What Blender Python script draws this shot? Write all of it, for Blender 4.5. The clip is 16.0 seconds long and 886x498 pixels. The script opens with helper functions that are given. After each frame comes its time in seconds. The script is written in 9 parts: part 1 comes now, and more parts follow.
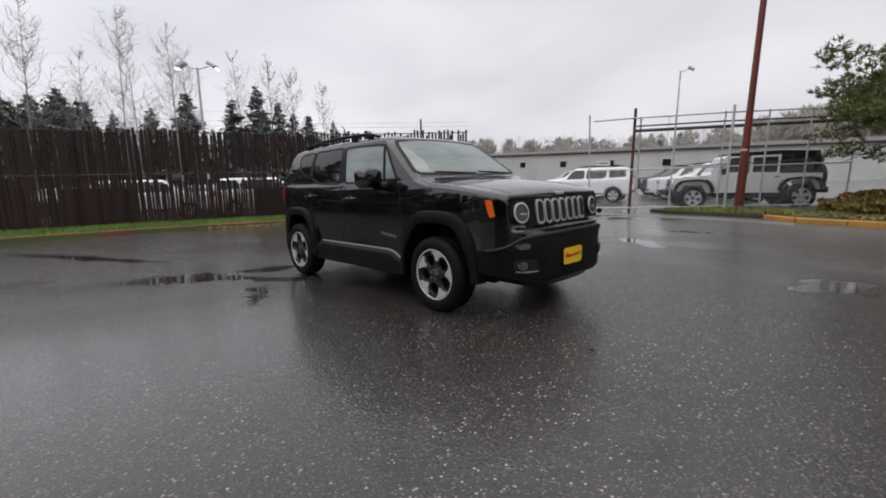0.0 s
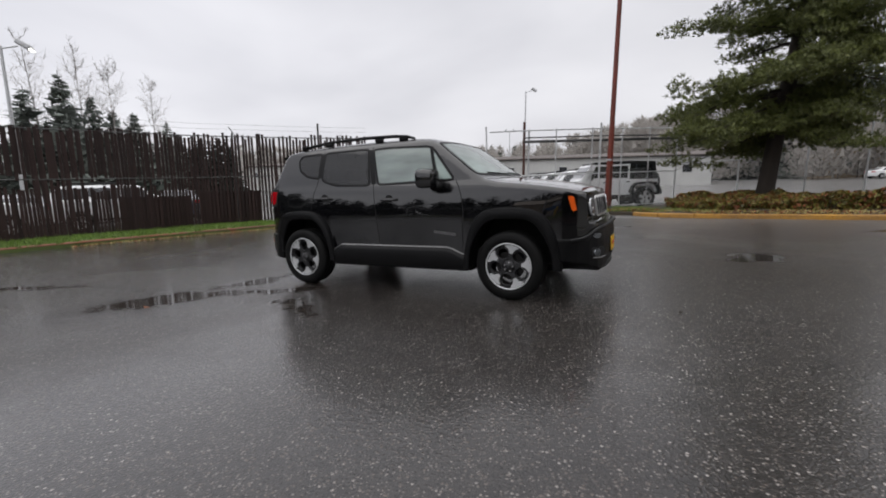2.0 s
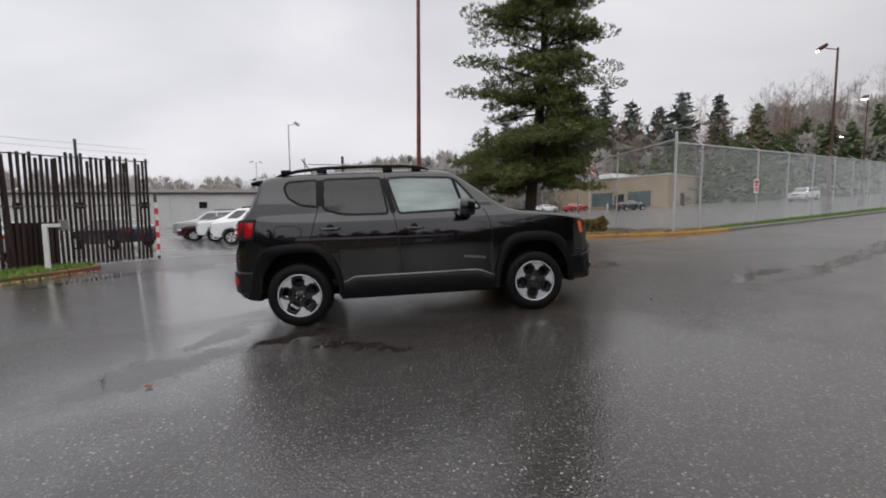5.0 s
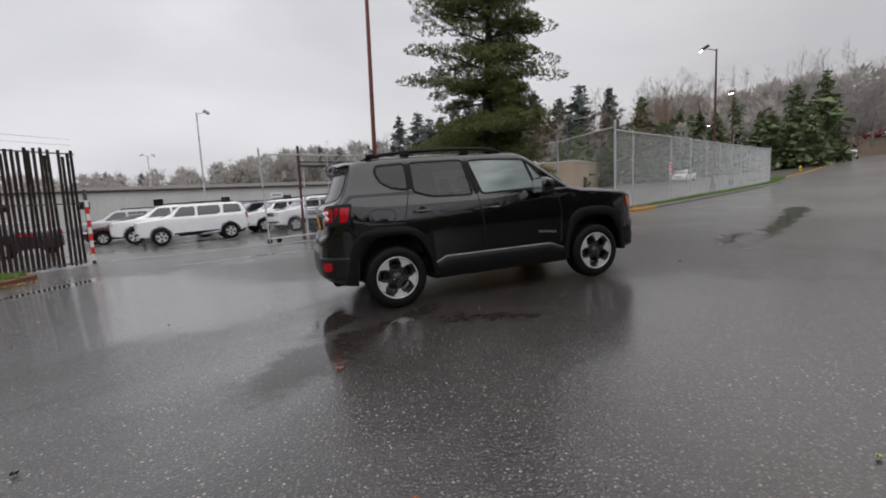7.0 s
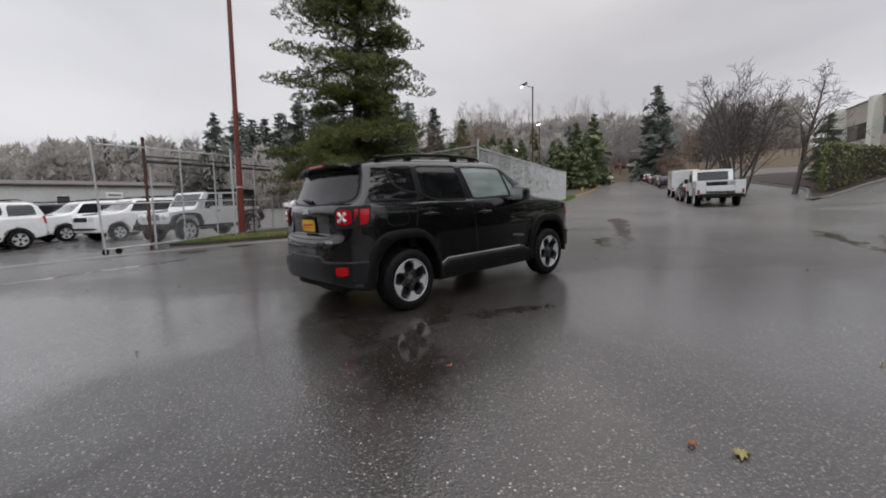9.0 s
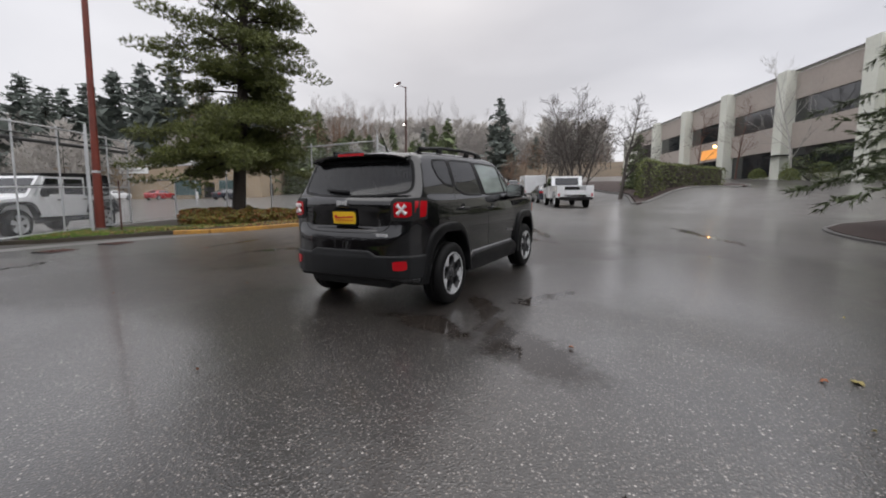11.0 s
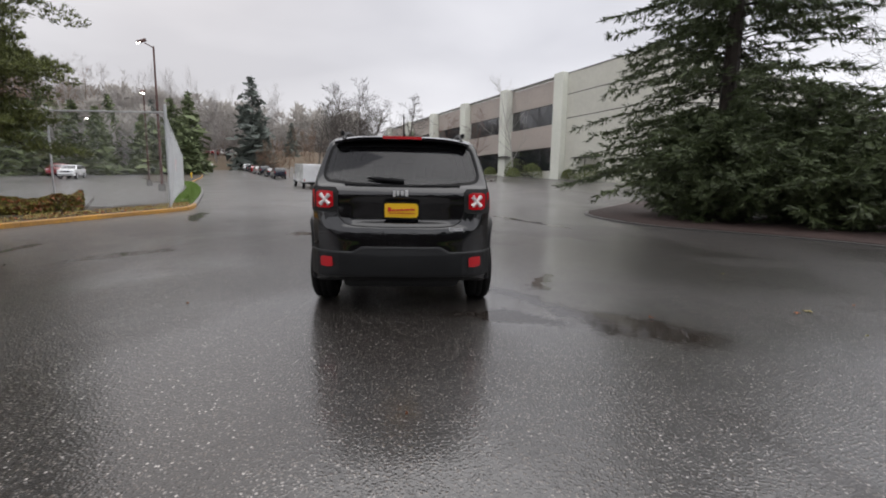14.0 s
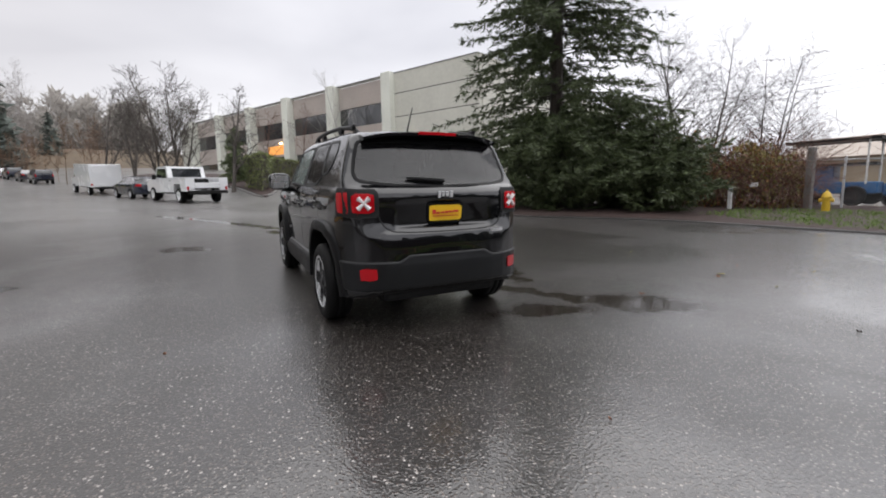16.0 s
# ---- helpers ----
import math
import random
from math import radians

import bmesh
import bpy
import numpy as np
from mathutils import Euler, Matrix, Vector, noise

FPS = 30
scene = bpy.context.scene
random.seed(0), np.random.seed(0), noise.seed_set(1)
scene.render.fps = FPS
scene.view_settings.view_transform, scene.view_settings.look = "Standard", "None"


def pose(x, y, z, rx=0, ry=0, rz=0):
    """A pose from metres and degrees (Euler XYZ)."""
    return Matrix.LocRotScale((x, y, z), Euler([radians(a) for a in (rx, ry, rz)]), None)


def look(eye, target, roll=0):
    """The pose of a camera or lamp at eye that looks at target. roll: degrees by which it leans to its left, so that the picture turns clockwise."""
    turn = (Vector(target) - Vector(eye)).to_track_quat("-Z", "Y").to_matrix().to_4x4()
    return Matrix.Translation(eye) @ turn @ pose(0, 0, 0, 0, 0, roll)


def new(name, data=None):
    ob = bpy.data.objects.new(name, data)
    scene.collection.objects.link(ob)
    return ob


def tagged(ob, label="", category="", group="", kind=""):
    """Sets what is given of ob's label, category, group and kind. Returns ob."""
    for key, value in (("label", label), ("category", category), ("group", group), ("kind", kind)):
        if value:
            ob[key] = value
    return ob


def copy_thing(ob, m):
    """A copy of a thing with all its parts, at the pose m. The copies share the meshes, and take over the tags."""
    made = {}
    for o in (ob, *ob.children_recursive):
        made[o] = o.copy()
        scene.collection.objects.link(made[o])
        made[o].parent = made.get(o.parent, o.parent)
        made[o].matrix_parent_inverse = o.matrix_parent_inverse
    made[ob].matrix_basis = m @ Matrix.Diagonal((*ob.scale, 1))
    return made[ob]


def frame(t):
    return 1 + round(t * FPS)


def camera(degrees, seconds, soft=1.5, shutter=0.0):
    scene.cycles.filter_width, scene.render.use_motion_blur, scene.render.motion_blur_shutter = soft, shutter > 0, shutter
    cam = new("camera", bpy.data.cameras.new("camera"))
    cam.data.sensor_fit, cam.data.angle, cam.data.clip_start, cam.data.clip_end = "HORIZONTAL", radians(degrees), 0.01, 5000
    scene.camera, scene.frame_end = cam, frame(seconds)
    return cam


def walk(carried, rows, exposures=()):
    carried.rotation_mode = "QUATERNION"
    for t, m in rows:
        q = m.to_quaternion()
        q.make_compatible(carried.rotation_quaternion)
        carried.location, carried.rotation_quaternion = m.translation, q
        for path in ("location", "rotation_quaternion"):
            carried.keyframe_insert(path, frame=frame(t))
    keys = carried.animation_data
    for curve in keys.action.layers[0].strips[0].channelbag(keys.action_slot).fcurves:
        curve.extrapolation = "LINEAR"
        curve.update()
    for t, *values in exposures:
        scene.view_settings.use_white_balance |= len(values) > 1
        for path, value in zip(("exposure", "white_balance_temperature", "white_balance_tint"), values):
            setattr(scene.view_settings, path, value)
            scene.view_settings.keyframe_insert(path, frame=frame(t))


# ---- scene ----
# The world: x runs ahead of the parked car, y to its left, z up; the lot rises gently along x.
cam = camera(91.5, 16.0, soft=1.9)
PATH = [
    (0, (3.983, -3.389, 1.265), (2.568, -2.019, 0.915), -0.36),
    (0.5, (3.675, -3.802, 1.245), (2.428, -2.278, 0.899), -0.77),
    (1, (3.294, -4.145, 1.223), (2.131, -2.554, 0.885), -1.72),
    (1.5, (2.897, -4.445, 1.22), (1.863, -2.757, 0.933), -0.11),
    (2, (2.504, -4.759, 1.2), (1.628, -2.99, 0.883), -0.41),
    (2.5, (2.025, -4.973, 1.207), (1.244, -3.155, 0.917), 0.07),
    (3, (1.571, -5.238, 1.202), (1.033, -3.327, 0.961), -0.23),
    (3.5, (1.077, -5.364, 1.191), (0.719, -3.409, 0.971), -0.27),
    (4, (0.593, -5.535, 1.173), (0.468, -3.548, 0.988), -0.22),
    (6.5, (-1.855, -5.448, 1.116), (-1.281, -3.541, 0.925), -2.09),
    (7, (-2.325, -5.349, 1.089), (-1.672, -3.472, 0.866), -2.52),
    (7.5, (-2.781, -5.184, 1.088), (-1.994, -3.356, 0.893), -1.28),
    (8, (-3.267, -5.003, 1.08), (-2.3, -3.27, 0.831), -1.35),
    (8.5, (-3.672, -4.733, 1.086), (-2.57, -3.078, 0.876), -1.01),
    (9, (-4.112, -4.49, 1.082), (-2.774, -3.017, 0.879), -1.10),
    (11.5, (-5.565, -2.457, 1.05), (-3.781, -1.581, 0.829), 0.16),
    (12, (-5.681, -1.973, 1.053), (-3.854, -1.19, 0.831), -0.33),
    (12.5, (-5.834, -1.525, 1.034), (-3.917, -0.992, 0.825), -0.44),
    (13, (-5.858, -1.042, 1.021), (-3.9, -0.718, 0.775), -0.80),
    (13.5, (-5.83, -0.57, 1.026), (-3.847, -0.444, 0.797), 0.97),
    (14, (-5.809, -0.1, 1.032), (-3.83, -0.24, 0.781), 1.00),
    (14.5, (-5.649, 0.358, 1.032), (-3.684, 0.098, 0.767), 0.22),
    (15, (-5.577, 0.817, 1.035), (-3.672, 0.278, 0.748), -0.31),
    (15.5, (-5.342, 1.231, 1.04), (-3.49, 0.542, 0.732), -1.30),
    (16, (-5.123, 1.607, 1.049), (-3.355, 0.71, 0.788), -1.12),
]
walk(cam, [(t, look(eye, target, roll)) for t, eye, target, roll in PATH],
     [(0, 0.37), (2, 0.40), (3.5, 0.47), (7, 0.29), (9, 0.34), (11.5, 0.60), (13.5, 0.63), (16, 0.80)])

# ---------------------------------------------------------------- sky and light
scene.view_settings.exposure = 0.0
world = bpy.data.worlds.new("overcast_sky")
scene.world = world
world.use_nodes = True
wn, wl = world.node_tree.nodes, world.node_tree.links
wn.clear()
w_out = wn.new("ShaderNodeOutputWorld")
w_bg = wn.new("ShaderNodeBackground")
w_sky = wn.new("ShaderNodeTexSky")
w_sky.sky_type, w_sky.sun_disc = "NISHITA", False
w_sky.sun_elevation, w_sky.sun_rotation, w_sky.dust_density = radians(38), radians(60), 4.0
w_dim = wn.new("ShaderNodeMix")
w_dim.data_type, w_dim.blend_type = "RGBA", "MULTIPLY"
w_dim.inputs[0].default_value = 1.0
w_dim.inputs[7].default_value = (0.08, 0.08, 0.08, 1)
w_tc = wn.new("ShaderNodeTexCoord")
w_map = wn.new("ShaderNodeMapping")
w_map.inputs["Scale"].default_value = (1.0, 1.0, 2.6)
w_noise = wn.new("ShaderNodeTexNoise")
w_noise.inputs["Scale"].default_value, w_noise.inputs["Detail"].default_value = 1.5, 5.0
w_noise.inputs["Roughness"].default_value, w_noise.inputs["Distortion"].default_value = 0.42, 0.25
w_ramp = wn.new("ShaderNodeValToRGB")
w_ramp.color_ramp.elements[0].position, w_ramp.color_ramp.elements[0].color = 0.30, (0.505, 0.506, 0.548, 1)
w_ramp.color_ramp.elements[1].position, w_ramp.color_ramp.elements[1].color = 0.72, (0.802, 0.798, 0.835, 1)
w_mix = wn.new("ShaderNodeMix")
w_mix.data_type = "RGBA"
w_mix.inputs[0].default_value = 0.06
wl.new(w_tc.outputs["Generated"], w_map.inputs["Vector"])
wl.new(w_map.outputs["Vector"], w_noise.inputs["Vector"])
wl.new(w_noise.outputs["Fac"], w_ramp.inputs["Fac"])
wl.new(w_sky.outputs["Color"], w_dim.inputs[6])
wl.new(w_ramp.outputs["Color"], w_mix.inputs[6])
wl.new(w_dim.outputs[2], w_mix.inputs[7])
# the cloud thickens over the hill up the road
w_dot = wn.new("ShaderNodeVectorMath")
w_dot.operation = "DOT_PRODUCT"
w_dot.inputs[1].default_value = (0.72, 0.69, 0.0)
wl.new(w_tc.outputs["Generated"], w_dot.inputs[0])
w_thick = wn.new("ShaderNodeMapRange")
for key, v in (("From Min", -0.9), ("From Max", 1.0), ("To Min", 1.16), ("To Max", 0.74)):
    w_thick.inputs[key].default_value = v
wl.new(w_dot.outputs["Value"], w_thick.inputs["Value"])
w_thin = wn.new("ShaderNodeMix")
w_thin.data_type, w_thin.blend_type = "RGBA", "MULTIPLY"
w_thin.inputs[0].default_value = 1.0
wl.new(w_mix.outputs[2], w_thin.inputs[6])
wl.new(w_thick.outputs[0], w_thin.inputs[7])
wl.new(w_thin.outputs[2], w_bg.inputs["Color"])
w_bg.inputs["Strength"].default_value = 1.0
wl.new(w_bg.outputs["Background"], w_out.inputs["Surface"])

sun = bpy.data.lights.new("veiled_sun", "SUN")
sun.energy, sun.angle, sun.color = 1.3, radians(100), (1.0, 0.98, 0.96)
sun_ob = new("veiled_sun", sun)
sun_ob.matrix_world = look((0, 0, 60), (-4, 10, 0))

# ---------------------------------------------------------------- materials
def mat(name, color, rough=0.6, metal=0.0, vary=0.25, scale=6.0, bump=0.0, bump_scale=None, coat=0.0, ior=1.5, each=0.0,
        island=0.0, dark=None, spec=0.5, trans=0.0, emit=None, fine=0.0, coat_rough=0.03, stretch=(1, 1, 1), coat_ior=1.5):
    """A painted, worn or grown surface: a base colour with variation at two scales, grain relief and changing gloss.
    each: brightness change from object to object; island: from piece to piece inside one mesh."""
    m = bpy.data.materials.new(name)
    m.use_nodes = True
    n, l = m.node_tree.nodes, m.node_tree.links
    b = n["Principled BSDF"]
    b.inputs["Roughness"].default_value, b.inputs["Metallic"].default_value = rough, metal
    b.inputs["IOR"].default_value = ior
    b.inputs["Specular IOR Level"].default_value = spec
    b.inputs["Coat Weight"].default_value, b.inputs["Coat Roughness"].default_value = coat, coat_rough
    b.inputs["Transmission Weight"].default_value = trans
    b.inputs["Coat IOR"].default_value = coat_ior
    if emit:
        b.inputs["Emission Color"].default_value = (*emit[0], 1)
        b.inputs["Emission Strength"].default_value = emit[1]
    tc = n.new("ShaderNodeTexCoord")
    mp = n.new("ShaderNodeMapping")
    mp.inputs["Scale"].default_value = stretch
    l.new(tc.outputs["Object"], mp.inputs["Vector"])
    big, small = n.new("ShaderNodeTexNoise"), n.new("ShaderNodeTexNoise")
    big.inputs["Scale"].default_value, big.inputs["Detail"].default_value = scale * 0.22, 4.0
    small.inputs["Scale"].default_value, small.inputs["Detail"].default_value = scale * 3.0, 6.0
    for t in (big, small):
        l.new(mp.outputs["Vector"], t.inputs["Vector"])
    add = n.new("ShaderNodeMath")
    add.operation = "MULTIPLY_ADD"
    add.inputs[1].default_value = 0.6
    l.new(small.outputs["Fac"], add.inputs[0])
    l.new(big.outputs["Fac"], add.inputs[2])
    ramp = n.new("ShaderNodeMapRange")
    ramp.inputs["From Min"].default_value, ramp.inputs["From Max"].default_value = 0.5, 1.1
    l.new(add.outputs[0], ramp.inputs["Value"])
    low = dark if dark else tuple(c * (1 - vary) for c in color)
    mix = n.new("ShaderNodeMix")
    mix.data_type = "RGBA"
    mix.inputs[6].default_value, mix.inputs[7].default_value = (*low, 1), (*color, 1)
    l.new(ramp.outputs[0], mix.inputs[0])
    col = mix.outputs[2]
    for amount, node, socket in ((each, "ShaderNodeObjectInfo", "Random"), (island, "ShaderNodeNewGeometry", "Random Per Island")):
        if amount:
            src = n.new(node)
            mr = n.new("ShaderNodeMapRange")
            mr.inputs["To Min"].default_value, mr.inputs["To Max"].default_value = 1 - amount, 1 + amount
            l.new(src.outputs[socket], mr.inputs["Value"])
            mul = n.new("ShaderNodeMix")
            mul.data_type, mul.blend_type = "RGBA", "MULTIPLY"
            mul.inputs[0].default_value = 1.0
            l.new(col, mul.inputs[6])
            l.new(mr.outputs[0], mul.inputs[7])
            col = mul.outputs[2]
    l.new(col, b.inputs["Base Color"])
    rr = n.new("ShaderNodeMapRange")
    rr.inputs["To Min"].default_value, rr.inputs["To Max"].default_value = max(rough - 0.08 * (rough > 0.1), 0), min(rough + 0.1 * (rough > 0.1), 1)
    l.new(big.outputs["Fac"], rr.inputs["Value"])
    l.new(rr.outputs[0], b.inputs["Roughness"])
    if bump:
        bn = n.new("ShaderNodeTexNoise")
        bn.inputs["Scale"].default_value, bn.inputs["Detail"].default_value = bump_scale or scale * 6, 5.0
        l.new(mp.outputs["Vector"], bn.inputs["Vector"])
        bp = n.new("ShaderNodeBump")
        bp.inputs["Strength"].default_value, bp.inputs["Distance"].default_value = bump, 0.01
        l.new(bn.outputs["Fac"], bp.inputs["Height"])
        l.new(bp.outputs["Normal"], b.inputs["Normal"])
    return m


HOLLOWS = ((-2.35, -2.1, 0.62, 0.30, 50), (-1.85, -1.6, 0.42, 0.14, 35), (-1.35, -1.35, 0.60, 0.16, 38), (-0.6, -1.75, 0.55, 0.10, 160), (-2.0, -1.0, 0.55, 0.16, 75), (-6.0, -2.8, 2.0, 0.16, 24),
           (8.4, 1.4, 3.6, 0.20, 27), (11.2, 2.9, 1.3, 0.32, 27), (3.7, 2.2, 0.50, 0.28, 60), (5.2, 0.3, 1.0, 0.16, 30),
           (1.0, 4.3, 0.7, 0.20, 145), (7.5, 6.3, 1.6, 0.22, 20), (1.2, 6.2, 0.9, 0.14, 10), (7.2, -3.6, 2.0, 0.16, 20), (-3.4, 6.6, 1.8, 0.18, 12), (-6.6, 4.6, 1.2, 0.16, 60))


def wet_asphalt():
    """Rain-soaked asphalt: dark binder with pale worn stones, a broken film of water, smooth puddles and a few cracks."""
    m = bpy.data.materials.new("wet_asphalt")
    m.use_nodes = True
    n, l = m.node_tree.nodes, m.node_tree.links
    b = n["Principled BSDF"]
    tc = n.new("ShaderNodeTexCoord")

    def noise_tex(scale, detail=4.0, rough=0.55, distort=0.0):
        t = n.new("ShaderNodeTexNoise")
        t.inputs["Scale"].default_value, t.inputs["Detail"].default_value = scale, detail
        t.inputs["Roughness"].default_value, t.inputs["Distortion"].default_value = rough, distort
        l.new(tc.outputs["Object"], t.inputs["Vector"])
        return t.outputs["Fac"]

    def remap(src, a, c, lo=0.0, hi=1.0, smooth=True):
        r = n.new("ShaderNodeMapRange")
        r.interpolation_type = "SMOOTHSTEP" if smooth else "LINEAR"
        for key, v in (("From Min", a), ("From Max", c), ("To Min", lo), ("To Max", hi)):
            r.inputs[key].default_value = v
        l.new(src, r.inputs["Value"])
        return r.outputs[0]

    def math_node(op, a, c):
        q = n.new("ShaderNodeMath")
        q.operation = op
        for k, v in enumerate((a, c)):
            if isinstance(v, (int, float)):
                q.inputs[k].default_value = v
            else:
                l.new(v, q.inputs[k])
        return q.outputs[0]

    def blend(fac, a, c, kind="MIX"):
        q = n.new("ShaderNodeMix")
        q.data_type, q.blend_type = "RGBA", kind
        if isinstance(fac, (int, float)):
            q.inputs[0].default_value = fac
        else:
            l.new(fac, q.inputs[0])
        for k, v in ((6, a), (7, c)):
            if isinstance(v, tuple):
                q.inputs[k].default_value = (*v, 1)
            else:
                l.new(v, q.inputs[k])
        return q.outputs[2]

    stones = n.new("ShaderNodeTexVoronoi")
    stones.inputs["Scale"].default_value = 50.0
    l.new(tc.outputs["Object"], stones.inputs["Vector"])
    stones2 = n.new("ShaderNodeTexVoronoi")
    stones2.inputs["Scale"].default_value = 96.0
    l.new(tc.outputs["Object"], stones2.inputs["Vector"])
    grey = n.new("ShaderNodeSeparateColor")
    l.new(stones.outputs["Color"], grey.inputs[0])
    fine = n.new("ShaderNodeSeparateColor")
    l.new(stones2.outputs["Color"], fine.inputs[0])
    worn = remap(noise_tex(0.45, 6.0, 0.62), 0.38, 0.64)
    mottle = remap(noise_tex(5.5, 5.0, 0.65), 0.34, 0.68)
    ragged = math_node("ADD", stones.outputs["Distance"], math_node("MULTIPLY", noise_tex(210.0, 2.0), 0.36))
    heart = remap(ragged, 0.42, 0.60, 1.0, 0.0)
    heart2 = remap(stones2.outputs["Distance"], 0.22, 0.50, 1.0, 0.0)
    bright = math_node("MULTIPLY", remap(grey.outputs[0], 0.84, 0.99), heart)
    middling = math_node("MULTIPLY", remap(grey.outputs[1], 0.35, 0.95), heart)
    chips = math_node("MULTIPLY", remap(fine.outputs[1], 0.78, 0.96), heart2)
    # the film of water: broad sheets with ragged edges, thinner where the stones stand proud
    wet = remap(math_node("ADD", noise_tex(0.21, 4.0, 0.5, 0.6), math_node("MULTIPLY", math_node("SUBTRACT", noise_tex(2.6, 6.0, 0.7), 0.5), 0.13)), 0.43, 0.57)
    deep = remap(noise_tex(0.33, 6.0, 0.55, 1.1), 0.63, 0.74, 0.0, 0.7)
    # shallow hollows that hold water: centre, half length, half width and turn
    warp = n.new("ShaderNodeVectorMath")
    warp.operation = "MULTIPLY_ADD"
    wn_ = n.new("ShaderNodeTexNoise")
    wn_.inputs["Scale"].default_value, wn_.inputs["Detail"].default_value, wn_.inputs["Roughness"].default_value = 1.7, 9.0, 0.70
    l.new(tc.outputs["Object"], wn_.inputs["Vector"])
    l.new(wn_.outputs["Color"], warp.inputs[0])
    warp.inputs[1].default_value = (1.0, 1.0, 0.0)
    off = n.new("ShaderNodeVectorMath")
    off.operation = "SUBTRACT"
    off.inputs[1].default_value = (0.5, 0.5, 0.0)
    l.new(tc.outputs["Object"], off.inputs[0])
    l.new(off.outputs[0], warp.inputs[2])
    for hx, hy, hl, hw, turn in HOLLOWS:
        mp = n.new("ShaderNodeMapping")
        mp.vector_type = "TEXTURE"
        mp.inputs["Location"].default_value = (hx, hy, 0)
        mp.inputs["Rotation"].default_value = (0, 0, radians(turn))
        mp.inputs["Scale"].default_value = (hl, hw, 1000.0)
        l.new(warp.outputs[0], mp.inputs["Vector"])
        ln = n.new("ShaderNodeVectorMath")
        ln.operation = "LENGTH"
        l.new(mp.outputs["Vector"], ln.inputs[0])
        deep = math_node("MAXIMUM", deep, remap(ln.outputs["Value"], 0.65, 1.45, 1.0, 0.0))
    dry = math_node("SUBTRACT", 1.0, deep)
    patch = remap(noise_tex(0.09, 3.0), 0.35, 0.65)
    base = blend(patch, (0.0185, 0.0158, 0.0142), (0.031, 0.0268, 0.0245))
    base = blend(math_node("MULTIPLY", mottle, 0.55), base, (0.0125, 0.0108, 0.0100))
    base = blend(math_node("MULTIPLY", remap(fine.outputs[2], 0.45, 0.95), 0.8), base, (0.0090, 0.0082, 0.0080))
    base = blend(math_node("MULTIPLY", middling, 0.85), base, (0.130, 0.108, 0.092))
    base = blend(math_node("MULTIPLY", chips, 0.9), base, (0.26, 0.235, 0.215))
    base = blend(math_node("MULTIPLY", bright, remap(worn, 0.0, 1.0, 0.45, 1.0)), base, (0.44, 0.405, 0.38))
    base = blend(math_node("MULTIPLY", deep, 0.60), base, (0.021, 0.0165, 0.0135))
    # base colour turns paler grey on the street ahead and in the lot beyond the gate
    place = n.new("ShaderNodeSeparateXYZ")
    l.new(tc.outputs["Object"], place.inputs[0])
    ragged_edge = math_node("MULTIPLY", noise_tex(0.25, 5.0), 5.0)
    greyed = math_node("MAXIMUM", remap(math_node("ADD", place.outputs[0], ragged_edge), 4.0, 15.0), remap(math_node("ADD", place.outputs[1], ragged_edge), 6.5, 13.0))
    greyed = math_node("MULTIPLY", greyed, remap(place.outputs[1], -10.0, -4.0, 0.35, 1.0))
    base = blend(math_node("MULTIPLY", greyed, math_node("SUBTRACT", 0.92, math_node("MULTIPLY", mottle, 0.22))), base, (0.165, 0.160, 0.154))
    # cracks and seams of sealed repairs
    crack = n.new("ShaderNodeTexVoronoi")
    crack.feature = "DISTANCE_TO_EDGE"
    crack.inputs["Scale"].default_value = 0.16
    bend = n.new("ShaderNodeVectorMath")
    bend.operation = "MULTIPLY_ADD"
    wob = n.new("ShaderNodeTexNoise")
    wob.inputs["Scale"].default_value, wob.inputs["Detail"].default_value = 1.3, 5.0
    l.new(tc.outputs["Object"], wob.inputs["Vector"])
    l.new(wob.outputs["Color"], bend.inputs[0])
    bend.inputs[1].default_value = (1.6, 1.6, 0.0)
    l.new(tc.outputs["Object"], bend.inputs[2])
    l.new(bend.outputs[0], crack.inputs["Vector"])
    line = remap(crack.outputs["Distance"], 0.0, 0.005, 1.0, 0.0)
    line = math_node("MULTIPLY", line, remap(noise_tex(0.7, 2.0), 0.54, 0.70))
    base = blend(math_node("MULTIPLY", line, 0.6), base, (0.012, 0.012, 0.012))
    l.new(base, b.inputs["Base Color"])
    # the lot drains towards the fence: the water film thins out ahead of the car
    film = remap(math_node("ADD", place.outputs[0], math_node("MULTIPLY", noise_tex(0.35, 4.0), 3.0)), -1.0, 5.5, 1.0, 0.58)
    l.new(math_node("SUBTRACT", 0.50, math_node("MULTIPLY", wet, 0.16)), b.inputs["Roughness"])
    b.inputs["IOR"].default_value = 1.48
    l.new(math_node("ADD", 1.48, math_node("MULTIPLY", dry, 0.20)), b.inputs["Coat IOR"])
    fall = remap(math_node("ADD", place.outputs[1], math_node("MULTIPLY", math_node("SUBTRACT", noise_tex(0.4, 4.0), 0.5), 4.0)), -2.2, 2.6, 1.0, 0.80)
    film = math_node("MULTIPLY", film, fall)
    cover = math_node("MINIMUM", math_node("ADD", math_node("MULTIPLY", wet, 0.30), 0.70), 1.0)
    l.new(math_node("MAXIMUM", deep, math_node("MULTIPLY", film, cover)), b.inputs["Coat Weight"])
    l.new(math_node("MULTIPLY", math_node("MULTIPLY", film, 0.5), dry), b.inputs["Specular IOR Level"])
    l.new(math_node("ADD", 0.045, math_node("MULTIPLY", dry, math_node("SUBTRACT", 0.06, math_node("MULTIPLY", wet, 0.05)))), b.inputs["Coat Roughness"])
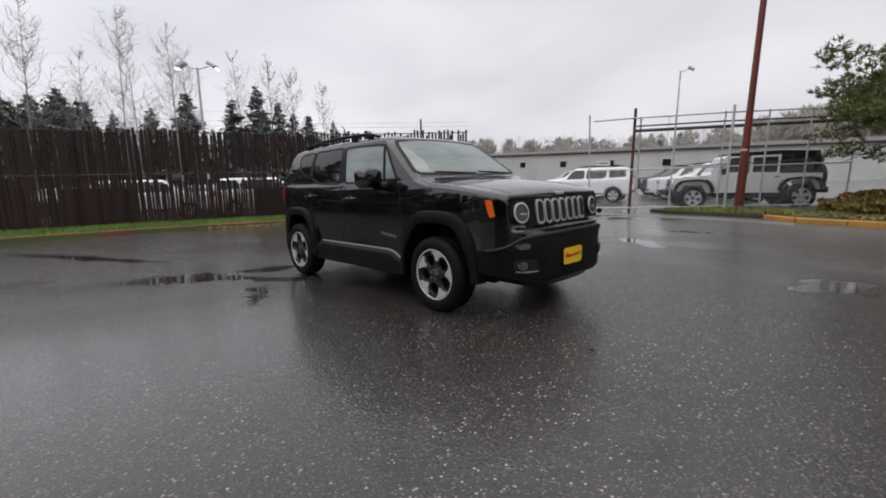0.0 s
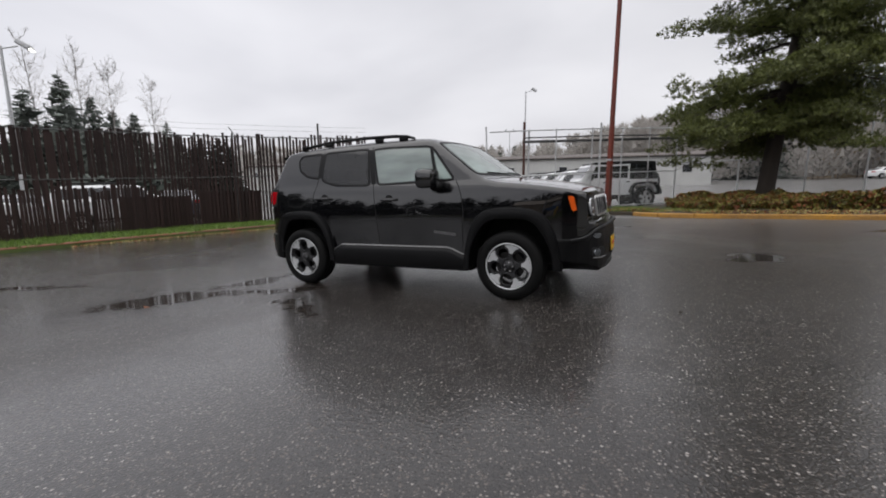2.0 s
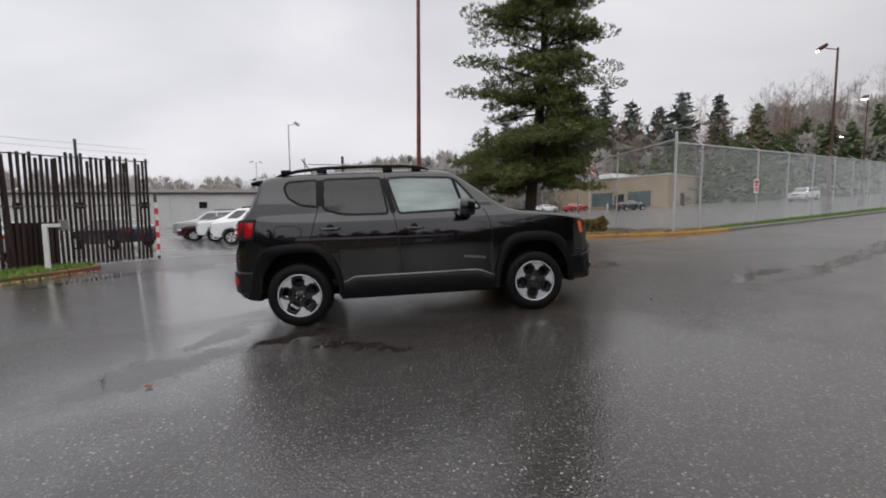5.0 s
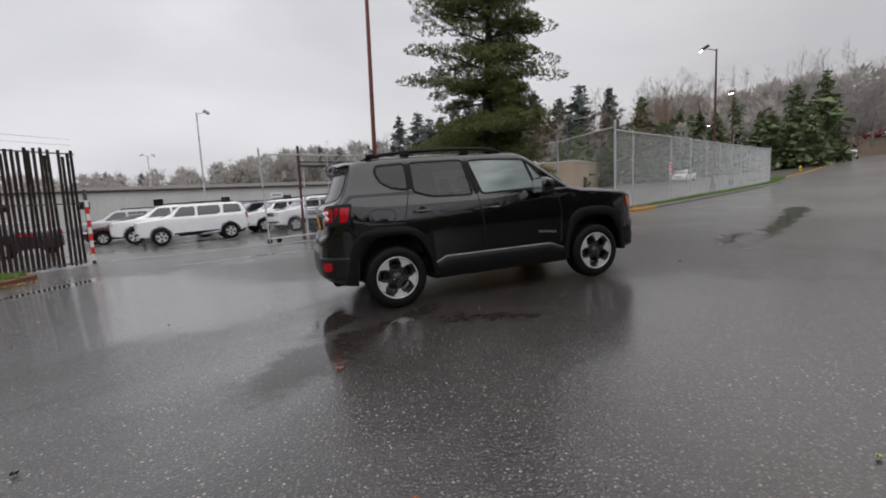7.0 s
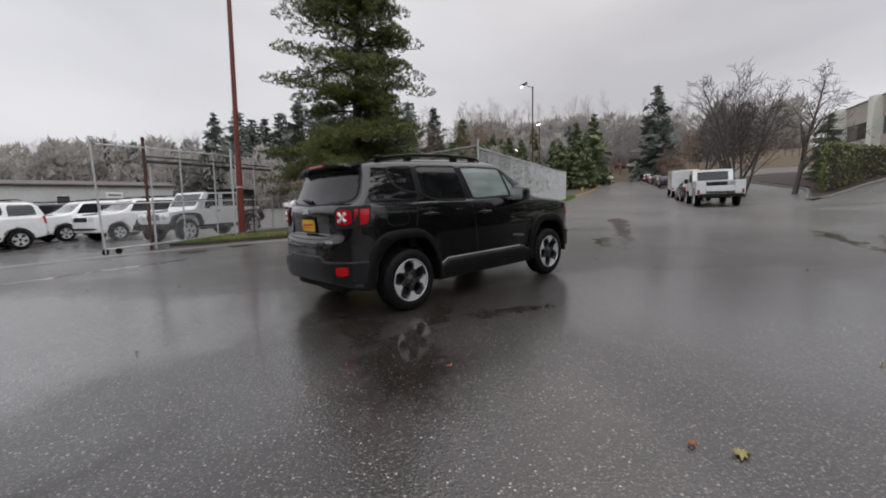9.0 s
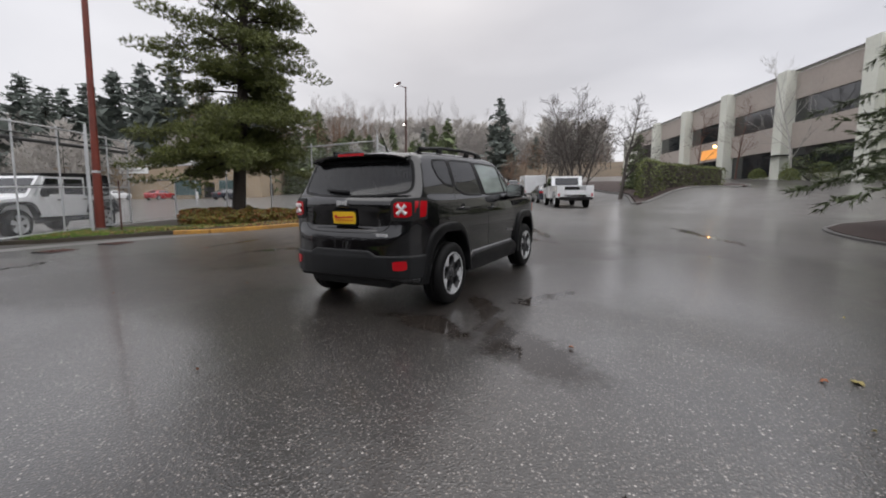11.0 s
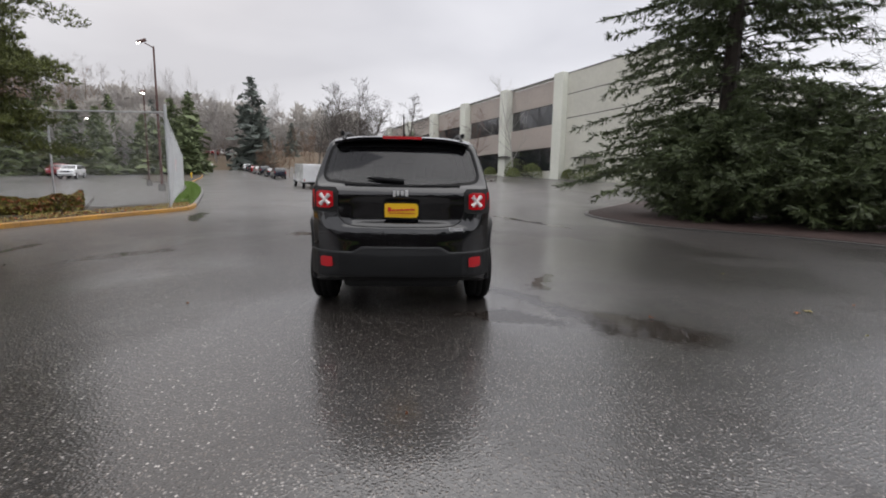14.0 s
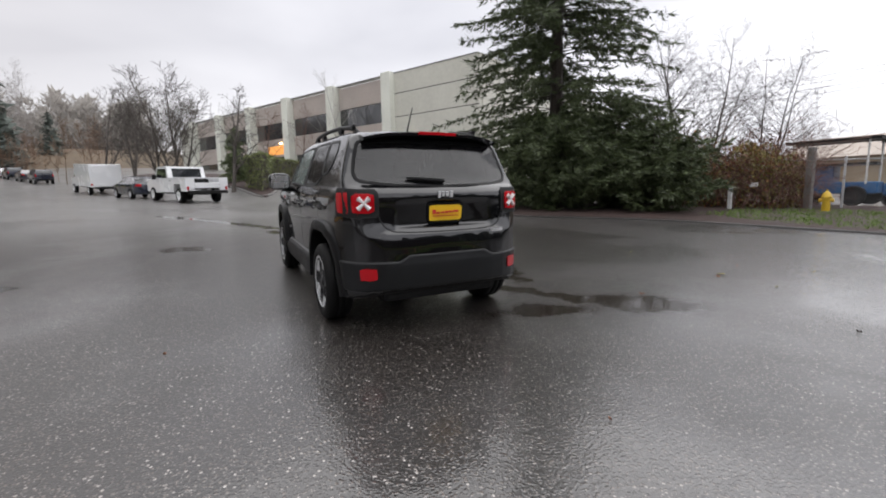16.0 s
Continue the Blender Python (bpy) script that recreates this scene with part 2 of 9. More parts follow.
    h = math_node("ADD", math_node("MULTIPLY", remap(stones.outputs["Distance"], 0.0, 0.6, 1.0, 0.0), 1.0),
                  math_node("MULTIPLY", remap(stones2.outputs["Distance"], 0.0, 0.6, 1.0, 0.0), 0.5))
    bp = n.new("ShaderNodeBump")
    bp.inputs["Distance"].default_value = 0.004
    l.new(math_node("ADD", 0.10, math_node("MULTIPLY", dry, 0.70)), bp.inputs["Strength"])
    l.new(h, bp.inputs["Height"])
    l.new(bp.outputs["Normal"], b.inputs["Normal"])
    bp2 = n.new("ShaderNodeBump")
    bp2.inputs["Distance"].default_value = 0.003
    l.new(math_node("ADD", 0.03, math_node("MULTIPLY", dry, math_node("SUBTRACT", 0.42, math_node("MULTIPLY", wet, 0.24)))), bp2.inputs["Strength"])
    l.new(h, bp2.inputs["Height"])
    l.new(bp2.outputs["Normal"], b.inputs["Coat Normal"])
    return m


def glass(name, tint, rough=0.02, clear=0.6, mist_sheen=0.0, ior=1.75):
    """Car glazing: a tinted pane that lets part of the light straight through and mirrors the sky."""
    m = bpy.data.materials.new(name)
    m.use_nodes = True
    n, l = m.node_tree.nodes, m.node_tree.links
    n.clear()
    out = n.new("ShaderNodeOutputMaterial")
    tr, gl, mx = n.new("ShaderNodeBsdfTransparent"), n.new("ShaderNodeBsdfGlossy"), n.new("ShaderNodeMixShader")
    fr, wv = n.new("ShaderNodeFresnel"), n.new("ShaderNodeTexNoise")
    wv.inputs["Scale"].default_value = 3.0
    fr.inputs["IOR"].default_value = ior
    tr.inputs["Color"].default_value = (*(c * clear for c in tint), 1)
    gl.inputs["Roughness"].default_value = rough
    l.new(fr.outputs[0], mx.inputs[0])
    # fine rain and breath mist, with mirrored sky painted into the same pale layer
    df, ad = n.new("ShaderNodeBsdfDiffuse"), n.new("ShaderNodeMixShader")
    df.inputs["Color"].default_value = (*(0.9 * c for c in tint), 1)
    mi, tl, sp = n.new("ShaderNodeMixShader"), n.new("ShaderNodeBsdfTranslucent"), n.new("ShaderNodeMapRange")
    tl.inputs["Color"].default_value = (*(0.9 * c for c in tint), 1)
    sp.inputs["To Min"].default_value, sp.inputs["To Max"].default_value = mist_sheen * 0.6, mist_sheen * 1.4
    l.new(wv.outputs["Fac"], sp.inputs["Value"])
    l.new(sp.outputs[0], mi.inputs[0])
    l.new(tr.outputs[0], mi.inputs[1])
    ad.inputs[0].default_value = 0.6
    l.new(tl.outputs[0], ad.inputs[1])
    l.new(df.outputs[0], ad.inputs[2])
    l.new(ad.outputs[0], mi.inputs[2])
    l.new(mi.outputs[0], mx.inputs[1])
    l.new(gl.outputs[0], mx.inputs[2])
    l.new(mx.outputs[0], out.inputs["Surface"])
    return m


ASPHALT = wet_asphalt()
PAINT_BLACK = mat("black_car_paint", (0.0030, 0.0030, 0.0038), 0.34, vary=0.15, coat=1.0, coat_rough=0.02, spec=0.04, coat_ior=1.70)
PLASTIC = mat("black_grained_plastic", (0.0060, 0.0060, 0.0066), 0.42, spec=0.18, vary=0.25, scale=20, bump=0.15, bump_scale=300)
BUMPER_GREY = mat("wet_charcoal_plastic", (0.011, 0.0115, 0.0125), 0.34, spec=0.34, vary=0.25, scale=20, bump=0.15, bump_scale=300)
GAP = mat("shadow_gap_rubber", (0.004, 0.004, 0.004), 0.8, vary=0.1)
RUBBER = mat("tyre_rubber", (0.006, 0.006, 0.006), 0.62, spec=0.18, vary=0.35, scale=15, bump=0.3, bump_scale=80)
CHROME = mat("chrome", (0.78, 0.78, 0.79), 0.24, 1.0, vary=0.06)
ALLOY = mat("silver_alloy", (0.62, 0.63, 0.64), 0.32, 0.35, vary=0.12, scale=20)
ALLOY_DARK = mat("dark_alloy", (0.035, 0.035, 0.037), 0.35, 0.4, vary=0.3, scale=20)
STEEL_DARK = mat("dark_steel", (0.02, 0.019, 0.018), 0.5, 0.5, vary=0.4)
GLASS_CLEAR = glass("green_tinted_glass", (0.80, 0.95, 0.90), clear=0.85, mist_sheen=0.46)
GLASS_DARK = glass("privacy_glass", (0.75, 0.78, 0.85), clear=0.14, mist_sheen=0.016, ior=1.60)
LENS_RED = mat("red_lamp_lens", (0.46, 0.004, 0.010), 0.25, vary=0.15, coat=0.6, spec=0.2)
LENS_X = mat("frosted_lamp_moulding", (0.72, 0.66, 0.66), 0.25, vary=0.1, coat=1.0)
LENS_ORANGE = mat("amber_marker_lens", (0.85, 0.13, 0.015), 0.2, vary=0.1, coat=1.0)
HEADLAMP_BOWL = mat("headlamp_reflector", (0.26, 0.28, 0.30), 0.15, 0.8, vary=0.7, scale=45)
BADGE = mat("satin_silver_badge", (0.62, 0.62, 0.63), 0.3, 0.3, vary=0.08)
LENS_CLEAR = mat("clear_lamp_lens", (0.84, 0.86, 0.88), 0.2, 0.2, vary=0.3, scale=30, coat=1.0)
PLATE_YELLOW = mat("yellow_dealer_plate", (0.85, 0.52, 0.02), 0.4, vary=0.08, scale=20)
PLATE_RED = mat("red_print", (0.55, 0.03, 0.02), 0.5, vary=0.1)
FABRIC = mat("black_seat_fabric", (0.025, 0.025, 0.027), 0.9, vary=0.3, scale=30, bump=0.3)
CABIN = mat("dark_cabin_trim", (0.02, 0.02, 0.021), 0.7, vary=0.3)
PAINT_WHITE = mat("white_car_paint", (0.86, 0.87, 0.88), 0.25, vary=0.06, coat=1.0)
PAINT_MAROON = mat("maroon_car_paint", (0.055, 0.012, 0.016), 0.25, vary=0.1, coat=1.0)
PAINT_NAVY = mat("dark_blue_car_paint", (0.010, 0.014, 0.028), 0.25, vary=0.1, coat=1.0)
PAINT_SILVER = mat("silver_car_paint", (0.40, 0.41, 0.42), 0.3, 0.4, vary=0.1, coat=1.0)
PAINT_RED = mat("red_car_paint", (0.35, 0.02, 0.025), 0.25, vary=0.1, coat=1.0)
SLAT = mat("dark_brown_fence_slat", (0.036, 0.020, 0.018), 0.55, spec=0.3, vary=0.5, scale=5, each=0.35, bump=0.2, stretch=(4, 4, 0.6))
GALV = mat("galvanised_steel", (0.60, 0.61, 0.62), 0.45, 0.25, vary=0.3, scale=8)
WIRE = mat("galvanised_wire", (0.62, 0.63, 0.64), 0.5, 0.1, vary=0.2)
GALV_DARK = mat("weathered_dark_steel_tube", (0.10, 0.10, 0.10), 0.5, 0.5, vary=0.4, scale=8)
RUST_RED = mat("rust_red_painted_steel", (0.19, 0.034, 0.018), 0.45, vary=0.45, scale=5, bump=0.2)
RUST_POST = mat("rusty_brown_post", (0.10, 0.035, 0.025), 0.6, vary=0.5, scale=6, bump=0.3)
KERB_YELLOW = mat("worn_yellow_kerb_paint", (0.55, 0.28, 0.035), 0.5, vary=0.6, scale=5, dark=(0.22, 0.12, 0.045), bump=0.4)
KERB_RUSTY = mat("faded_rusty_kerb_paint", (0.24, 0.075, 0.03), 0.55, vary=0.6, scale=4, dark=(0.09, 0.045, 0.03), bump=0.4)
CONCRETE = mat("wet_concrete", (0.20, 0.195, 0.185), 0.45, vary=0.4, scale=4, bump=0.3)
KERB_WET = mat("dark_wet_kerb", (0.075, 0.072, 0.068), 0.4, vary=0.5, scale=4, bump=0.3)
GRASS = mat("wet_grass", (0.15, 0.26, 0.030), 0.5, vary=0.5, island=0.45)
SOIL = mat("wet_soil_and_leaf_litter", (0.060, 0.046, 0.028), 0.7, vary=0.6, scale=6, bump=0.8)
TURF = mat("turf_soil", (0.095, 0.135, 0.030), 0.75, vary=0.55, scale=5, bump=0.8)
MULCH = mat("red_brown_bark_mulch", (0.038, 0.017, 0.013), 0.8, vary=0.5, scale=8, bump=0.9)
SHRUB = mat("low_shrub_leaf", (0.23, 0.205, 0.040), 0.45, vary=0.5, island=0.6)
SHRUB_RED = mat("reddish_autumn_leaf", (0.30, 0.10, 0.035), 0.5, vary=0.5, island=0.5)
LEAF_FALLEN = mat("fallen_yellow_leaf", (0.46, 0.38, 0.14), 0.6, vary=0.3, each=0.4)
PINE_NEEDLE = mat("pine_needles", (0.150, 0.172, 0.040), 0.55, vary=0.55, scale=4.0, island=0.5)
SPRUCE_NEEDLE = mat("spruce_needles", (0.082, 0.108, 0.042), 0.6, vary=0.45, island=0.5)
HEDGE_LEAF = mat("clipped_hedge_leaf", (0.17, 0.20, 0.060), 0.55, vary=0.45, island=0.5)
BARK = mat("wet_dark_bark", (0.048, 0.036, 0.028), 0.8, vary=0.5, scale=7, bump=0.9, bump_scale=40, stretch=(3, 3, 0.7))
BARK_GREY = mat("grey_lichen_bark", (0.115, 0.10, 0.088), 0.85, vary=0.5, scale=7, bump=0.6)
BIRCH = mat("white_birch_bark", (0.55, 0.53, 0.49), 0.7, vary=0.5, scale=5, stretch=(1, 1, 4))
TWIG_RED = mat("reddish_twigs", (0.16, 0.085, 0.065), 0.85, vary=0.4)
# haze over the far firs is painted in as a paler grey-green
WOODS_FIR = mat("haze_greyed_fir_foliage", (0.175, 0.200, 0.178), 0.9, vary=0.35, island=0.35)
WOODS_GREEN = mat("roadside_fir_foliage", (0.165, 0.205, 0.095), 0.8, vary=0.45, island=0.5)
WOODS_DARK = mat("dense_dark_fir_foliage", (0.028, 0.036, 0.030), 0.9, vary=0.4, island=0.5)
# thickets and bare twigs: distance haze is mixed into the base colour
WOODS_HAZE = mat("haze_paled_thicket", (0.47, 0.445, 0.415), 0.9, vary=0.15, island=0.12)
WOODS_BARE = mat("haze_paled_twigs", (0.50, 0.47, 0.45), 0.9, vary=0.3, island=0.2)
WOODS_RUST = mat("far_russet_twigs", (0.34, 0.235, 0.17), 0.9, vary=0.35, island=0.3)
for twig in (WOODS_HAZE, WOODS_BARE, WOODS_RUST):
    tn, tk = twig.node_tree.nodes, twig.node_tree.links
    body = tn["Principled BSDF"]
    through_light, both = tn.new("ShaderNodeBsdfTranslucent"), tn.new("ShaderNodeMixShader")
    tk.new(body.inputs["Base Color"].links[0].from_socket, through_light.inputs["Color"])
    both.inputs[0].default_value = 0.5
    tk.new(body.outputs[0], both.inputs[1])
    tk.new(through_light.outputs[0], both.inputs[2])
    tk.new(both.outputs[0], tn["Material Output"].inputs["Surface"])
WALL_GREY = mat("pale_grey_metal_siding", (0.56, 0.56, 0.54), 0.55, vary=0.25, scale=1.5, stretch=(1, 1, 0.3))
WALL_TAN = mat("tan_block_wall", (0.40, 0.315, 0.22), 0.8, vary=0.22, scale=1.5)
WALL_CONCRETE = mat("painted_tilt_up_concrete", (0.64, 0.63, 0.55), 0.75, vary=0.2, scale=1.0, bump=0.1)
WALL_PANEL = mat("taupe_spandrel_panel", (0.48, 0.42, 0.375), 0.75, vary=0.2, scale=1.0, bump=0.1)
COLUMN_PALE = mat("pale_green_grey_concrete", (0.78, 0.79, 0.70), 0.7, vary=0.18, scale=1.2, bump=0.1)
WINDOW_DARK = mat("dark_window_glass", (0.02, 0.022, 0.026), 0.08, vary=0.3, coat=1.0)
WINDOW_TEAL = mat("teal_shop_glass", (0.08, 0.13, 0.13), 0.1, vary=0.4, coat=1.0)
FRAME_WHITE = mat("white_painted_metal", (0.75, 0.75, 0.73), 0.5, vary=0.15)
SIGN_WHITE = mat("white_sign_face", (0.78, 0.78, 0.76), 0.5, vary=0.08)
SIGN_RED = mat("red_sign_print", (0.60, 0.03, 0.05), 0.5, vary=0.1)
TAPE_RED = mat("red_reflective_tape", (0.65, 0.03, 0.035), 0.35, vary=0.15)
LAMP_GLOW = mat("lit_flood_lamp", (0.9, 0.9, 0.9), 0.3, vary=0.0, emit=((1.0, 0.97, 0.9), 9.0))
LAMP_WARM = mat("lit_warm_lamp", (0.9, 0.8, 0.6), 0.3, vary=0.0, emit=((1.0, 0.55, 0.2), 9.0))
BLUE_LIFT = mat("blue_machine_paint", (0.02, 0.12, 0.30), 0.4, vary=0.2)
HYDRANT_YELLOW = mat("yellow_hydrant_paint", (0.70, 0.46, 0.03), 0.45, vary=0.25)
LITTER_WHITE = mat("white_paper_scrap", (0.7, 0.7, 0.7), 0.7, vary=0.15)
WATER = mat("still_rain_water", (0.016, 0.014, 0.012), 0.03, vary=0.3, scale=3, ior=1.33, coat=0.6, coat_rough=0.01)
TAR = mat("dark_wet_crack", (0.010, 0.009, 0.009), 0.5, vary=0.3)
ACCENT = mat("satin_grey_trim", (0.13, 0.13, 0.13), 0.3, vary=0.1, coat=0.5)
HILL_BROWN = mat("brown_winter_bank", (0.15, 0.11, 0.07), 0.9, vary=0.5, scale=0.6)


# ---------------------------------------------------------------- mesh tools
from mathutils import geometry as geo


def smooth_step(v, a, b):
    k = min(max((v - a) / (b - a), 0.0), 1.0)
    return k * k * (3 - 2 * k)


def G(x, y):
    """Height of the ground."""
    xx = max(x, -25.0)
    z = 0.035 * min(xx, 170.0) + 0.035 * max(min(x, 170.0) - 38.0, 0.0)
    right = 0.44 * x - 9.5 - y
    z += 1.1 * smooth_step(right, 0.0, 9.0) * smooth_step(x, 11.0, 34.0)
    return z


class Build:
    """Collects faces for one mesh."""

    def __init__(self):
        self.v, self.f, self.m = [], [], []

    def add(self, verts, faces, mi=0):
        k = len(self.v)
        self.v.extend(tuple(p) for p in verts)
        self.f.extend(tuple(i + k for i in f) for f in faces)
        self.m.extend([mi] * len(faces))
        return self

    def box(self, c, s, rz=0.0, mi=0, bevel=0.0, m=None):
        hx, hy, hz = s[0] / 2, s[1] / 2, s[2] / 2
        b = min(bevel, hx * 0.9, hy * 0.9, hz * 0.9)
        base = m or (Matrix.Translation(c) @ Matrix.Rotation(rz, 4, "Z"))
        if not b:
            pts = [(sx * hx, sy * hy, sz * hz) for sz in (-1, 1) for sy in (-1, 1) for sx in (-1, 1)]
            fs = [(0, 2, 3, 1), (4, 5, 7, 6), (0, 1, 5, 4), (2, 6, 7, 3), (0, 4, 6, 2), (1, 3, 7, 5)]
            return self.add([base @ Vector(p) for p in pts], fs, mi)
        bm = bmesh.new()
        bmesh.ops.create_cube(bm, size=1.0)
        for v in bm.verts:
            v.co = Vector((v.co.x * s[0], v.co.y * s[1], v.co.z * s[2]))
        bmesh.ops.bevel(bm, geom=bm.edges[:], offset=b, segments=2, affect="EDGES", profile=0.5)
        bm.verts.index_update()
        self.add([base @ v.co for v in bm.verts], [[v.index for v in f.verts] for f in bm.faces], mi)
        bm.free()
        return self

    def tube(self, pts, r, n=8, mi=0, caps=True):
        """A tube through points; r: one radius or one for each point."""
        pts = [Vector(p) for p in pts]
        rs = [r] * len(pts) if isinstance(r, (int, float)) else list(r)
        k, ring = len(self.v), []
        side = None
        for i, p in enumerate(pts):
            d = (pts[min(i + 1, len(pts) - 1)] - pts[max(i - 1, 0)]).normalized()
            if side is None:
                side = d.orthogonal().normalized()
            side = (side - d * side.dot(d))
            side = side.normalized() if side.length > 1e-6 else d.orthogonal().normalized()
            up = d.cross(side)
            for j in range(n):
                a = 2 * math.pi * j / n
                self.v.append(tuple(p + (side * math.cos(a) + up * math.sin(a)) * rs[i]))
        for i in range(len(pts) - 1):
            for j in range(n):
                a, b = k + i * n + j, k + i * n + (j + 1) % n
                self.f.append((a, b, b + n, a + n))
                self.m.append(mi)
        if caps:
            self.f.append(tuple(k + j for j in reversed(range(n))))
            self.f.append(tuple(k + (len(pts) - 1) * n + j for j in range(n)))
            self.m.extend([mi, mi])
        return self

    def prism(self, outline, a, b, axis="y", mi=0):
        """A flat outline drawn out along an axis from a to b."""
        def put(p, t):
            return {"y": (p[0], t, p[1]), "x": (t, p[0], p[1]), "z": (p[0], p[1], t)}[axis]
        n = len(outline)
        self.add([put(p, a) for p in outline] + [put(p, b) for p in outline],
                 [tuple(range(n)), tuple(reversed(range(n, 2 * n)))] + [(i, i + n, (i + 1) % n + n, (i + 1) % n) for i in range(n)], mi)
        return self

    def mesh(self, name, *mats, smooth=False):
        me = bpy.data.meshes.new(name)
        me.from_pydata(self.v, [], self.f)
        for q in mats:
            me.materials.append(q)
        if len(mats) > 1:
            me.polygons.foreach_set("material_index", self.m)
        if smooth:
            me.polygons.foreach_set("use_smooth", [True] * len(self.f))
        me.update()
        return me


def fix_normals(me):
    bm = bmesh.new()
    bm.from_mesh(me)
    bmesh.ops.recalc_face_normals(bm, faces=bm.faces[:])
    bm.to_mesh(me)
    bm.free()


def part(name, built, material, parent=None, label="", smooth=False, m=None):
    """Links a Build or a mesh as one object under a thing or a part."""
    mats = material if isinstance(material, (list, tuple)) else [material]
    me = built
    if isinstance(built, Build):
        me = built.mesh(name, *mats, smooth=smooth)
        if len(me.polygons) < 20000:
            fix_normals(me)
        if smooth:
            me.set_sharp_from_angle(angle=radians(40))
    ob = new(name, me)
    if m is not None:
        ob.matrix_basis = m
    if parent is not None:
        ob.parent = parent
    if label:
        ob["label"] = label
    return ob


def thing(name, label, category, group="", m=None, kind=""):
    ob = new(name)
    ob.empty_display_size = 0.2
    if m is not None:
        ob.matrix_basis = m
    return tagged(ob, label, category, group, kind)


def chaikin(pts, rounds=2, closed=True):
    pts = [np.array(p, float) for p in pts]
    for _ in range(rounds):
        out = []
        for i in range(len(pts) if closed else len(pts) - 1):
            a, b = pts[i], pts[(i + 1) % len(pts)]
            out += [a * 0.75 + b * 0.25, a * 0.25 + b * 0.75]
        pts = out if closed else [pts[0]] + out + [pts[-1]]
    return [tuple(p) for p in pts]


def resample(pts, step, closed=False):
    """Points at even steps along a line."""
    pts = [np.array(p, float) for p in pts] + ([np.array(pts[0], float)] if closed else [])
    at = np.r_[0, np.cumsum([np.linalg.norm(b - a) for a, b in zip(pts, pts[1:])])]
    n = max(int(round(at[-1] / step)), 2)
    s = np.linspace(0, at[-1], n + 1)
    arr = np.array(pts)
    out = np.stack([np.interp(s, at, arr[:, k]) for k in range(arr.shape[1])], 1)
    return [tuple(p) for p in (out[:-1] if closed else out)]


def inside(poly, x, y):
    """Which of the points lie in the polygon."""
    x, y = np.asarray(x, float), np.asarray(y, float)
    hit = np.zeros(x.shape, bool)
    for (x0, y0), (x1, y1) in zip(poly, poly[1:] + poly[:1]):
        if y0 == y1:
            continue
        hit ^= ((y0 > y) != (y1 > y)) & (x < (x1 - x0) * (y - y0) / (y1 - y0) + x0)
    return hit


def offset_poly(poly, d):
    """The outline moved outwards by d."""
    area = sum(a[0] * b[1] - b[0] * a[1] for a, b in zip(poly, poly[1:] + poly[:1]))
    s = 1 if area > 0 else -1
    out = []
    for i in range(len(poly)):
        p0, p1, p2 = (Vector(poly[k % len(poly)]).to_2d() for k in (i - 1, i, i + 1))
        d1, d2 = (p1 - p0).normalized(), (p2 - p1).normalized()
        n1, n2 = Vector((d1.y, -d1.x)) * s, Vector((d2.y, -d2.x)) * s
        n = (n1 + n2)
        n = n.normalized() if n.length > 1e-6 else n1
        k = d / max(n.dot(n1), 0.5)
        out.append((p1.x + n.x * k, p1.y + n.y * k))
    return out


def fill(poly, step):
    """Triangles over a polygon, with inner points on a grid: points and faces in the plane."""
    poly = [tuple(map(float, p)) for p in poly]
    xs, ys = [p[0] for p in poly], [p[1] for p in poly]
    gx, gy = np.meshgrid(np.arange(min(xs), max(xs), step), np.arange(min(ys), max(ys), step))
    ok = inside(offset_poly(poly, -step * 0.35), gx.ravel(), gy.ravel())
    pts = poly + list(zip(gx.ravel()[ok].tolist(), gy.ravel()[ok].tolist()))
    v, _, f, *_ = geo.delaunay_2d_cdt([Vector(p) for p in pts], [], [list(range(len(poly)))], 1, 1e-5)
    return [tuple(p) for p in v], [tuple(q) for q in f]


# ---- solids from distance fields
def poly_dist(poly, px, py):
    """Signed distance to a polygon, negative inside."""
    d = np.full(px.shape, 1e9)
    for (ax, ay), (bx, by) in zip(poly, poly[1:] + poly[:1]):
        ex, ey = bx - ax, by - ay
        wx, wy = px - ax, py - ay
        t = np.clip((wx * ex + wy * ey) / (ex * ex + ey * ey + 1e-12), 0, 1)
        d = np.minimum(d, (wx - ex * t) ** 2 + (wy - ey * t) ** 2)
    return np.where(inside(poly, px, py), -1, 1) * np.sqrt(d)


class Outline:
    """A polygon whose signed distance is kept on a fine grid."""

    def __init__(self, poly, pad=0.5, h=0.006):
        a = np.array(poly)
        self.h, self.lo = h, a.min(0) - pad
        n = np.ceil((a.max(0) + pad - self.lo) / h).astype(int) + 1
        self.n = n
        gx, gy = np.meshgrid(self.lo[0] + h * np.arange(n[0]), self.lo[1] + h * np.arange(n[1]), indexing="ij")
        self.d = poly_dist(poly, gx, gy).astype(np.float64)

    def __call__(self, x, y):
        u = np.clip((x - self.lo[0]) / self.h, 0, self.n[0] - 1.001)
        v = np.clip((y - self.lo[1]) / self.h, 0, self.n[1] - 1.001)
        i, j = u.astype(np.int32), v.astype(np.int32)
        u, v = u - i, v - j
        d = self.d
        return (d[i, j] * (1 - u) + d[i + 1, j] * u) * (1 - v) + (d[i, j + 1] * (1 - u) + d[i + 1, j + 1] * u) * v


def meet(r, *ds):
    """Intersection of solids with edges rounded to radius r."""
    m = ds[0]
    for d in ds[1:]:
        m = np.maximum(m, d)
    s = 0
    for d in ds:
        s = s + np.maximum(d + r, 0) ** 2
    return np.minimum(m, -r) + np.sqrt(s)


def cut(r, a, b):
    return meet(r, a, -b)


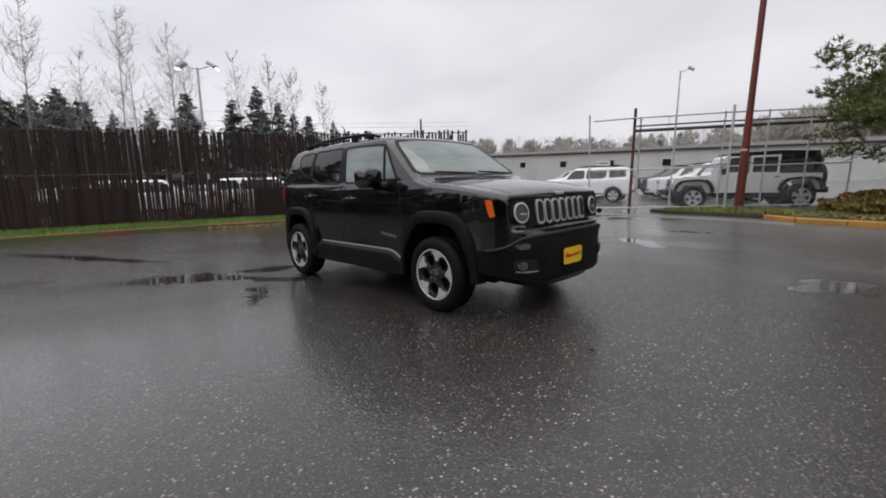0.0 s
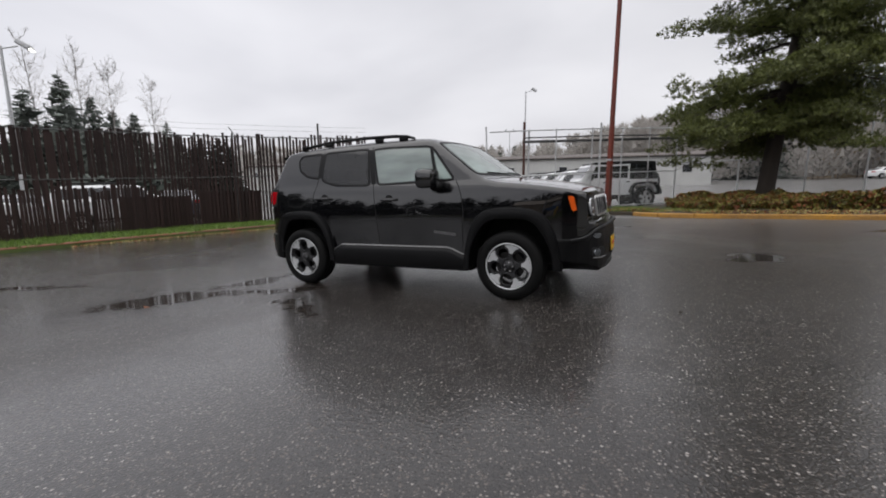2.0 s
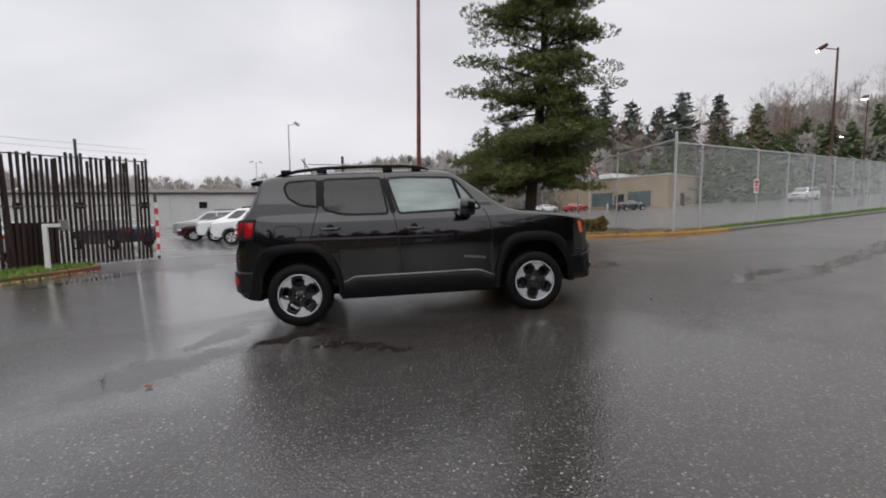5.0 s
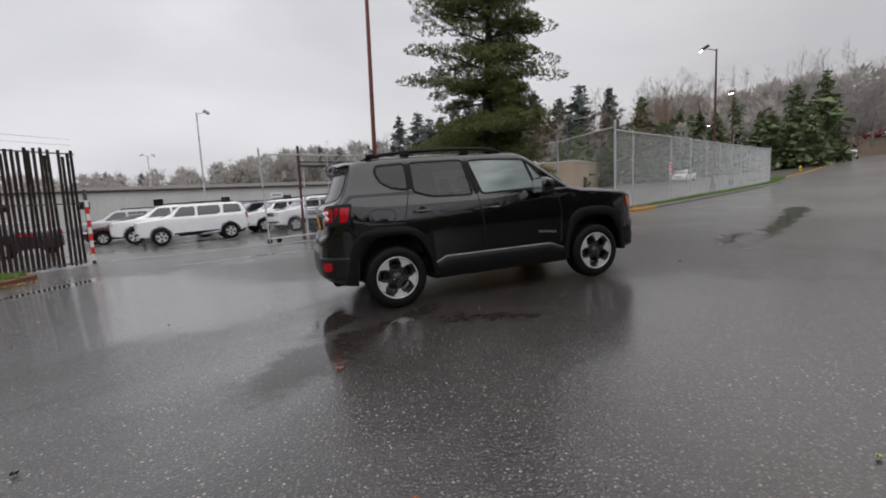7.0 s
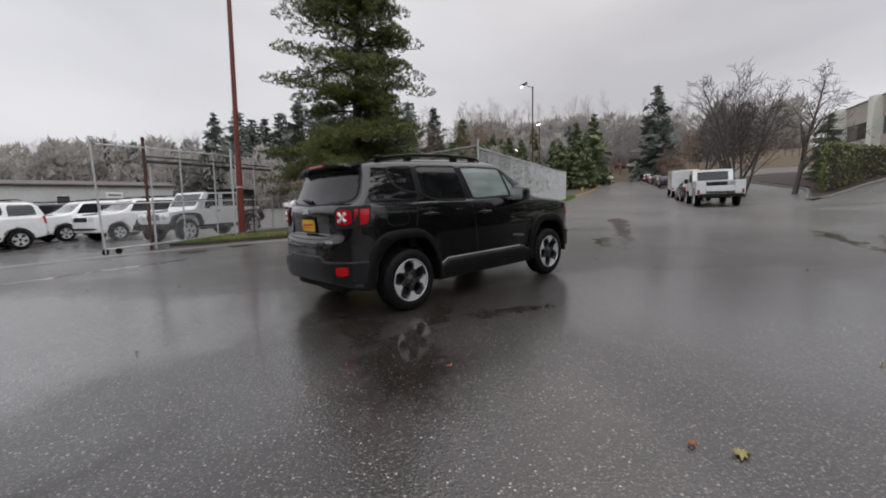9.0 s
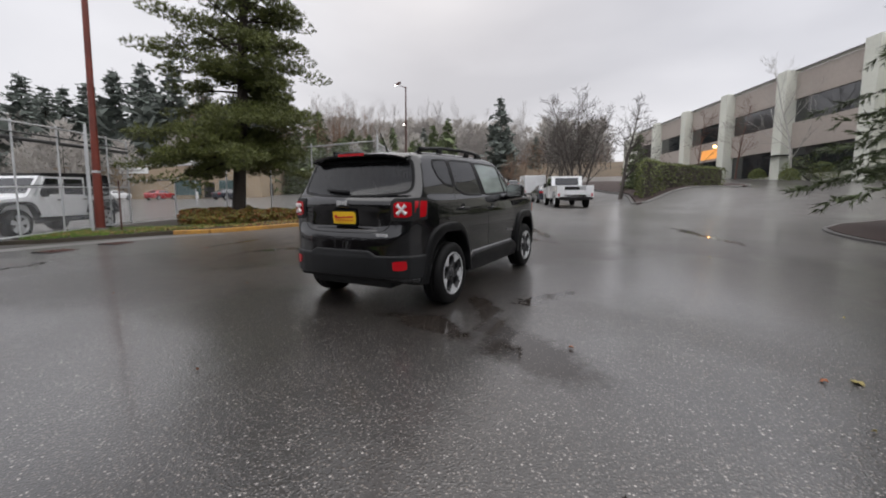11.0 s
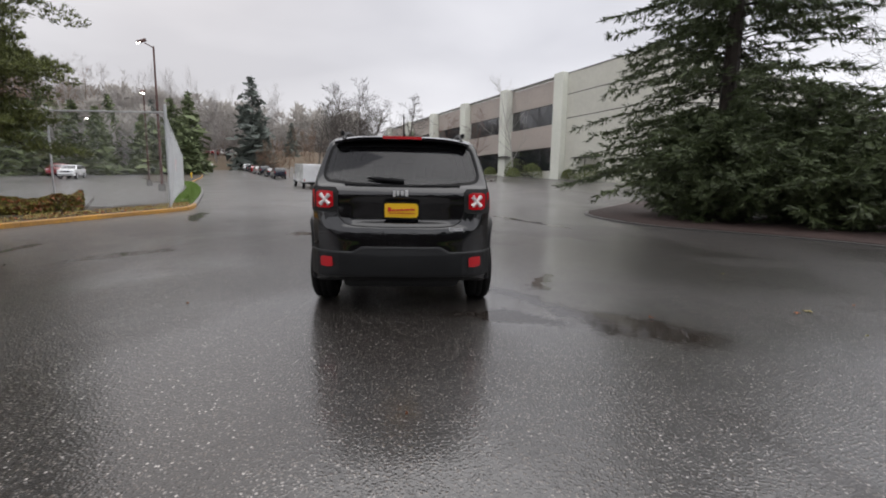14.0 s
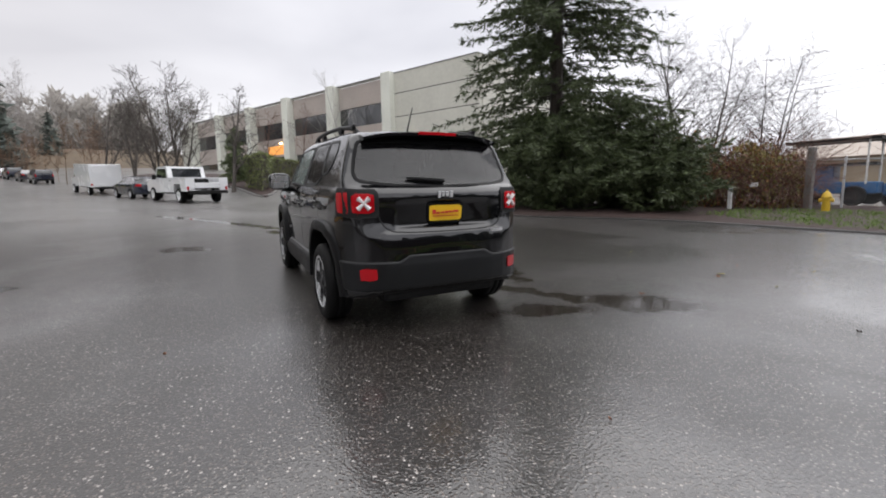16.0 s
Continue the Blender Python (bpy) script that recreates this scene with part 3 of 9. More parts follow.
def surface(fn, lo, hi, h):
    """The zero surface of a distance field as points, quads and normals."""
    ax = [np.arange(lo[k], hi[k] + h, h) for k in range(3)]
    d = fn(*np.meshgrid(*ax, indexing="ij"))
    s = d < 0
    cells = np.zeros(tuple(n - 1 for n in d.shape), np.int8)
    acc = np.zeros(cells.shape + (3,))
    cnt = np.zeros(cells.shape)
    corners = [(i, j, k) for i in (0, 1) for j in (0, 1) for k in (0, 1)]
    sl = lambda c: tuple(slice(c[q], d.shape[q] - 1 + c[q]) for q in range(3))
    for a in corners:
        for q in range(3):
            if a[q]:
                continue
            b = tuple(a[w] + (w == q) for w in range(3))
            da, db = d[sl(a)], d[sl(b)]
            cross = s[sl(a)] != s[sl(b)]
            t = np.where(cross, da / np.where(da == db, 1, da - db), 0)
            for w in range(3):
                acc[..., w] += np.where(cross, a[w] + (t if w == q else 0), 0)
            cnt += cross
    live = cnt > 0
    idx = np.full(cells.shape, -1, int)
    idx[live] = np.arange(live.sum())
    where = np.argwhere(live)
    pts = (where + acc[live] / cnt[live][:, None]) * h + np.array([a[0] for a in ax])
    quads = []
    for q in range(3):
        u, w = (q + 1) % 3, (q + 2) % 3
        sa = [slice(None)] * 3
        sb = [slice(None)] * 3
        sa[q], sb[q] = slice(0, -1), slice(1, None)
        cr = s[tuple(sa)] != s[tuple(sb)]
        e = np.argwhere(cr)
        ok = (e[:, u] > 0) & (e[:, w] > 0) & (e[:, u] < d.shape[u] - 1) & (e[:, w] < d.shape[w] - 1)
        e = e[ok]
        flip = s[tuple(sa)][tuple(e.T)]
        ring = []
        for du, dw in ((1, 1), (0, 1), (0, 0), (1, 0)):
            c = e.copy()
            c[:, u] -= du
            c[:, w] -= dw
            ring.append(idx[tuple(c.T)])
        ring = np.stack(ring, 1)
        ring[~flip] = ring[~flip][:, ::-1]
        quads.append(ring)
    quads = np.concatenate(quads)

    def grad(p, e=0.004):
        g = np.stack([fn(*(p + e * np.eye(3)[k]).T) - fn(*(p - e * np.eye(3)[k]).T) for k in range(3)], 1) / (2 * e)
        return g

    for _ in range(3):
        g = grad(pts)
        n2 = np.maximum((g * g).sum(1), 0.2)
        pts = pts - np.clip(fn(*pts.T) / n2, -h, h)[:, None] * g
    g = grad(pts, 0.008)
    return pts, quads, g / np.maximum(np.linalg.norm(g, axis=1, keepdims=True), 1e-9)


def solid_mesh(name, pts, quads, normals, keep=None):
    """A smooth mesh of the faces kept."""
    quads = quads if keep is None else quads[keep]
    used = np.unique(quads)
    remap = np.full(len(pts), -1, int)
    remap[used] = np.arange(len(used))
    me = bpy.data.meshes.new(name)
    me.from_pydata(pts[used].tolist(), [], remap[quads].tolist())
    me.polygons.foreach_set("use_smooth", [True] * len(quads))
    me.update()
    me.normals_split_custom_set_from_vertices([tuple(n) for n in normals[used]])
    return me


# ---------------------------------------------------------------- ground, kerbs and beds
def ground_axis(near, far):
    a = np.arange(-near, near + 0.01, 2.0)
    b = near + np.geomspace(4, far - near, 22)
    return np.r_[-b[::-1], a, b]


def make_ground():
    gx, gy = ground_axis(60, 1600), ground_axis(60, 1600)
    b = Build()
    b.v = [(float(x), float(y), G(float(x), float(y)) - 0.0) for x in gx for y in gy]
    ny = len(gy)
    b.f = [(i * ny + j, (i + 1) * ny + j, (i + 1) * ny + j + 1, i * ny + j + 1) for i in range(len(gx) - 1) for j in range(ny - 1)]
    b.m = [0] * len(b.f)
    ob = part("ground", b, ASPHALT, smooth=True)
    tagged(ob, "rain-soaked dark asphalt with pale stones, puddles and cracks", "asphalt", kind="structure")


make_ground()


def make_kerb(line, material, label, wide=0.15, high=0.12, step=0.9):
    """A kerb of cast lengths along a line, sitting on the ground."""
    pts = resample(chaikin(line, 2, closed=False), step)
    b = Build()
    root = None
    k = thing("kerb", label, "kerb", kind="structure")
    for i in range(len(pts) - 1):
        a, c = Vector((*pts[i], 0)), Vector((*pts[i + 1], 0))
        d = (c - a).normalized()
        nrm = Vector((-d.y, d.x, 0))
        a, c = a + d * 0.004, c - d * 0.004
        seg = Build()
        prof = [(-wide / 2, -0.1), (-wide / 2, high * 0.8), (-wide / 2 + 0.03, high), (wide / 2 - 0.03, high), (wide / 2, high * 0.8), (wide / 2, -0.1)]
        vs = []
        for p in (a, c):
            for u, h in prof:
                q = p + nrm * u
                vs.append((q.x, q.y, G(p.x, p.y) + h))
        n = len(prof)
        seg.add(vs, [tuple(range(n)), tuple(range(2 * n - 1, n - 1, -1))] + [(j, j + n, (j + 1) % n + n, (j + 1) % n) for j in range(n)])
        part("kerbstone", seg, material, k)
    return k


def make_bed(name, outline, material, label, category, rise=0.10, step=0.5, hump=0.05, kind="structure"):
    """A planted bed, a little above the asphalt, sinking under its edge."""
    poly = resample(outline, 0.5, closed=True)
    v, f = fill(poly, step)
    shrunk = offset_poly(poly, -0.25)
    ok = inside(shrunk, [p[0] for p in v], [p[1] for p in v])
    b = Build()
    b.v = [(x, y, G(x, y) + (rise + hump * (noise.noise((x * 1.3, y * 1.3, 0)) + 0.3) if k else rise * 0.85)) for (x, y), k in zip(v, ok)]
    b.f, b.m = f, [0] * len(f)
    skirt = len(poly)
    base = len(b.v)
    b.v += [(x, y, G(x, y) - 0.05) for x, y in poly]
    b.f += [(i, (i + 1) % skirt, base + (i + 1) % skirt, base + i) for i in range(skirt)]
    b.m += [0] * skirt
    ob = part(name, b, material, smooth=True)
    return tagged(ob, label, category, kind=kind)


def scatter(outline, count, seed):
    """Even random places in an outline."""
    rng = np.random.RandomState(seed)
    xs, ys = [p[0] for p in outline], [p[1] for p in outline]
    out = []
    while len(out) < count:
        x, y = rng.uniform(min(xs), max(xs), count), rng.uniform(min(ys), max(ys), count)
        ok = inside(outline, x, y)
        out += list(zip(x[ok].tolist(), y[ok].tolist()))
    return out[:count]


def make_grass(name, outline, count, seed, material, label, high=(0.05, 0.13), base=0.09, category="grass"):
    """Blades of grass in small tufts."""
    rnd = random.Random(seed)
    b = Build()
    for x, y in scatter(outline, count, seed):
        z = G(x, y) + base
        for _ in range(4):
            a, h, lean = rnd.uniform(0, 6.28), rnd.uniform(*high), rnd.uniform(0.0, 0.09)
            ox, oy = x + rnd.uniform(-0.03, 0.03), y + rnd.uniform(-0.03, 0.03)
            w = 0.008
            ca, sa = math.cos(a), math.sin(a)
            b.add([(ox - sa * w, oy + ca * w, z), (ox + sa * w, oy - ca * w, z), (ox + ca * lean, oy + sa * lean, z + h)], [(0, 1, 2)])
    ob = part(name, b, material)
    return tagged(ob, label, category, kind="stuff")


KERB_WEST = [(-12.4, -9.0), (-11.7, -5.0), (-11.0, -1.6), (-10.2, 1.0), (-9.55, 2.6), (-9.0, 4.0), (-8.3, 5.4), (-7.85, 6.3), (-7.9, 7.0), (-8.5, 7.45)]
FENCE_WEST = [(-15.5, -8.0), (-13.95, -3.6), (-12.4, 1.5), (-11.2, 4.7), (-9.5, 7.3), (-7.82, 9.42)]
make_kerb(KERB_WEST, KERB_RUSTY, "low kerb with faded rusty paint along a grass strip")
GRASS_WEST = [(-12.3, -9.0), (-11.6, -5.0), (-10.9, -1.6), (-10.1, 1.0), (-9.45, 2.6), (-8.9, 4.0), (-8.2, 5.4), (-7.9, 6.3), (-8.0, 6.95), (-8.6, 7.5),
              (-9.3, 7.7), (-10.2, 6.8), (-11.6, 4.6), (-12.9, 1.5), (-14.4, -3.6), (-16.0, -9.0)]
make_bed("verge_west", GRASS_WEST, TURF, "narrow wet grass verge in front of a slatted fence", "verge", rise=0.09)
make_grass("grass", GRASS_WEST, 9000, 3, GRASS, "bright green wet grass on the fence verge")

# island bed with the pine, the red pole and the corner of the mesh fence
KERB_ISLAND = [(1.9, 9.75), (2.5, 9.1), (3.6, 8.75), (5.2, 8.5), (7.2, 8.15), (9.0, 7.75), (10.2, 7.75), (11.6, 8.35)]
make_kerb(KERB_ISLAND, KERB_YELLOW, "low kerb with worn yellow paint round a planted island")
KERB_ROAD = [(11.6, 8.35), (14.5, 9.6), (22.0, 12.9), (32.0, 17.6), (41.5, 22.4), (46.0, 25.2)]
make_kerb(KERB_ROAD, CONCRETE, "grey concrete kerb under the mesh fence along the road", step=2.0)
KERB_FAR = [(46.0, 25.2), (52, 27.5), (57, 29.3), (66, 33.2), (80.7, 40.6), (100, 50.0), (118, 59)]
make_kerb(KERB_FAR, KERB_YELLOW, "yellow painted kerb beside the road farther up", step=3.0)
ISLAND = [(-0.6, 10.6), (0.4, 10.35), (1.9, 9.85), (2.6, 9.2), (3.7, 8.85), (5.2, 8.6), (7.2, 8.25), (9.0, 7.85), (10.2, 7.85), (11.6, 8.45), (14.5, 9.7), (14.2, 10.4),
          (11.5, 9.3), (9.9, 9.2), (9.6, 11.6), (8.2, 13.6), (5.5, 14.6), (3.0, 14.2), (1.0, 12.7), (-1.4, 11.2)]
make_bed("planted_island", ISLAND, SOIL, "island bed of wet soil and fallen leaves", "bed", rise=0.11, hump=0.10)
make_grass("grass", [(-0.8, 10.7), (0.4, 10.4), (1.9, 9.95), (3.0, 9.3), (4.2, 9.0), (4.0, 9.6), (2.4, 11.4), (0.8, 12.4), (-1.0, 11.3)], 2600, 5, GRASS,
           "patchy green grass round the foot of the red pole")
VERGE_ROAD = [(11.6, 8.4), (14.5, 9.65), (22.0, 12.95), (32.0, 17.65), (41.5, 22.45), (46, 25.3), (45.5, 26.2), (41, 23.4), (31.5, 18.5), (21.5, 13.8), (14.1, 10.5), (11.4, 9.2)]
make_bed("verge_road", VERGE_ROAD, TURF, "strip of rough wet turf under the mesh fence", "verge", rise=0.08, step=0.9)
make_grass("grass", VERGE_ROAD, 4200, 7, GRASS, "rough grass tufts along the foot of the mesh fence")
VERGE_FAR = [(46, 25.3), (52, 27.6), (57, 29.4), (66, 33.3), (80.7, 40.7), (100, 50.1), (118, 59.1), (114, 66), (92, 55), (70, 44), (55, 36), (44.5, 28.5)]
make_bed("verge_far", VERGE_FAR, SOIL, "verge of wet brown soil before roadside firs", "verge", rise=0.09, step=2.0)

# far side of the road: brush verge and driveway beds
EDGE_EAST = [(-14.0, -15.2), (-8.0, -13.2), (-3.0, -11.65), (0.3, -10.7), (2.8, -9.9), (4.5, -8.6), (5.5, -7.4), (6.6, -6.75), (8.2, -6.5), (10.0, -6.55), (12.0, -7.4), (14.0, -9.1), (17.0, -11.9)]
make_kerb(EDGE_EAST, KERB_WET, "low wet concrete kerb along the brushy verge", high=0.045)
BED_EAST = [(-14.0, -15.1), (-8.0, -13.1), (-3.0, -11.6), (0.3, -10.7), (2.8, -9.95), (4.55, -8.7), (5.55, -7.5), (6.6, -6.85), (8.2, -6.6), (10.0, -6.65), (12.0, -7.5), (14.0, -9.2), (17.0, -12.0),
            (19.0, -15.5), (15.0, -20.0), (6.0, -22.0), (-2.0, -22.0), (-14.0, -22.0)]
make_bed("verge_east", BED_EAST, MULCH, "verge of red-brown mulch, soil and rough grass", "verge", rise=0.06, step=0.8)
make_grass("grass", [(-13.0, -15.2), (-8.0, -13.5), (-3.0, -12.0), (0.6, -11.0), (3.6, -12.0), (4.0, -15.5), (2.4, -17.8), (-4, -18.4), (-13, -19)], 5200, 9, GRASS,
           "rough wet grass at the road edge", base=0.05)
HEDGE_BED = [(24.0, -0.9), (28.5, -0.3), (33.0, 0.4), (40.0, 3.0), (60.0, 12.0), (60.0, 4.0), (50.0, -3.5), (43.0, -8.0), (40.0, -8.6), (37.5, -8.0), (36.0, -6.2), (31.0, -3.0), (27.0, -1.6)]
make_bed("mulch_bed", HEDGE_BED, MULCH, "bed of red-brown bark mulch round a clipped hedge", "bed", rise=0.13, step=1.0)
make_kerb([(60.0, 12.2), (40.0, 3.15), (33.0, 0.55), (28.5, -0.15), (24.4, -0.6), (24.2, -1.1), (27.0, -1.75), (31.0, -3.15), (36.0, -6.35), (37.7, -8.15), (40.0, -8.75), (43.0, -8.2)],
          CONCRETE, "pale concrete kerb round the hedge bed", step=1.5)


# ---------------------------------------------------------------- the black compact SUV
CAR = thing("suv", "black boxy compact SUV, wet with rain, parked on asphalt", "car", m=pose(0, 0, 0, 0, -2.0, 0))
SIDE = chaikin([(2.06, 0.27), (2.11, 0.36), (2.125, 0.52), (2.115, 0.66), (2.055, 0.73), (2.045, 0.84), (2.02, 0.97), (1.955, 1.055), (1.62, 1.125), (1.15, 1.175),
                (1.045, 1.20), (0.74, 1.42), (0.46, 1.605), (0.25, 1.648), (-0.25, 1.668), (-0.9, 1.655), (-1.45, 1.622), (-1.68, 1.592), (-1.735, 1.53), (-1.80, 1.37), (-1.885, 1.20),
                (-1.975, 1.145), (-2.003, 1.10), (-1.998, 0.98), (-1.99, 0.84), (-2.038, 0.79), (-2.048, 0.62), (-2.075, 0.56), (-2.07, 0.42), (-1.98, 0.33), (-1.7, 0.27), (0.0, 0.25), (1.7, 0.25)], 2)
PLAN = chaikin([(2.13, 0.0), (2.125, 0.30), (2.075, 0.56), (1.96, 0.755), (1.72, 0.845), (1.2, 0.868), (0.3, 0.872), (-1.2, 0.868), (-1.62, 0.852), (-1.87, 0.775), (-2.0, 0.60), (-2.06, 0.33),
                (-2.085, 0.0), (-2.06, -0.33), (-2.0, -0.60), (-1.87, -0.775), (-1.62, -0.852), (-1.2, -0.868), (0.3, -0.872), (1.2, -0.868), (1.72, -0.845), (1.96, -0.755),
                (2.075, -0.56), (2.125, -0.30)], 1)
HALF = [(0.79, 0.20), (0.828, 0.34), (0.848, 0.50), (0.862, 0.63), (0.869, 0.75), (0.862, 0.86), (0.855, 0.935), (0.845, 1.00), (0.830, 1.08), (0.812, 1.135), (0.794, 1.168), (0.765, 1.28), (0.725, 1.41), (0.685, 1.525), (0.64, 1.60), (0.55, 1.652), (0.3, 1.695)]
SECT = chaikin([(0.0, 0.20)] + HALF + [(0.0, 1.71)] + [(-a, b) for a, b in reversed(HALF)], 1)
ARCH = [(-0.42, 0.0), (-0.405, 0.40), (-0.375, 0.56), (-0.27, 0.755), (-0.17, 0.81), (0.19, 0.81), (0.29, 0.755), (0.385, 0.56), (0.41, 0.40), (0.425, 0.0)]
HUB = 1.285
SIDE_D, PLAN_D, SECT_D, ARCH_D = (Outline(q) for q in (SIDE, PLAN, SECT, ARCH))


def suv_field(x, y, z):
    """Distance to the painted body shell."""
    e = (np.abs(y) / 0.75) ** 2
    bow = np.where(x > 0.1, 0.085 * e * np.clip((x - 0.1) / 0.5, 0, 1) * np.clip((z - 1.02) / 0.15, 0, 1), 0)
    bow = np.where(x < -1.2, -0.10 * e * np.clip((-1.2 - x) / 0.4, 0, 1) * np.clip((z - 0.7) / 0.3, 0, 1), bow)
    lift = -0.028 * e * np.clip((x - 0.95) / 0.2, 0, 1)
    d = meet(0.045, SIDE_D(x + bow, z - lift), PLAN_D(x, y), SECT_D(y, z))
    # sculpted flank below the shoulder, recess for the number plate
    flank = np.hypot((np.abs(y) - 1.335), (z - 0.60) * 0.9) - 0.474
    flank = np.maximum(flank, np.abs(x + 0.02) - 0.80)
    d = cut(0.05, d, flank)
    rec = meet(0.03, np.abs(y) - 0.43, np.abs(z - 0.955) - 0.105, x + 1.955 + (z - 0.86) * 0.10)
    d = cut(0.02, d, rec)
    face = meet(0.03, np.abs(y) - 0.70, np.abs(z - 0.87) - 0.125, 2.012 - x - (z - 0.87) * 0.12 - 0.05 * (y / 0.7) ** 2)
    d = cut(0.025, d, face)
    low = np.where(x > 1.66, 0.265 + 0.13 * np.clip((np.abs(y) - 0.48) / 0.34, 0, 1) - z, -1.0)
    d = np.maximum(d, low)
    for hx in (HUB, -HUB):
        arch = np.maximum(ARCH_D(x - hx, z), 0.50 - np.abs(y))
        d = np.maximum(d, -arch)
    return d


def flank_y(x, z, side=-1, grow=0.0):
    """Where the body side lies, for arrays of x and z."""
    x, z = np.asarray(x, float), np.asarray(z, float)
    lo, hi = np.full(x.shape, 0.35), np.full(x.shape, 1.1)
    for _ in range(22):
        mid = (lo + hi) / 2
        out = suv_field(x, mid, z) > grow
        hi, lo = np.where(out, mid, hi), np.where(out, lo, mid)
    return side * (lo + hi) / 2


def end_x(y, z, front, grow=0.0):
    """Where the front or rear end lies, for arrays of y and z."""
    y, z = np.asarray(y, float), np.asarray(z, float)
    s = 1 if front else -1
    lo, hi = np.full(y.shape, 0.05 if front else 1.2), np.full(y.shape, 2.4)
    for _ in range(22):
        mid = (lo + hi) / 2
        out = suv_field(s * mid, y, z) > grow
        hi, lo = np.where(out, mid, hi), np.where(out, lo, mid)
    x = (lo + hi) / 2
    if front:
        # the bumper stands proud of the shell, low down
        low = np.interp(np.abs(y), [0.0, 0.3, 0.5, 0.6, 0.64, 0.70, 0.73, 0.78, 0.84], [2.110, 2.106, 2.084, 2.052, 2.032, 1.997, 1.970, 1.907, 1.82])
        up = np.interp(np.abs(y), [0.0, 0.4, 0.55, 0.62, 0.68, 0.73, 0.78], [1.995, 1.985, 1.975, 1.962, 1.950, 1.945, 1.885])
        x = np.where(z < 0.70, np.maximum(x, low + grow), np.where(z < 1.0, np.maximum(x, up + grow - 0.004), x))
    return s * x


def soft_corners(poly, r=0.035, n=4):
    """The outline with each corner rounded to about r."""
    out = []
    for k in range(len(poly)):
        p0, p, p2 = (np.array(poly[q % len(poly)], float) for q in (k - 1, k, k + 1))
        a = p + (p0 - p) * min(r / np.linalg.norm(p0 - p), 0.45)
        b = p + (p2 - p) * min(r / np.linalg.norm(p2 - p), 0.45)
        for t in np.linspace(0, 1, n):
            out.append(tuple(a * (1 - t) ** 2 + 2 * p * t * (1 - t) + b * t * t))
    return out


def wrap_side(pts, side, grow=0.0):
    a = np.array(pts)
    return np.stack([a[:, 0], flank_y(a[:, 0], a[:, 1], side, grow), a[:, 1]], 1)


def wrap_end(pts, front, grow=0.0):
    a = np.array(pts)
    return np.stack([end_x(a[:, 0], a[:, 1], front, grow), a[:, 0], a[:, 1]], 1)


SIDE_PANES = {
    "front": soft_corners([(0.715, 1.178), (-0.20, 1.158), (-0.315, 1.545), (-0.1, 1.552), (0.385, 1.533), (0.46, 1.49)]),
    "rear": soft_corners([(-0.315, 1.156), (-0.76, 1.166), (-0.86, 1.185), (-1.005, 1.235), (-1.005, 1.553), (-0.385, 1.558)]),
    "quarter": soft_corners([(-1.06, 1.258), (-1.24, 1.285), (-1.36, 1.36), (-1.405, 1.47), (-1.375, 1.535), (-1.06, 1.552)], 0.03),
}
REAR_PANE = soft_corners([(0.625, 1.520), (0.675, 1.36), (0.695, 1.25), (0.66, 1.205), (0.42, 1.180), (0.0, 1.168), (-0.42, 1.180), (-0.66, 1.205), (-0.695, 1.25), (-0.675, 1.36), (-0.625, 1.520), (0.0, 1.530)], 0.035)
FRONT_PANE = soft_corners([(0.735, 1.225), (0.61, 1.565), (0.3, 1.592), (0.0, 1.598), (-0.3, 1.592), (-0.61, 1.565), (-0.735, 1.225), (-0.35, 1.212), (0.0, 1.206), (0.35, 1.212)], 0.05)
BODY_PTS, BODY_QUADS, BODY_NRM = surface(suv_field, (-2.16, -0.96, 0.17), (2.2, 0.96, 1.76), 0.02)


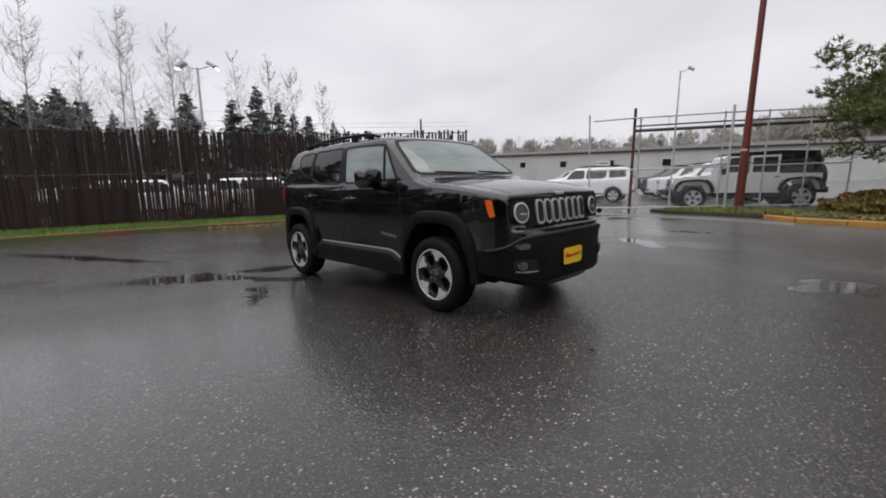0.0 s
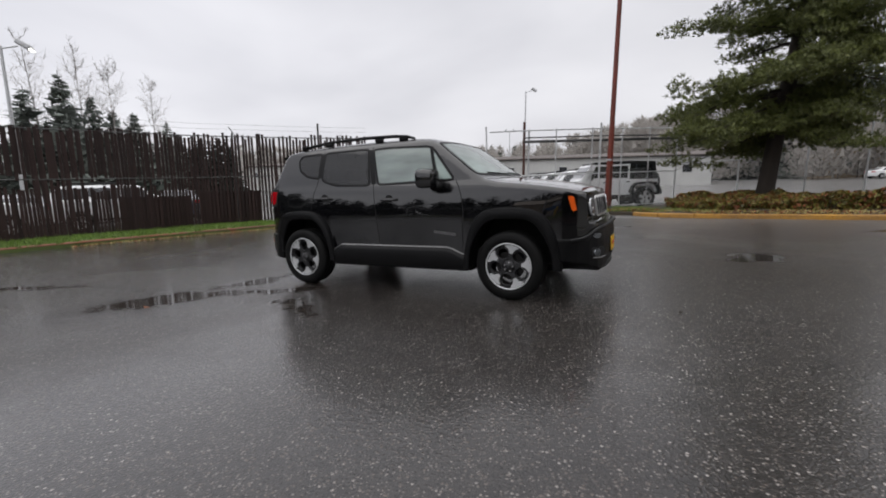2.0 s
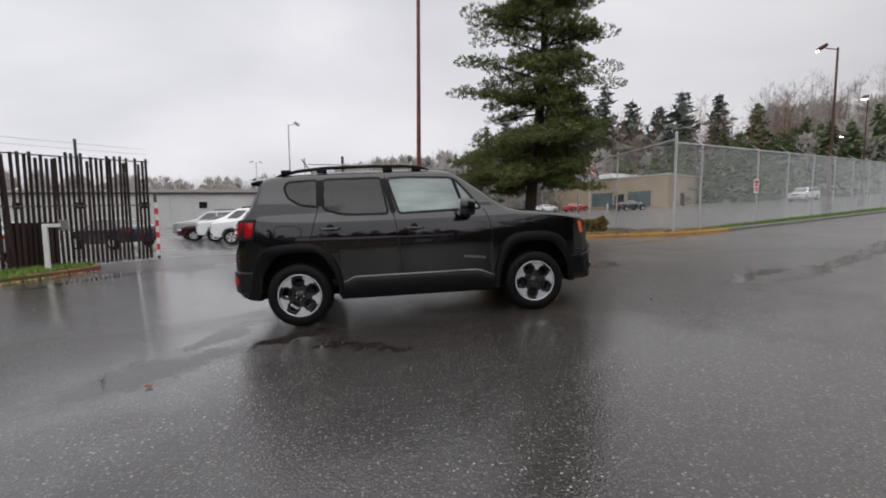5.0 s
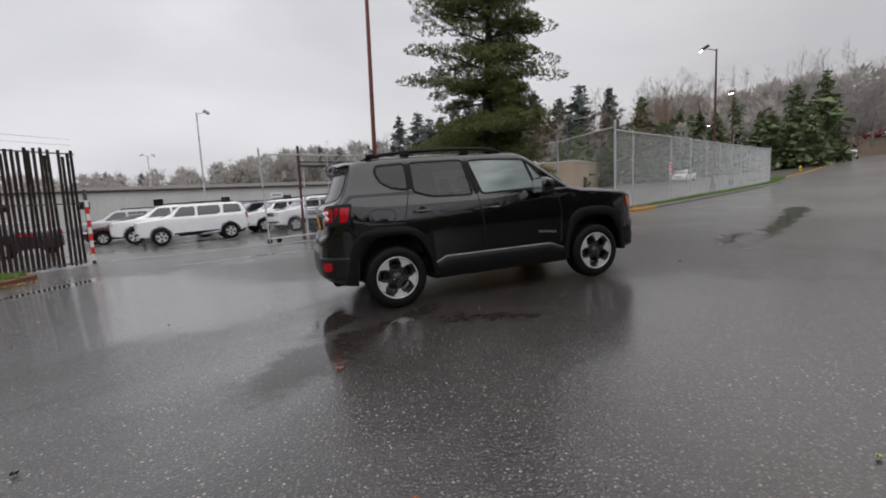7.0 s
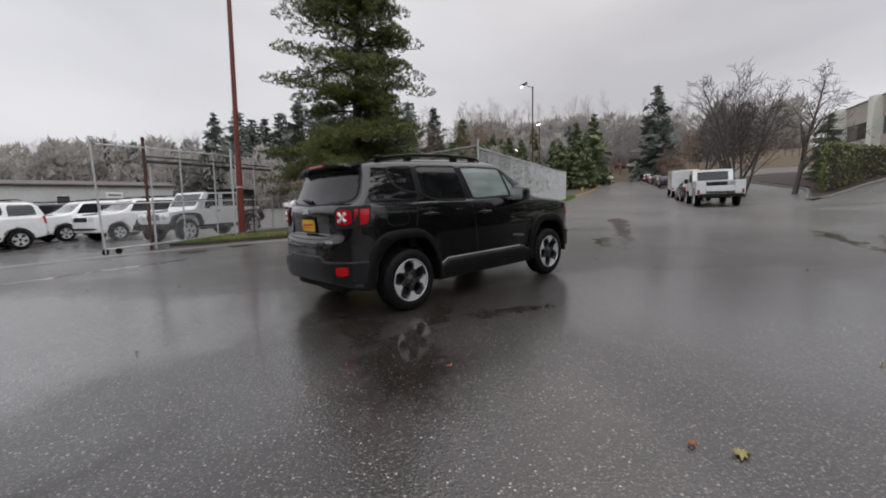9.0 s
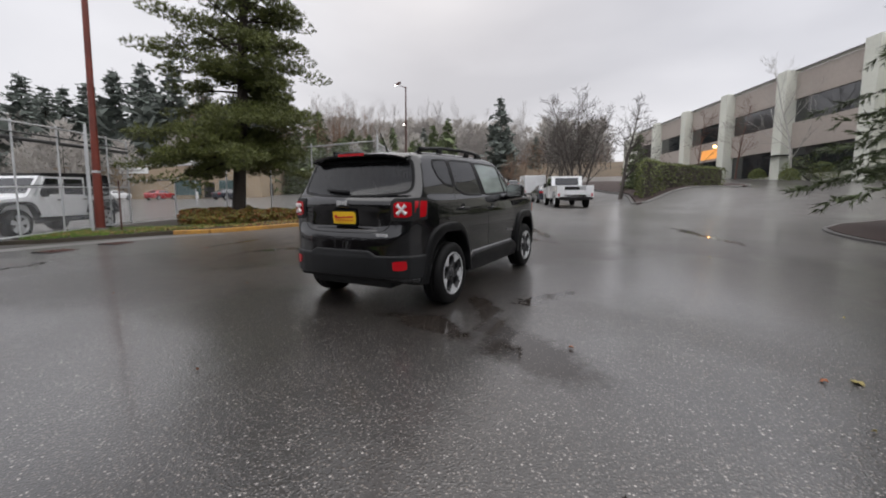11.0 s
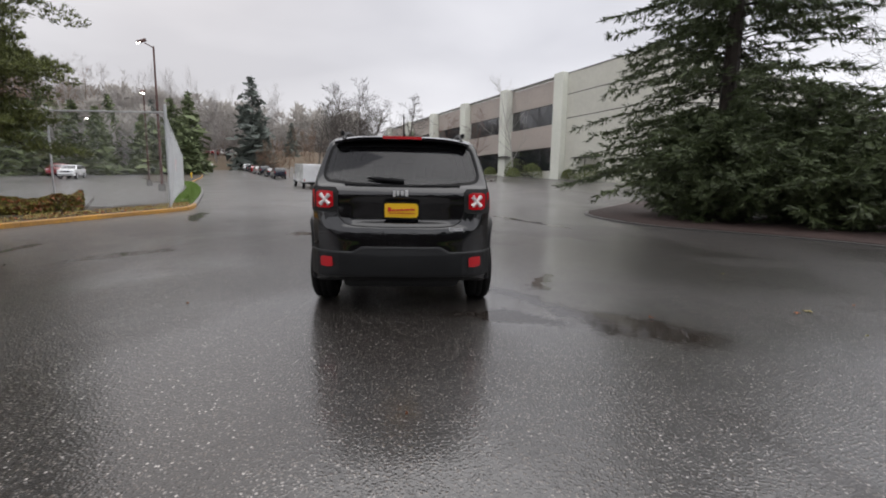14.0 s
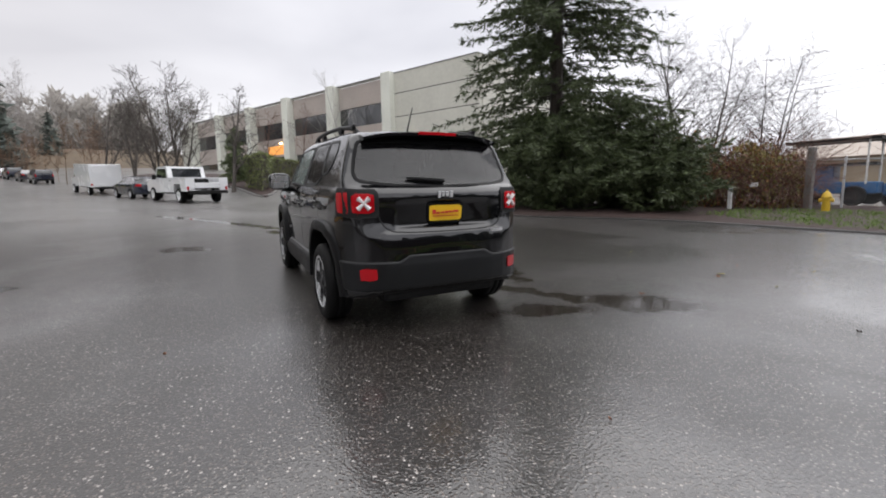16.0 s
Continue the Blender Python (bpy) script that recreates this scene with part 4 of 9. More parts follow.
def panel_regions():
    """Sorts the shell's faces into the panels of the car; the glazed openings drop out."""
    c = BODY_PTS[BODY_QUADS].mean(1)
    nr = BODY_NRM[BODY_QUADS].mean(1)
    x, y, z = c.T
    region = np.full(len(c), "body", dtype="<U12")
    out = (np.abs(y) > 0.60) & (np.abs(nr[:, 1]) > 0.25)
    for s, tag in ((-1, "R"), (1, "L")):
        on = out & (y * s > 0)
        fd = [(0.80, 0.50), (0.81, 0.90), (0.79, 1.05), (0.72, 1.14), (0.45, 1.56), (-0.34, 1.58), (-0.235, 1.0), (-0.20, 0.47)]
        rd = [(-0.20, 0.47), (-0.235, 1.0), (-0.34, 1.58), (-1.03, 1.58), (-1.05, 1.22), (-1.10, 1.09), (-1.13, 0.93), (-0.86, 0.75), (-0.80, 0.47)]
        region[on & inside(fd, x, z)] = "door_front" + tag
        region[on & inside(rd, x, z)] = "door_rear" + tag
    region[(x > 1.06) & (np.abs(y) < 0.66) & (nr[:, 2] > 0.55) & (z > 0.98)] = "bonnet"
    region[(x < -1.72) & (nr[:, 0] < -0.25) & (np.abs(y) < 0.66) & (z > 0.70)] = "tailgate"
    region[(nr[:, 2] < -0.5) & (z < 0.4)] = "underside"
    for name, poly in SIDE_PANES.items():
        region[out & inside(offset_poly(poly, -0.012), x, z)] = "hole"
    region[(x < -1.4) & (nr[:, 0] < -0.3) & inside(offset_poly(REAR_PANE, -0.012), y, z)] = "hole"
    region[(x > 0.2) & (nr[:, 0] > 0.2) & inside(offset_poly(FRONT_PANE, -0.012), y, z)] = "hole"
    wheel = np.zeros(len(c), bool)
    for hx in (HUB, -HUB):
        wheel |= (np.abs(ARCH_D(x - hx, z)) < 0.012) & (np.abs(y) > 0.49) & (z > 0.2)
        wheel |= (ARCH_D(x - hx, z) < 0.01) & (np.abs(np.abs(y) - 0.5) < 0.03)
    for hx in (HUB, -HUB):
        for s in (-1, 1):
            region[wheel & (np.abs(x - hx) < 0.7) & (y * s > 0)] = "well" + str(int(hx > 0)) + str(int(s > 0))
    return region


REG = panel_regions()
CAR_PARTS = {}
for tag, pname, mt in (("body", "body_shell", PAINT_BLACK), ("door_frontR", "front_door", PAINT_BLACK), ("door_frontL", "front_door", PAINT_BLACK), ("door_rearR", "rear_door", PAINT_BLACK),
                       ("door_rearL", "rear_door", PAINT_BLACK), ("bonnet", "bonnet", PAINT_BLACK), ("tailgate", "tailgate", PAINT_BLACK), ("well00", "wheel_arch_liner", GAP), ("well01", "wheel_arch_liner", GAP), ("well10", "wheel_arch_liner", GAP), ("well11", "wheel_arch_liner", GAP), ("underside", "underside", GAP)):
    CAR_PARTS[tag] = part(pname, solid_mesh(pname, BODY_PTS, BODY_QUADS, BODY_NRM, REG == tag), None, CAR)
    CAR_PARTS[tag].data.materials.append(mt)


def ribbon(line3, normals, width, thick, closed=True):
    """A flat strip along a line on a surface, raised by its thickness."""
    b = Build()
    n = len(line3)
    P = [Vector(p) for p in line3]
    prof = [(-width / 2, -0.004), (-width / 2, thick * 0.6), (-width / 4, thick), (width / 4, thick), (width / 2, thick * 0.6), (width / 2, -0.004)]
    k = len(prof)
    for i in range(n):
        a, c = (P[i - 1], P[(i + 1) % n]) if closed else (P[max(i - 1, 0)], P[min(i + 1, n - 1)])
        t = (c - a).normalized()
        nn = Vector(normals[i])
        s = t.cross(nn).normalized()
        for u, h in prof:
            b.v.append(tuple(P[i] + s * u + nn * h))
    for i in range(n if closed else n - 1):
        j = (i + 1) % n
        for q in range(k - 1):
            b.f.append((i * k + q, j * k + q, j * k + q + 1, i * k + q + 1))
            b.m.append(0)
    return b


def field_normals(p):
    p = np.array(p, float)
    e = 0.006
    g = np.stack([suv_field(*(p + e * np.eye(3)[k]).T) - suv_field(*(p - e * np.eye(3)[k]).T) for k in range(3)], 1)
    return g / np.maximum(np.linalg.norm(g, axis=1, keepdims=True), 1e-9)


def pane(poly, wrap, grow, name, material, parent, label="", trim=0.026):
    v, f = fill(resample(poly, 0.05, closed=True), 0.05)
    b = Build()
    b.v = [tuple(p) for p in wrap(v, grow)]
    b.f, b.m = f, [0] * len(f)
    g = part(name, b, material, parent, label, smooth=True)
    g.visible_shadow = False
    edge = resample(poly, 0.03, closed=True)
    e3 = wrap(edge, 0.001)
    part("window_seal", ribbon(e3, field_normals(e3), trim, 0.004), PLASTIC, parent, smooth=True)
    return g


for side, tag in ((-1, "R"), (1, "L")):
    w = lambda pts, grow, s=side: wrap_side(pts, s, grow)
    pane(SIDE_PANES["front"], w, 0.0015, "window", GLASS_CLEAR, CAR_PARTS["door_front" + tag], "lightly green-tinted side window")
    pane(SIDE_PANES["rear"], w, 0.0015, "window", GLASS_DARK, CAR_PARTS["door_rear" + tag], "dark privacy-glass side window")
    pane(SIDE_PANES["quarter"], w, 0.0015, "quarter_window", GLASS_DARK, CAR, "dark privacy-glass quarter window")
    bar = wrap_side(resample([(0.415, 1.525), (0.52, 1.17)], 0.03), side, 0.003)
    part("window_divider", ribbon(bar, field_normals(bar), 0.035, 0.005, closed=False), PLASTIC, CAR_PARTS["door_front" + tag])
    # blacked-out pillars between the panes
    for pill in ([(-0.258, 1.165), (-0.35, 1.545)], [(-1.032, 1.262), (-1.032, 1.545)]):
        pl = wrap_side(resample(pill, 0.03), side, 0.0005)
        part("pillar_cover", ribbon(pl, field_normals(pl), 0.058, 0.003, closed=False), PLASTIC, CAR)
    # gaps round the doors
    for gap in ([(-0.335, 1.575), (-0.235, 1.02), (-0.215, 0.80), (-0.195, 0.50)], [(0.735, 1.165), (0.785, 1.08), (0.815, 0.95), (0.825, 0.80), (0.80, 0.52)],
                [(-1.03, 1.575), (-1.055, 1.25), (-1.095, 1.11), (-1.13, 0.98), (-1.145, 0.90)]):
        gl = wrap_side(resample(chaikin(gap, 2, closed=False), 0.03), side, 0.0)
        part("door_gap", ribbon(gl, field_normals(gl), 0.009, 0.0012, closed=False), GAP, CAR)
    fl = wrap_side(resample(chaikin([(-1.235, 1.065), (-1.24, 0.93), (-1.50, 0.93), (-1.52, 1.0), (-1.50, 1.075)], 1), 0.03, closed=True), side, 0.0)
    if side < 0:
        part("fuel_flap_gap", ribbon(fl, field_normals(fl), 0.007, 0.0012), GAP, CAR)

wf = lambda pts, grow: wrap_end(pts, True, grow)
wr = lambda pts, grow: wrap_end(pts, False, grow)
pane(FRONT_PANE, wf, 0.0015, "windscreen", GLASS_CLEAR, CAR, "green-tinted raked windscreen", trim=0.04)
pane(REAR_PANE, wr, 0.0015, "rear_window", GLASS_DARK, CAR_PARTS["tailgate"], "dark rear window beaded with rain", trim=0.03)


# ---- cladding
def clad_mesh(name, fn, lo, hi, material, parent, label="", h=0.016):
    me = solid_mesh(name, *surface(fn, lo, hi, h))
    me.materials.append(material)
    return part(name, me, None, parent, label)


def rear_bumper(x, y, z):
    top = 0.60 + 0.045 * np.clip((0.42 - np.abs(y)) / 0.08, 0, 1)
    return meet(0.012, suv_field(x, y, z) - 0.016, z - top, 0.37 - z, x + 1.66, -(suv_field(x, y, z) + 0.10))


def front_bumper(x, y, z):
    top = 0.60 + 0.09 * np.clip((0.72 - np.abs(y)) / 0.16, 0, 1)
    return meet(0.012, suv_field(x, y, z) - 0.014, z - top, 0.262 + 0.13 * np.clip((np.abs(y) - 0.48) / 0.34, 0, 1) - z, 1.70 - x, -(suv_field(x, y, z) + 0.10))


RB = clad_mesh("rear_bumper", rear_bumper, (-2.14, -0.95, 0.32), (-1.60, 0.95, 0.70), BUMPER_GREY, CAR, "charcoal plastic rear bumper")
FB = clad_mesh("front_bumper", front_bumper, (1.68, -0.95, 0.20), (2.2, 0.95, 0.74), PLASTIC, CAR, "black plastic front bumper")
lip = Build()
lp = [(2.02 - 0.34 * (abs(q) / 0.80) ** 2.6, q * 1.0) for q in np.linspace(-0.74, 0.74, 25)]
for k, (lx, ly) in enumerate(lp):
    up_ = 0.13 * min(max((abs(ly) - 0.48) / 0.34, 0), 1)
    lip.v += [(lx - 0.12, ly * 0.97, 0.255 + up_), (lx + 0.085, ly, 0.262 + up_), (lx + 0.10, ly, 0.285 + up_), (lx + 0.02, ly, 0.335 + up_)]
    if k:
        o = 4 * k
        lip.f += [(o - 4 + j, o - 4 + (j + 1) % 4, o + (j + 1) % 4, o + j) for j in range(4)]
lip.m = [0] * len(lip.f)
part("chin_lip", lip, BUMPER_GREY, FB, smooth=True)

FLARE_OUT = [(-0.475, 0.29), (-0.455, 0.46), (-0.43, 0.58), (-0.37, 0.765), (-0.25, 0.875), (-0.10, 0.897), (0.10, 0.897), (0.25, 0.875), (0.365, 0.80), (0.44, 0.64), (0.475, 0.47), (0.49, 0.31)]
FLARE_IN = [(-0.405, 0.29), (-0.395, 0.44), (-0.365, 0.55), (-0.265, 0.72), (-0.165, 0.785), (-0.06, 0.79), (0.06, 0.79), (0.185, 0.785), (0.28, 0.72), (0.375, 0.55), (0.40, 0.44), (0.41, 0.31)]
FLARE_REAR = [(-0.54, 0.32), (-0.50, 0.46), (-0.485, 0.58), (-0.42, 0.77), (-0.29, 0.865), (-0.10, 0.885), (0.10, 0.885), (0.22, 0.86), (0.325, 0.79), (0.415, 0.64), (0.455, 0.47), (0.475, 0.31)]
PLAN_Y = lambda x: np.interp(x, [-2.0, -1.87, -1.62, -1.2, 1.2, 1.72, 1.96, 2.08], [0.60, 0.775, 0.852, 0.868, 0.868, 0.845, 0.755, 0.56])
for side in (-1, 1):
    for hx, outer in ((HUB, FLARE_OUT), (-HUB, FLARE_REAR)):
        o, i = chaikin(outer, 2, closed=False), chaikin(FLARE_IN, 2, closed=False)
        b = Build()
        for (ox, oz), (ix, iz) in zip(o, i):
            yo = abs(float(flank_y([hx + ox], [max(oz, 0.3)])[0]))
            yo = min(max(yo, 0.80), 0.885)
            fy = min(0.900, abs(float(PLAN_Y(hx + ox))) + 0.034)
            prof = [(ix, iz, 0.74), (ix, iz, fy - 0.010), (ix + (ox - ix) * 0.12, iz + (oz - iz) * 0.12, fy - 0.001), (ix + (ox - ix) * 0.55, iz + (oz - iz) * 0.55, fy),
                    (ix + (ox - ix) * 0.9, iz + (oz - iz) * 0.9, fy - 0.012), (ox, oz, min(yo + 0.006, fy - 0.02)), (ox, oz, yo - 0.05)]
            b.v += [(hx + px, side * py, pz) for px, pz, py in prof]
        n = 7
        for k in range(len(o) - 1):
            b.f += [(k * n + j, k * n + j + 1, (k + 1) * n + j + 1, (k + 1) * n + j) for j in range(n - 1)]
        b.m = [0] * len(b.f)
        part("wheel_arch_flare", b, PLASTIC, CAR, "black plastic wheel arch flare", smooth=True)
    # sill cladding with a sloping top that catches the sky
    b = Build()
    for sx in np.linspace(-0.86, 0.85, 24):
        end = min((sx + 0.86) / 0.16, (0.85 - sx) / 0.22, 1.0)
        top = 0.435 + 0.072 * smooth_step(end, 0, 1)
        base = abs(float(flank_y([sx], [top + 0.01])[0]))
        for py, pz in ((0.70, 0.25), (0.845, 0.262), (0.872, 0.31), (0.884, top - 0.050), (0.876, top - 0.036), (base + 0.004, top), (base - 0.02, top + 0.004)):
            b.v.append((sx, side * py, pz))
    # narrow grey strip laid just proud of the cladding's sloping top
    strip = Build()
    for k in range(24):
        q3, q4 = Vector(b.v[k * 7 + 4]), Vector(b.v[k * 7 + 5])
        o_ = Vector((0, side * 0.003, 0.003))
        strip.v += [tuple(q3.lerp(q4, 0.58) + o_), tuple(q3.lerp(q4, 0.92) + o_)]
        if k:
            strip.f.append((2 * k - 2, 2 * k, 2 * k + 1, 2 * k - 1))
            strip.m.append(0)
    b.f = [(k * 7 + j, k * 7 + j + 1, (k + 1) * 7 + j + 1, (k + 1) * 7 + j) for k in range(23) for j in range(6)]
    b.m = [0] * len(b.f)
    part("sill_trim", strip, ACCENT, CAR, "narrow satin grey strip along the sill")
    part("sill_cladding", b, PLASTIC, CAR, "black plastic sill cladding", smooth=True)
    # door handles and their cups
    for hx, hz, tag in ((-0.935, 1.022, "door_rear"), (-0.045, 0.995, "door_front")):
        tag += "R" if side < 0 else "L"
        yb = float(flank_y([hx], [hz], side)[0])
        b = Build().tube([(hx - 0.105, yb, hz), (hx - 0.085, yb + side * 0.030, hz), (hx, yb + side * 0.036, hz + 0.001), (hx + 0.085, yb + side * 0.030, hz), (hx + 0.105, yb, hz)], [0.009, 0.014, 0.015, 0.014, 0.009], 8)
        part("door_handle", b, PAINT_BLACK, CAR_PARTS[tag], smooth=True)
        cup = Build().tube([(hx, yb - side * 0.012, hz + 0.004), (hx, yb + side * 0.003, hz + 0.004)], [0.043, 0.045], 20)
        part("handle_cup", cup, GAP, CAR_PARTS[tag])
    # mirror
    mir = thing("door_mirror", "", "")
    mir.parent = CAR_PARTS["door_front" + ("R" if side < 0 else "L")]
    b = Build()
    ms = [(0.60, 0.055, 0.060, 0.0), (0.585, 0.10, 0.084, 0.0), (0.52, 0.118, 0.096, 0.004), (0.455, 0.124, 0.098, 0.006), (0.43, 0.115, 0.088, 0.006)]
    for mx, hw, hh, dz in ms:
        for a in np.linspace(0, 2 * math.pi, 20, endpoint=False):
            ca, sa = math.cos(a), math.sin(a)
            b.v.append((mx + 0.03 * ca * side * -1 * 0, side * (0.972 + hw * math.copysign(abs(ca) ** 0.55, ca)), 1.192 + dz + hh * math.copysign(abs(sa) ** 0.55, sa)))
    for k in range(len(ms) - 1):
        b.f += [(k * 20 + j, k * 20 + (j + 1) % 20, (k + 1) * 20 + (j + 1) % 20, (k + 1) * 20 + j) for j in range(20)]
    b.f += [tuple(range(20)), tuple(range(80, 100))]
    b.m = [0] * len(b.f)
    part("mirror_housing", b, PAINT_BLACK, mir, smooth=True)
    b = Build()
    b.prism([(side * (0.972 + 0.10 * c), 1.198 + 0.075 * s_) for c, s_ in ((-1, -0.8), (-0.8, -1), (0.8, -1), (1, -0.8), (1, 0.8), (0.8, 1), (-0.8, 1), (-1, 0.8))], 0.424, 0.4285, "x")
    part("mirror_glass", b, CHROME, mir)
    b = Build().tube([(0.56, side * 0.80, 1.115), (0.545, side * 0.86, 1.108), (0.53, side * 0.93, 1.12)], [0.04, 0.036, 0.034], 10)
    part("mirror_arm", b, PLASTIC, mir, smooth=True)
    # roof rail
    b = Build().tube([(0.16, side * 0.575, 1.640), (0.06, side * 0.578, 1.668), (-0.1, side * 0.58, 1.682), (-0.5, side * 0.583, 1.692), (-1.0, side * 0.575, 1.684), (-1.28, side * 0.565, 1.660), (-1.45, side * 0.56, 1.624),
                      (-1.54, side * 0.555, 1.588)], [0.012, 0.018, 0.019, 0.019, 0.019, 0.019, 0.017, 0.012], 10)
    rail = part("roof_rail", b, PLASTIC, CAR, "black roof rail", smooth=True)
    for rx in (0.02, -0.30, -1.02, -1.40):
        b = Build().box((rx, side * 0.578, 1.652), (0.11, 0.034, 0.045), bevel=0.012)
        part("rail_foot", b, PLASTIC, rail)
    # side badge
    yb = float(flank_y([0.61], [0.645], side)[0])
    b = Build()
    for k in range(8):
        b.box((0.505 + 0.031 * k, yb + side * 0.002, 0.656 - 0.0035 * k), (0.023, 0.008, 0.028))
    part("door_badge", b, ACCENT, CAR_PARTS["door_front" + ("R" if side < 0 else "L")], "small silver lettering plate")
    # amber marker, wrapping the wing corner
    quad = [(1.825, 0.985), (1.872, 0.992), (1.90, 0.86), (1.862, 0.845)]
    v, f = fill(resample(quad, 0.03, closed=True), 0.02)
    b = Build()
    b.v = [tuple(p) for p in wrap_side(v, side, 0.010)]
    b.f, b.m = f, [0] * len(f)
    k0 = len(resample(quad, 0.03, closed=True))
    rim = [tuple(p) for p in wrap_side(resample(quad, 0.03, closed=True), side, -0.006)]
    b.v += rim
    b.f += [(q, (q + 1) % k0, len(v) + (q + 1) % k0, len(v) + q) for q in range(k0)]
    b.m = [0] * len(b.f)
    part("side_marker", b, LENS_ORANGE, CAR, "amber side marker lamp", smooth=True)


# ---- wheels
def lathe(profile, n, mi=0, b=None):
    """A ring turned about y; profile: radius and y."""
    b = b or Build()
    k, base = len(profile), len(b.v)
    for j in range(n):
        a = 2 * math.pi * j / n
        b.v += [(r * math.cos(a), y, r * math.sin(a)) for r, y in profile]
    for j in range(n):
        j2 = (j + 1) % n
        for q in range(k - 1):
            b.f.append((base + j * k + q, base + j2 * k + q, base + j2 * k + q + 1, base + j * k + q + 1))
            b.m.append(mi)
    return b


TYRE = [(0.222, -0.098), (0.235, -0.112), (0.262, -0.118), (0.295, -0.113), (0.318, -0.100), (0.330, -0.085), (0.335, -0.06), (0.335, -0.035), (0.329, -0.033), (0.329, -0.025), (0.335, -0.023), (0.336, 0.0),
        (0.335, 0.023), (0.329, 0.025), (0.329, 0.033), (0.335, 0.035), (0.334, 0.07), (0.326, 0.092), (0.30, 0.108), (0.25, 0.105), (0.222, 0.095)]
RIM = [(0.228, -0.100), (0.226, -0.110), (0.216, -0.109), (0.213, -0.103)]


def spoke_face(rungs, n=1):
    """One spoke, upright, that widens at the rim."""
    b = Build()
    for k in range(n):
        a0 = math.pi / 2 + 2 * math.pi * k / n
        u = Vector((math.cos(a0), 0, math.sin(a0)))
        w = Vector((-math.sin(a0), 0, math.cos(a0)))
        front, back = [], []
        for r, sw in rungs:
            dish = -0.100 + 0.020 * (1 - r / 0.21)
            for sgn in (-1, 1):
                p = u * r + w * sw * sgn
                front.append((p.x, dish, p.z))
                back.append((p.x * 0.985, dish + 0.045, p.z * 0.985))
        m = len(front)
        fs = []
        for i in range(len(rungs) - 1):
            q = 2 * i
            fs += [(q, q + 1, q + 3, q + 2), (q, q + 2, q + 2 + m, q + m), (q + 1, q + 1 + m, q + 3 + m, q + 3)]
        b.add(front + back, fs)
    return b


def pocket_cover(n=1):
    """A round dark pocket between two spokes."""
    b = Build()
    for k in range(n):
        a0 = math.pi / 2 + 2 * math.pi * (k + 0.5) / 5
        c = Vector((math.cos(a0) * 0.132, 0, math.sin(a0) * 0.132))
        ring = []
        for r, y in ((0.070, -0.080), (0.061, -0.092), (0.052, -0.074), (0.049, -0.045)):
            ring.append([(c.x + r * math.cos(t), y, c.z + r * math.sin(t)) for t in np.linspace(0, 2 * math.pi, 16, endpoint=False)])
        base = len(b.v)
        for q in ring:
            b.v += q
        for i in range(3):
            for j in range(16):
                b.f.append((base + i * 16 + j, base + i * 16 + (j + 1) % 16, base + (i + 1) * 16 + (j + 1) % 16, base + (i + 1) * 16 + j))
                b.m.append(0)
    return b


wheel_meshes = {
    "tyre": (lathe(TYRE, 48).mesh("tyre", RUBBER, smooth=True)),
    "rim": (lathe(RIM, 48).mesh("rim", ALLOY, smooth=True)),
    "spoke": spoke_face(((0.126, 0.016), (0.150, 0.022), (0.168, 0.036), (0.188, 0.070), (0.200, 0.072), (0.217, 0.050))).mesh("spoke", ALLOY),
    "spoke_root": spoke_face(((0.045, 0.026), (0.085, 0.019), (0.126, 0.0155))).mesh("spoke_root", ALLOY_DARK),
    "barrel": lathe([(0.214, -0.104), (0.204, -0.094), (0.200, -0.070), (0.196, 0.04), (0.200, 0.09)], 48).mesh("barrel", ALLOY_DARK, smooth=True),
    "wheel_pocket": pocket_cover().mesh("wheel_pocket", ALLOY_DARK, smooth=True),
    "brake_disc": lathe([(0.0, -0.03), (0.14, -0.03), (0.14, -0.01), (0.0, -0.01)], 32).mesh("brake_disc", STEEL_DARK),
    "wheel_cap": lathe([(0.0, -0.100), (0.030, -0.099), (0.034, -0.092), (0.058, -0.086), (0.062, -0.060)], 20).mesh("wheel_cap", ALLOY_DARK, smooth=True),
}
for q in wheel_meshes.values():
    fix_normals(q)
for hx in (HUB, -HUB):
    for side in (-1, 1):
        whl = new("wheel")
        whl.parent = CAR
        whl.matrix_basis = pose(hx, side * 0.775, 0.335, 0, 11 if hx > 0 else 30, 0) if side < 0 else pose(hx, 0.775, 0.335, 0, 20, 180)
        for q, me in wheel_meshes.items():
            if q in ("spoke", "spoke_root", "wheel_pocket"):
                for k in range(5):
                    part(q, me, None, whl).matrix_basis = Matrix.Rotation(2 * math.pi * k / 5, 4, "Y")
            else:
                part(q, me, None, whl)
        for k in range(5):
            a0 = math.pi / 2 + 2 * math.pi * k / 5
            part("wheel_nut", Build().tube([(0.042 * math.cos(a0), -0.085, 0.042 * math.sin(a0)), (0.042 * math.cos(a0), -0.105, 0.042 * math.sin(a0))], 0.008, 6), CHROME, whl) if k < 5 and side < 0 else None


# ---- rear end
def rounded(cx, cy, hw, hh, r, n=4):
    out = []
    for sx, sy, a0 in ((1, 1, 0), (-1, 1, 90), (-1, -1, 180), (1, -1, 270)):
        for k in range(n + 1):
            a = radians(a0 + 90 * k / n)
            out.append((cx + sx * (hw - r) + r * math.cos(a), cy + sy * (hh - r) + r * math.sin(a)))
    return out


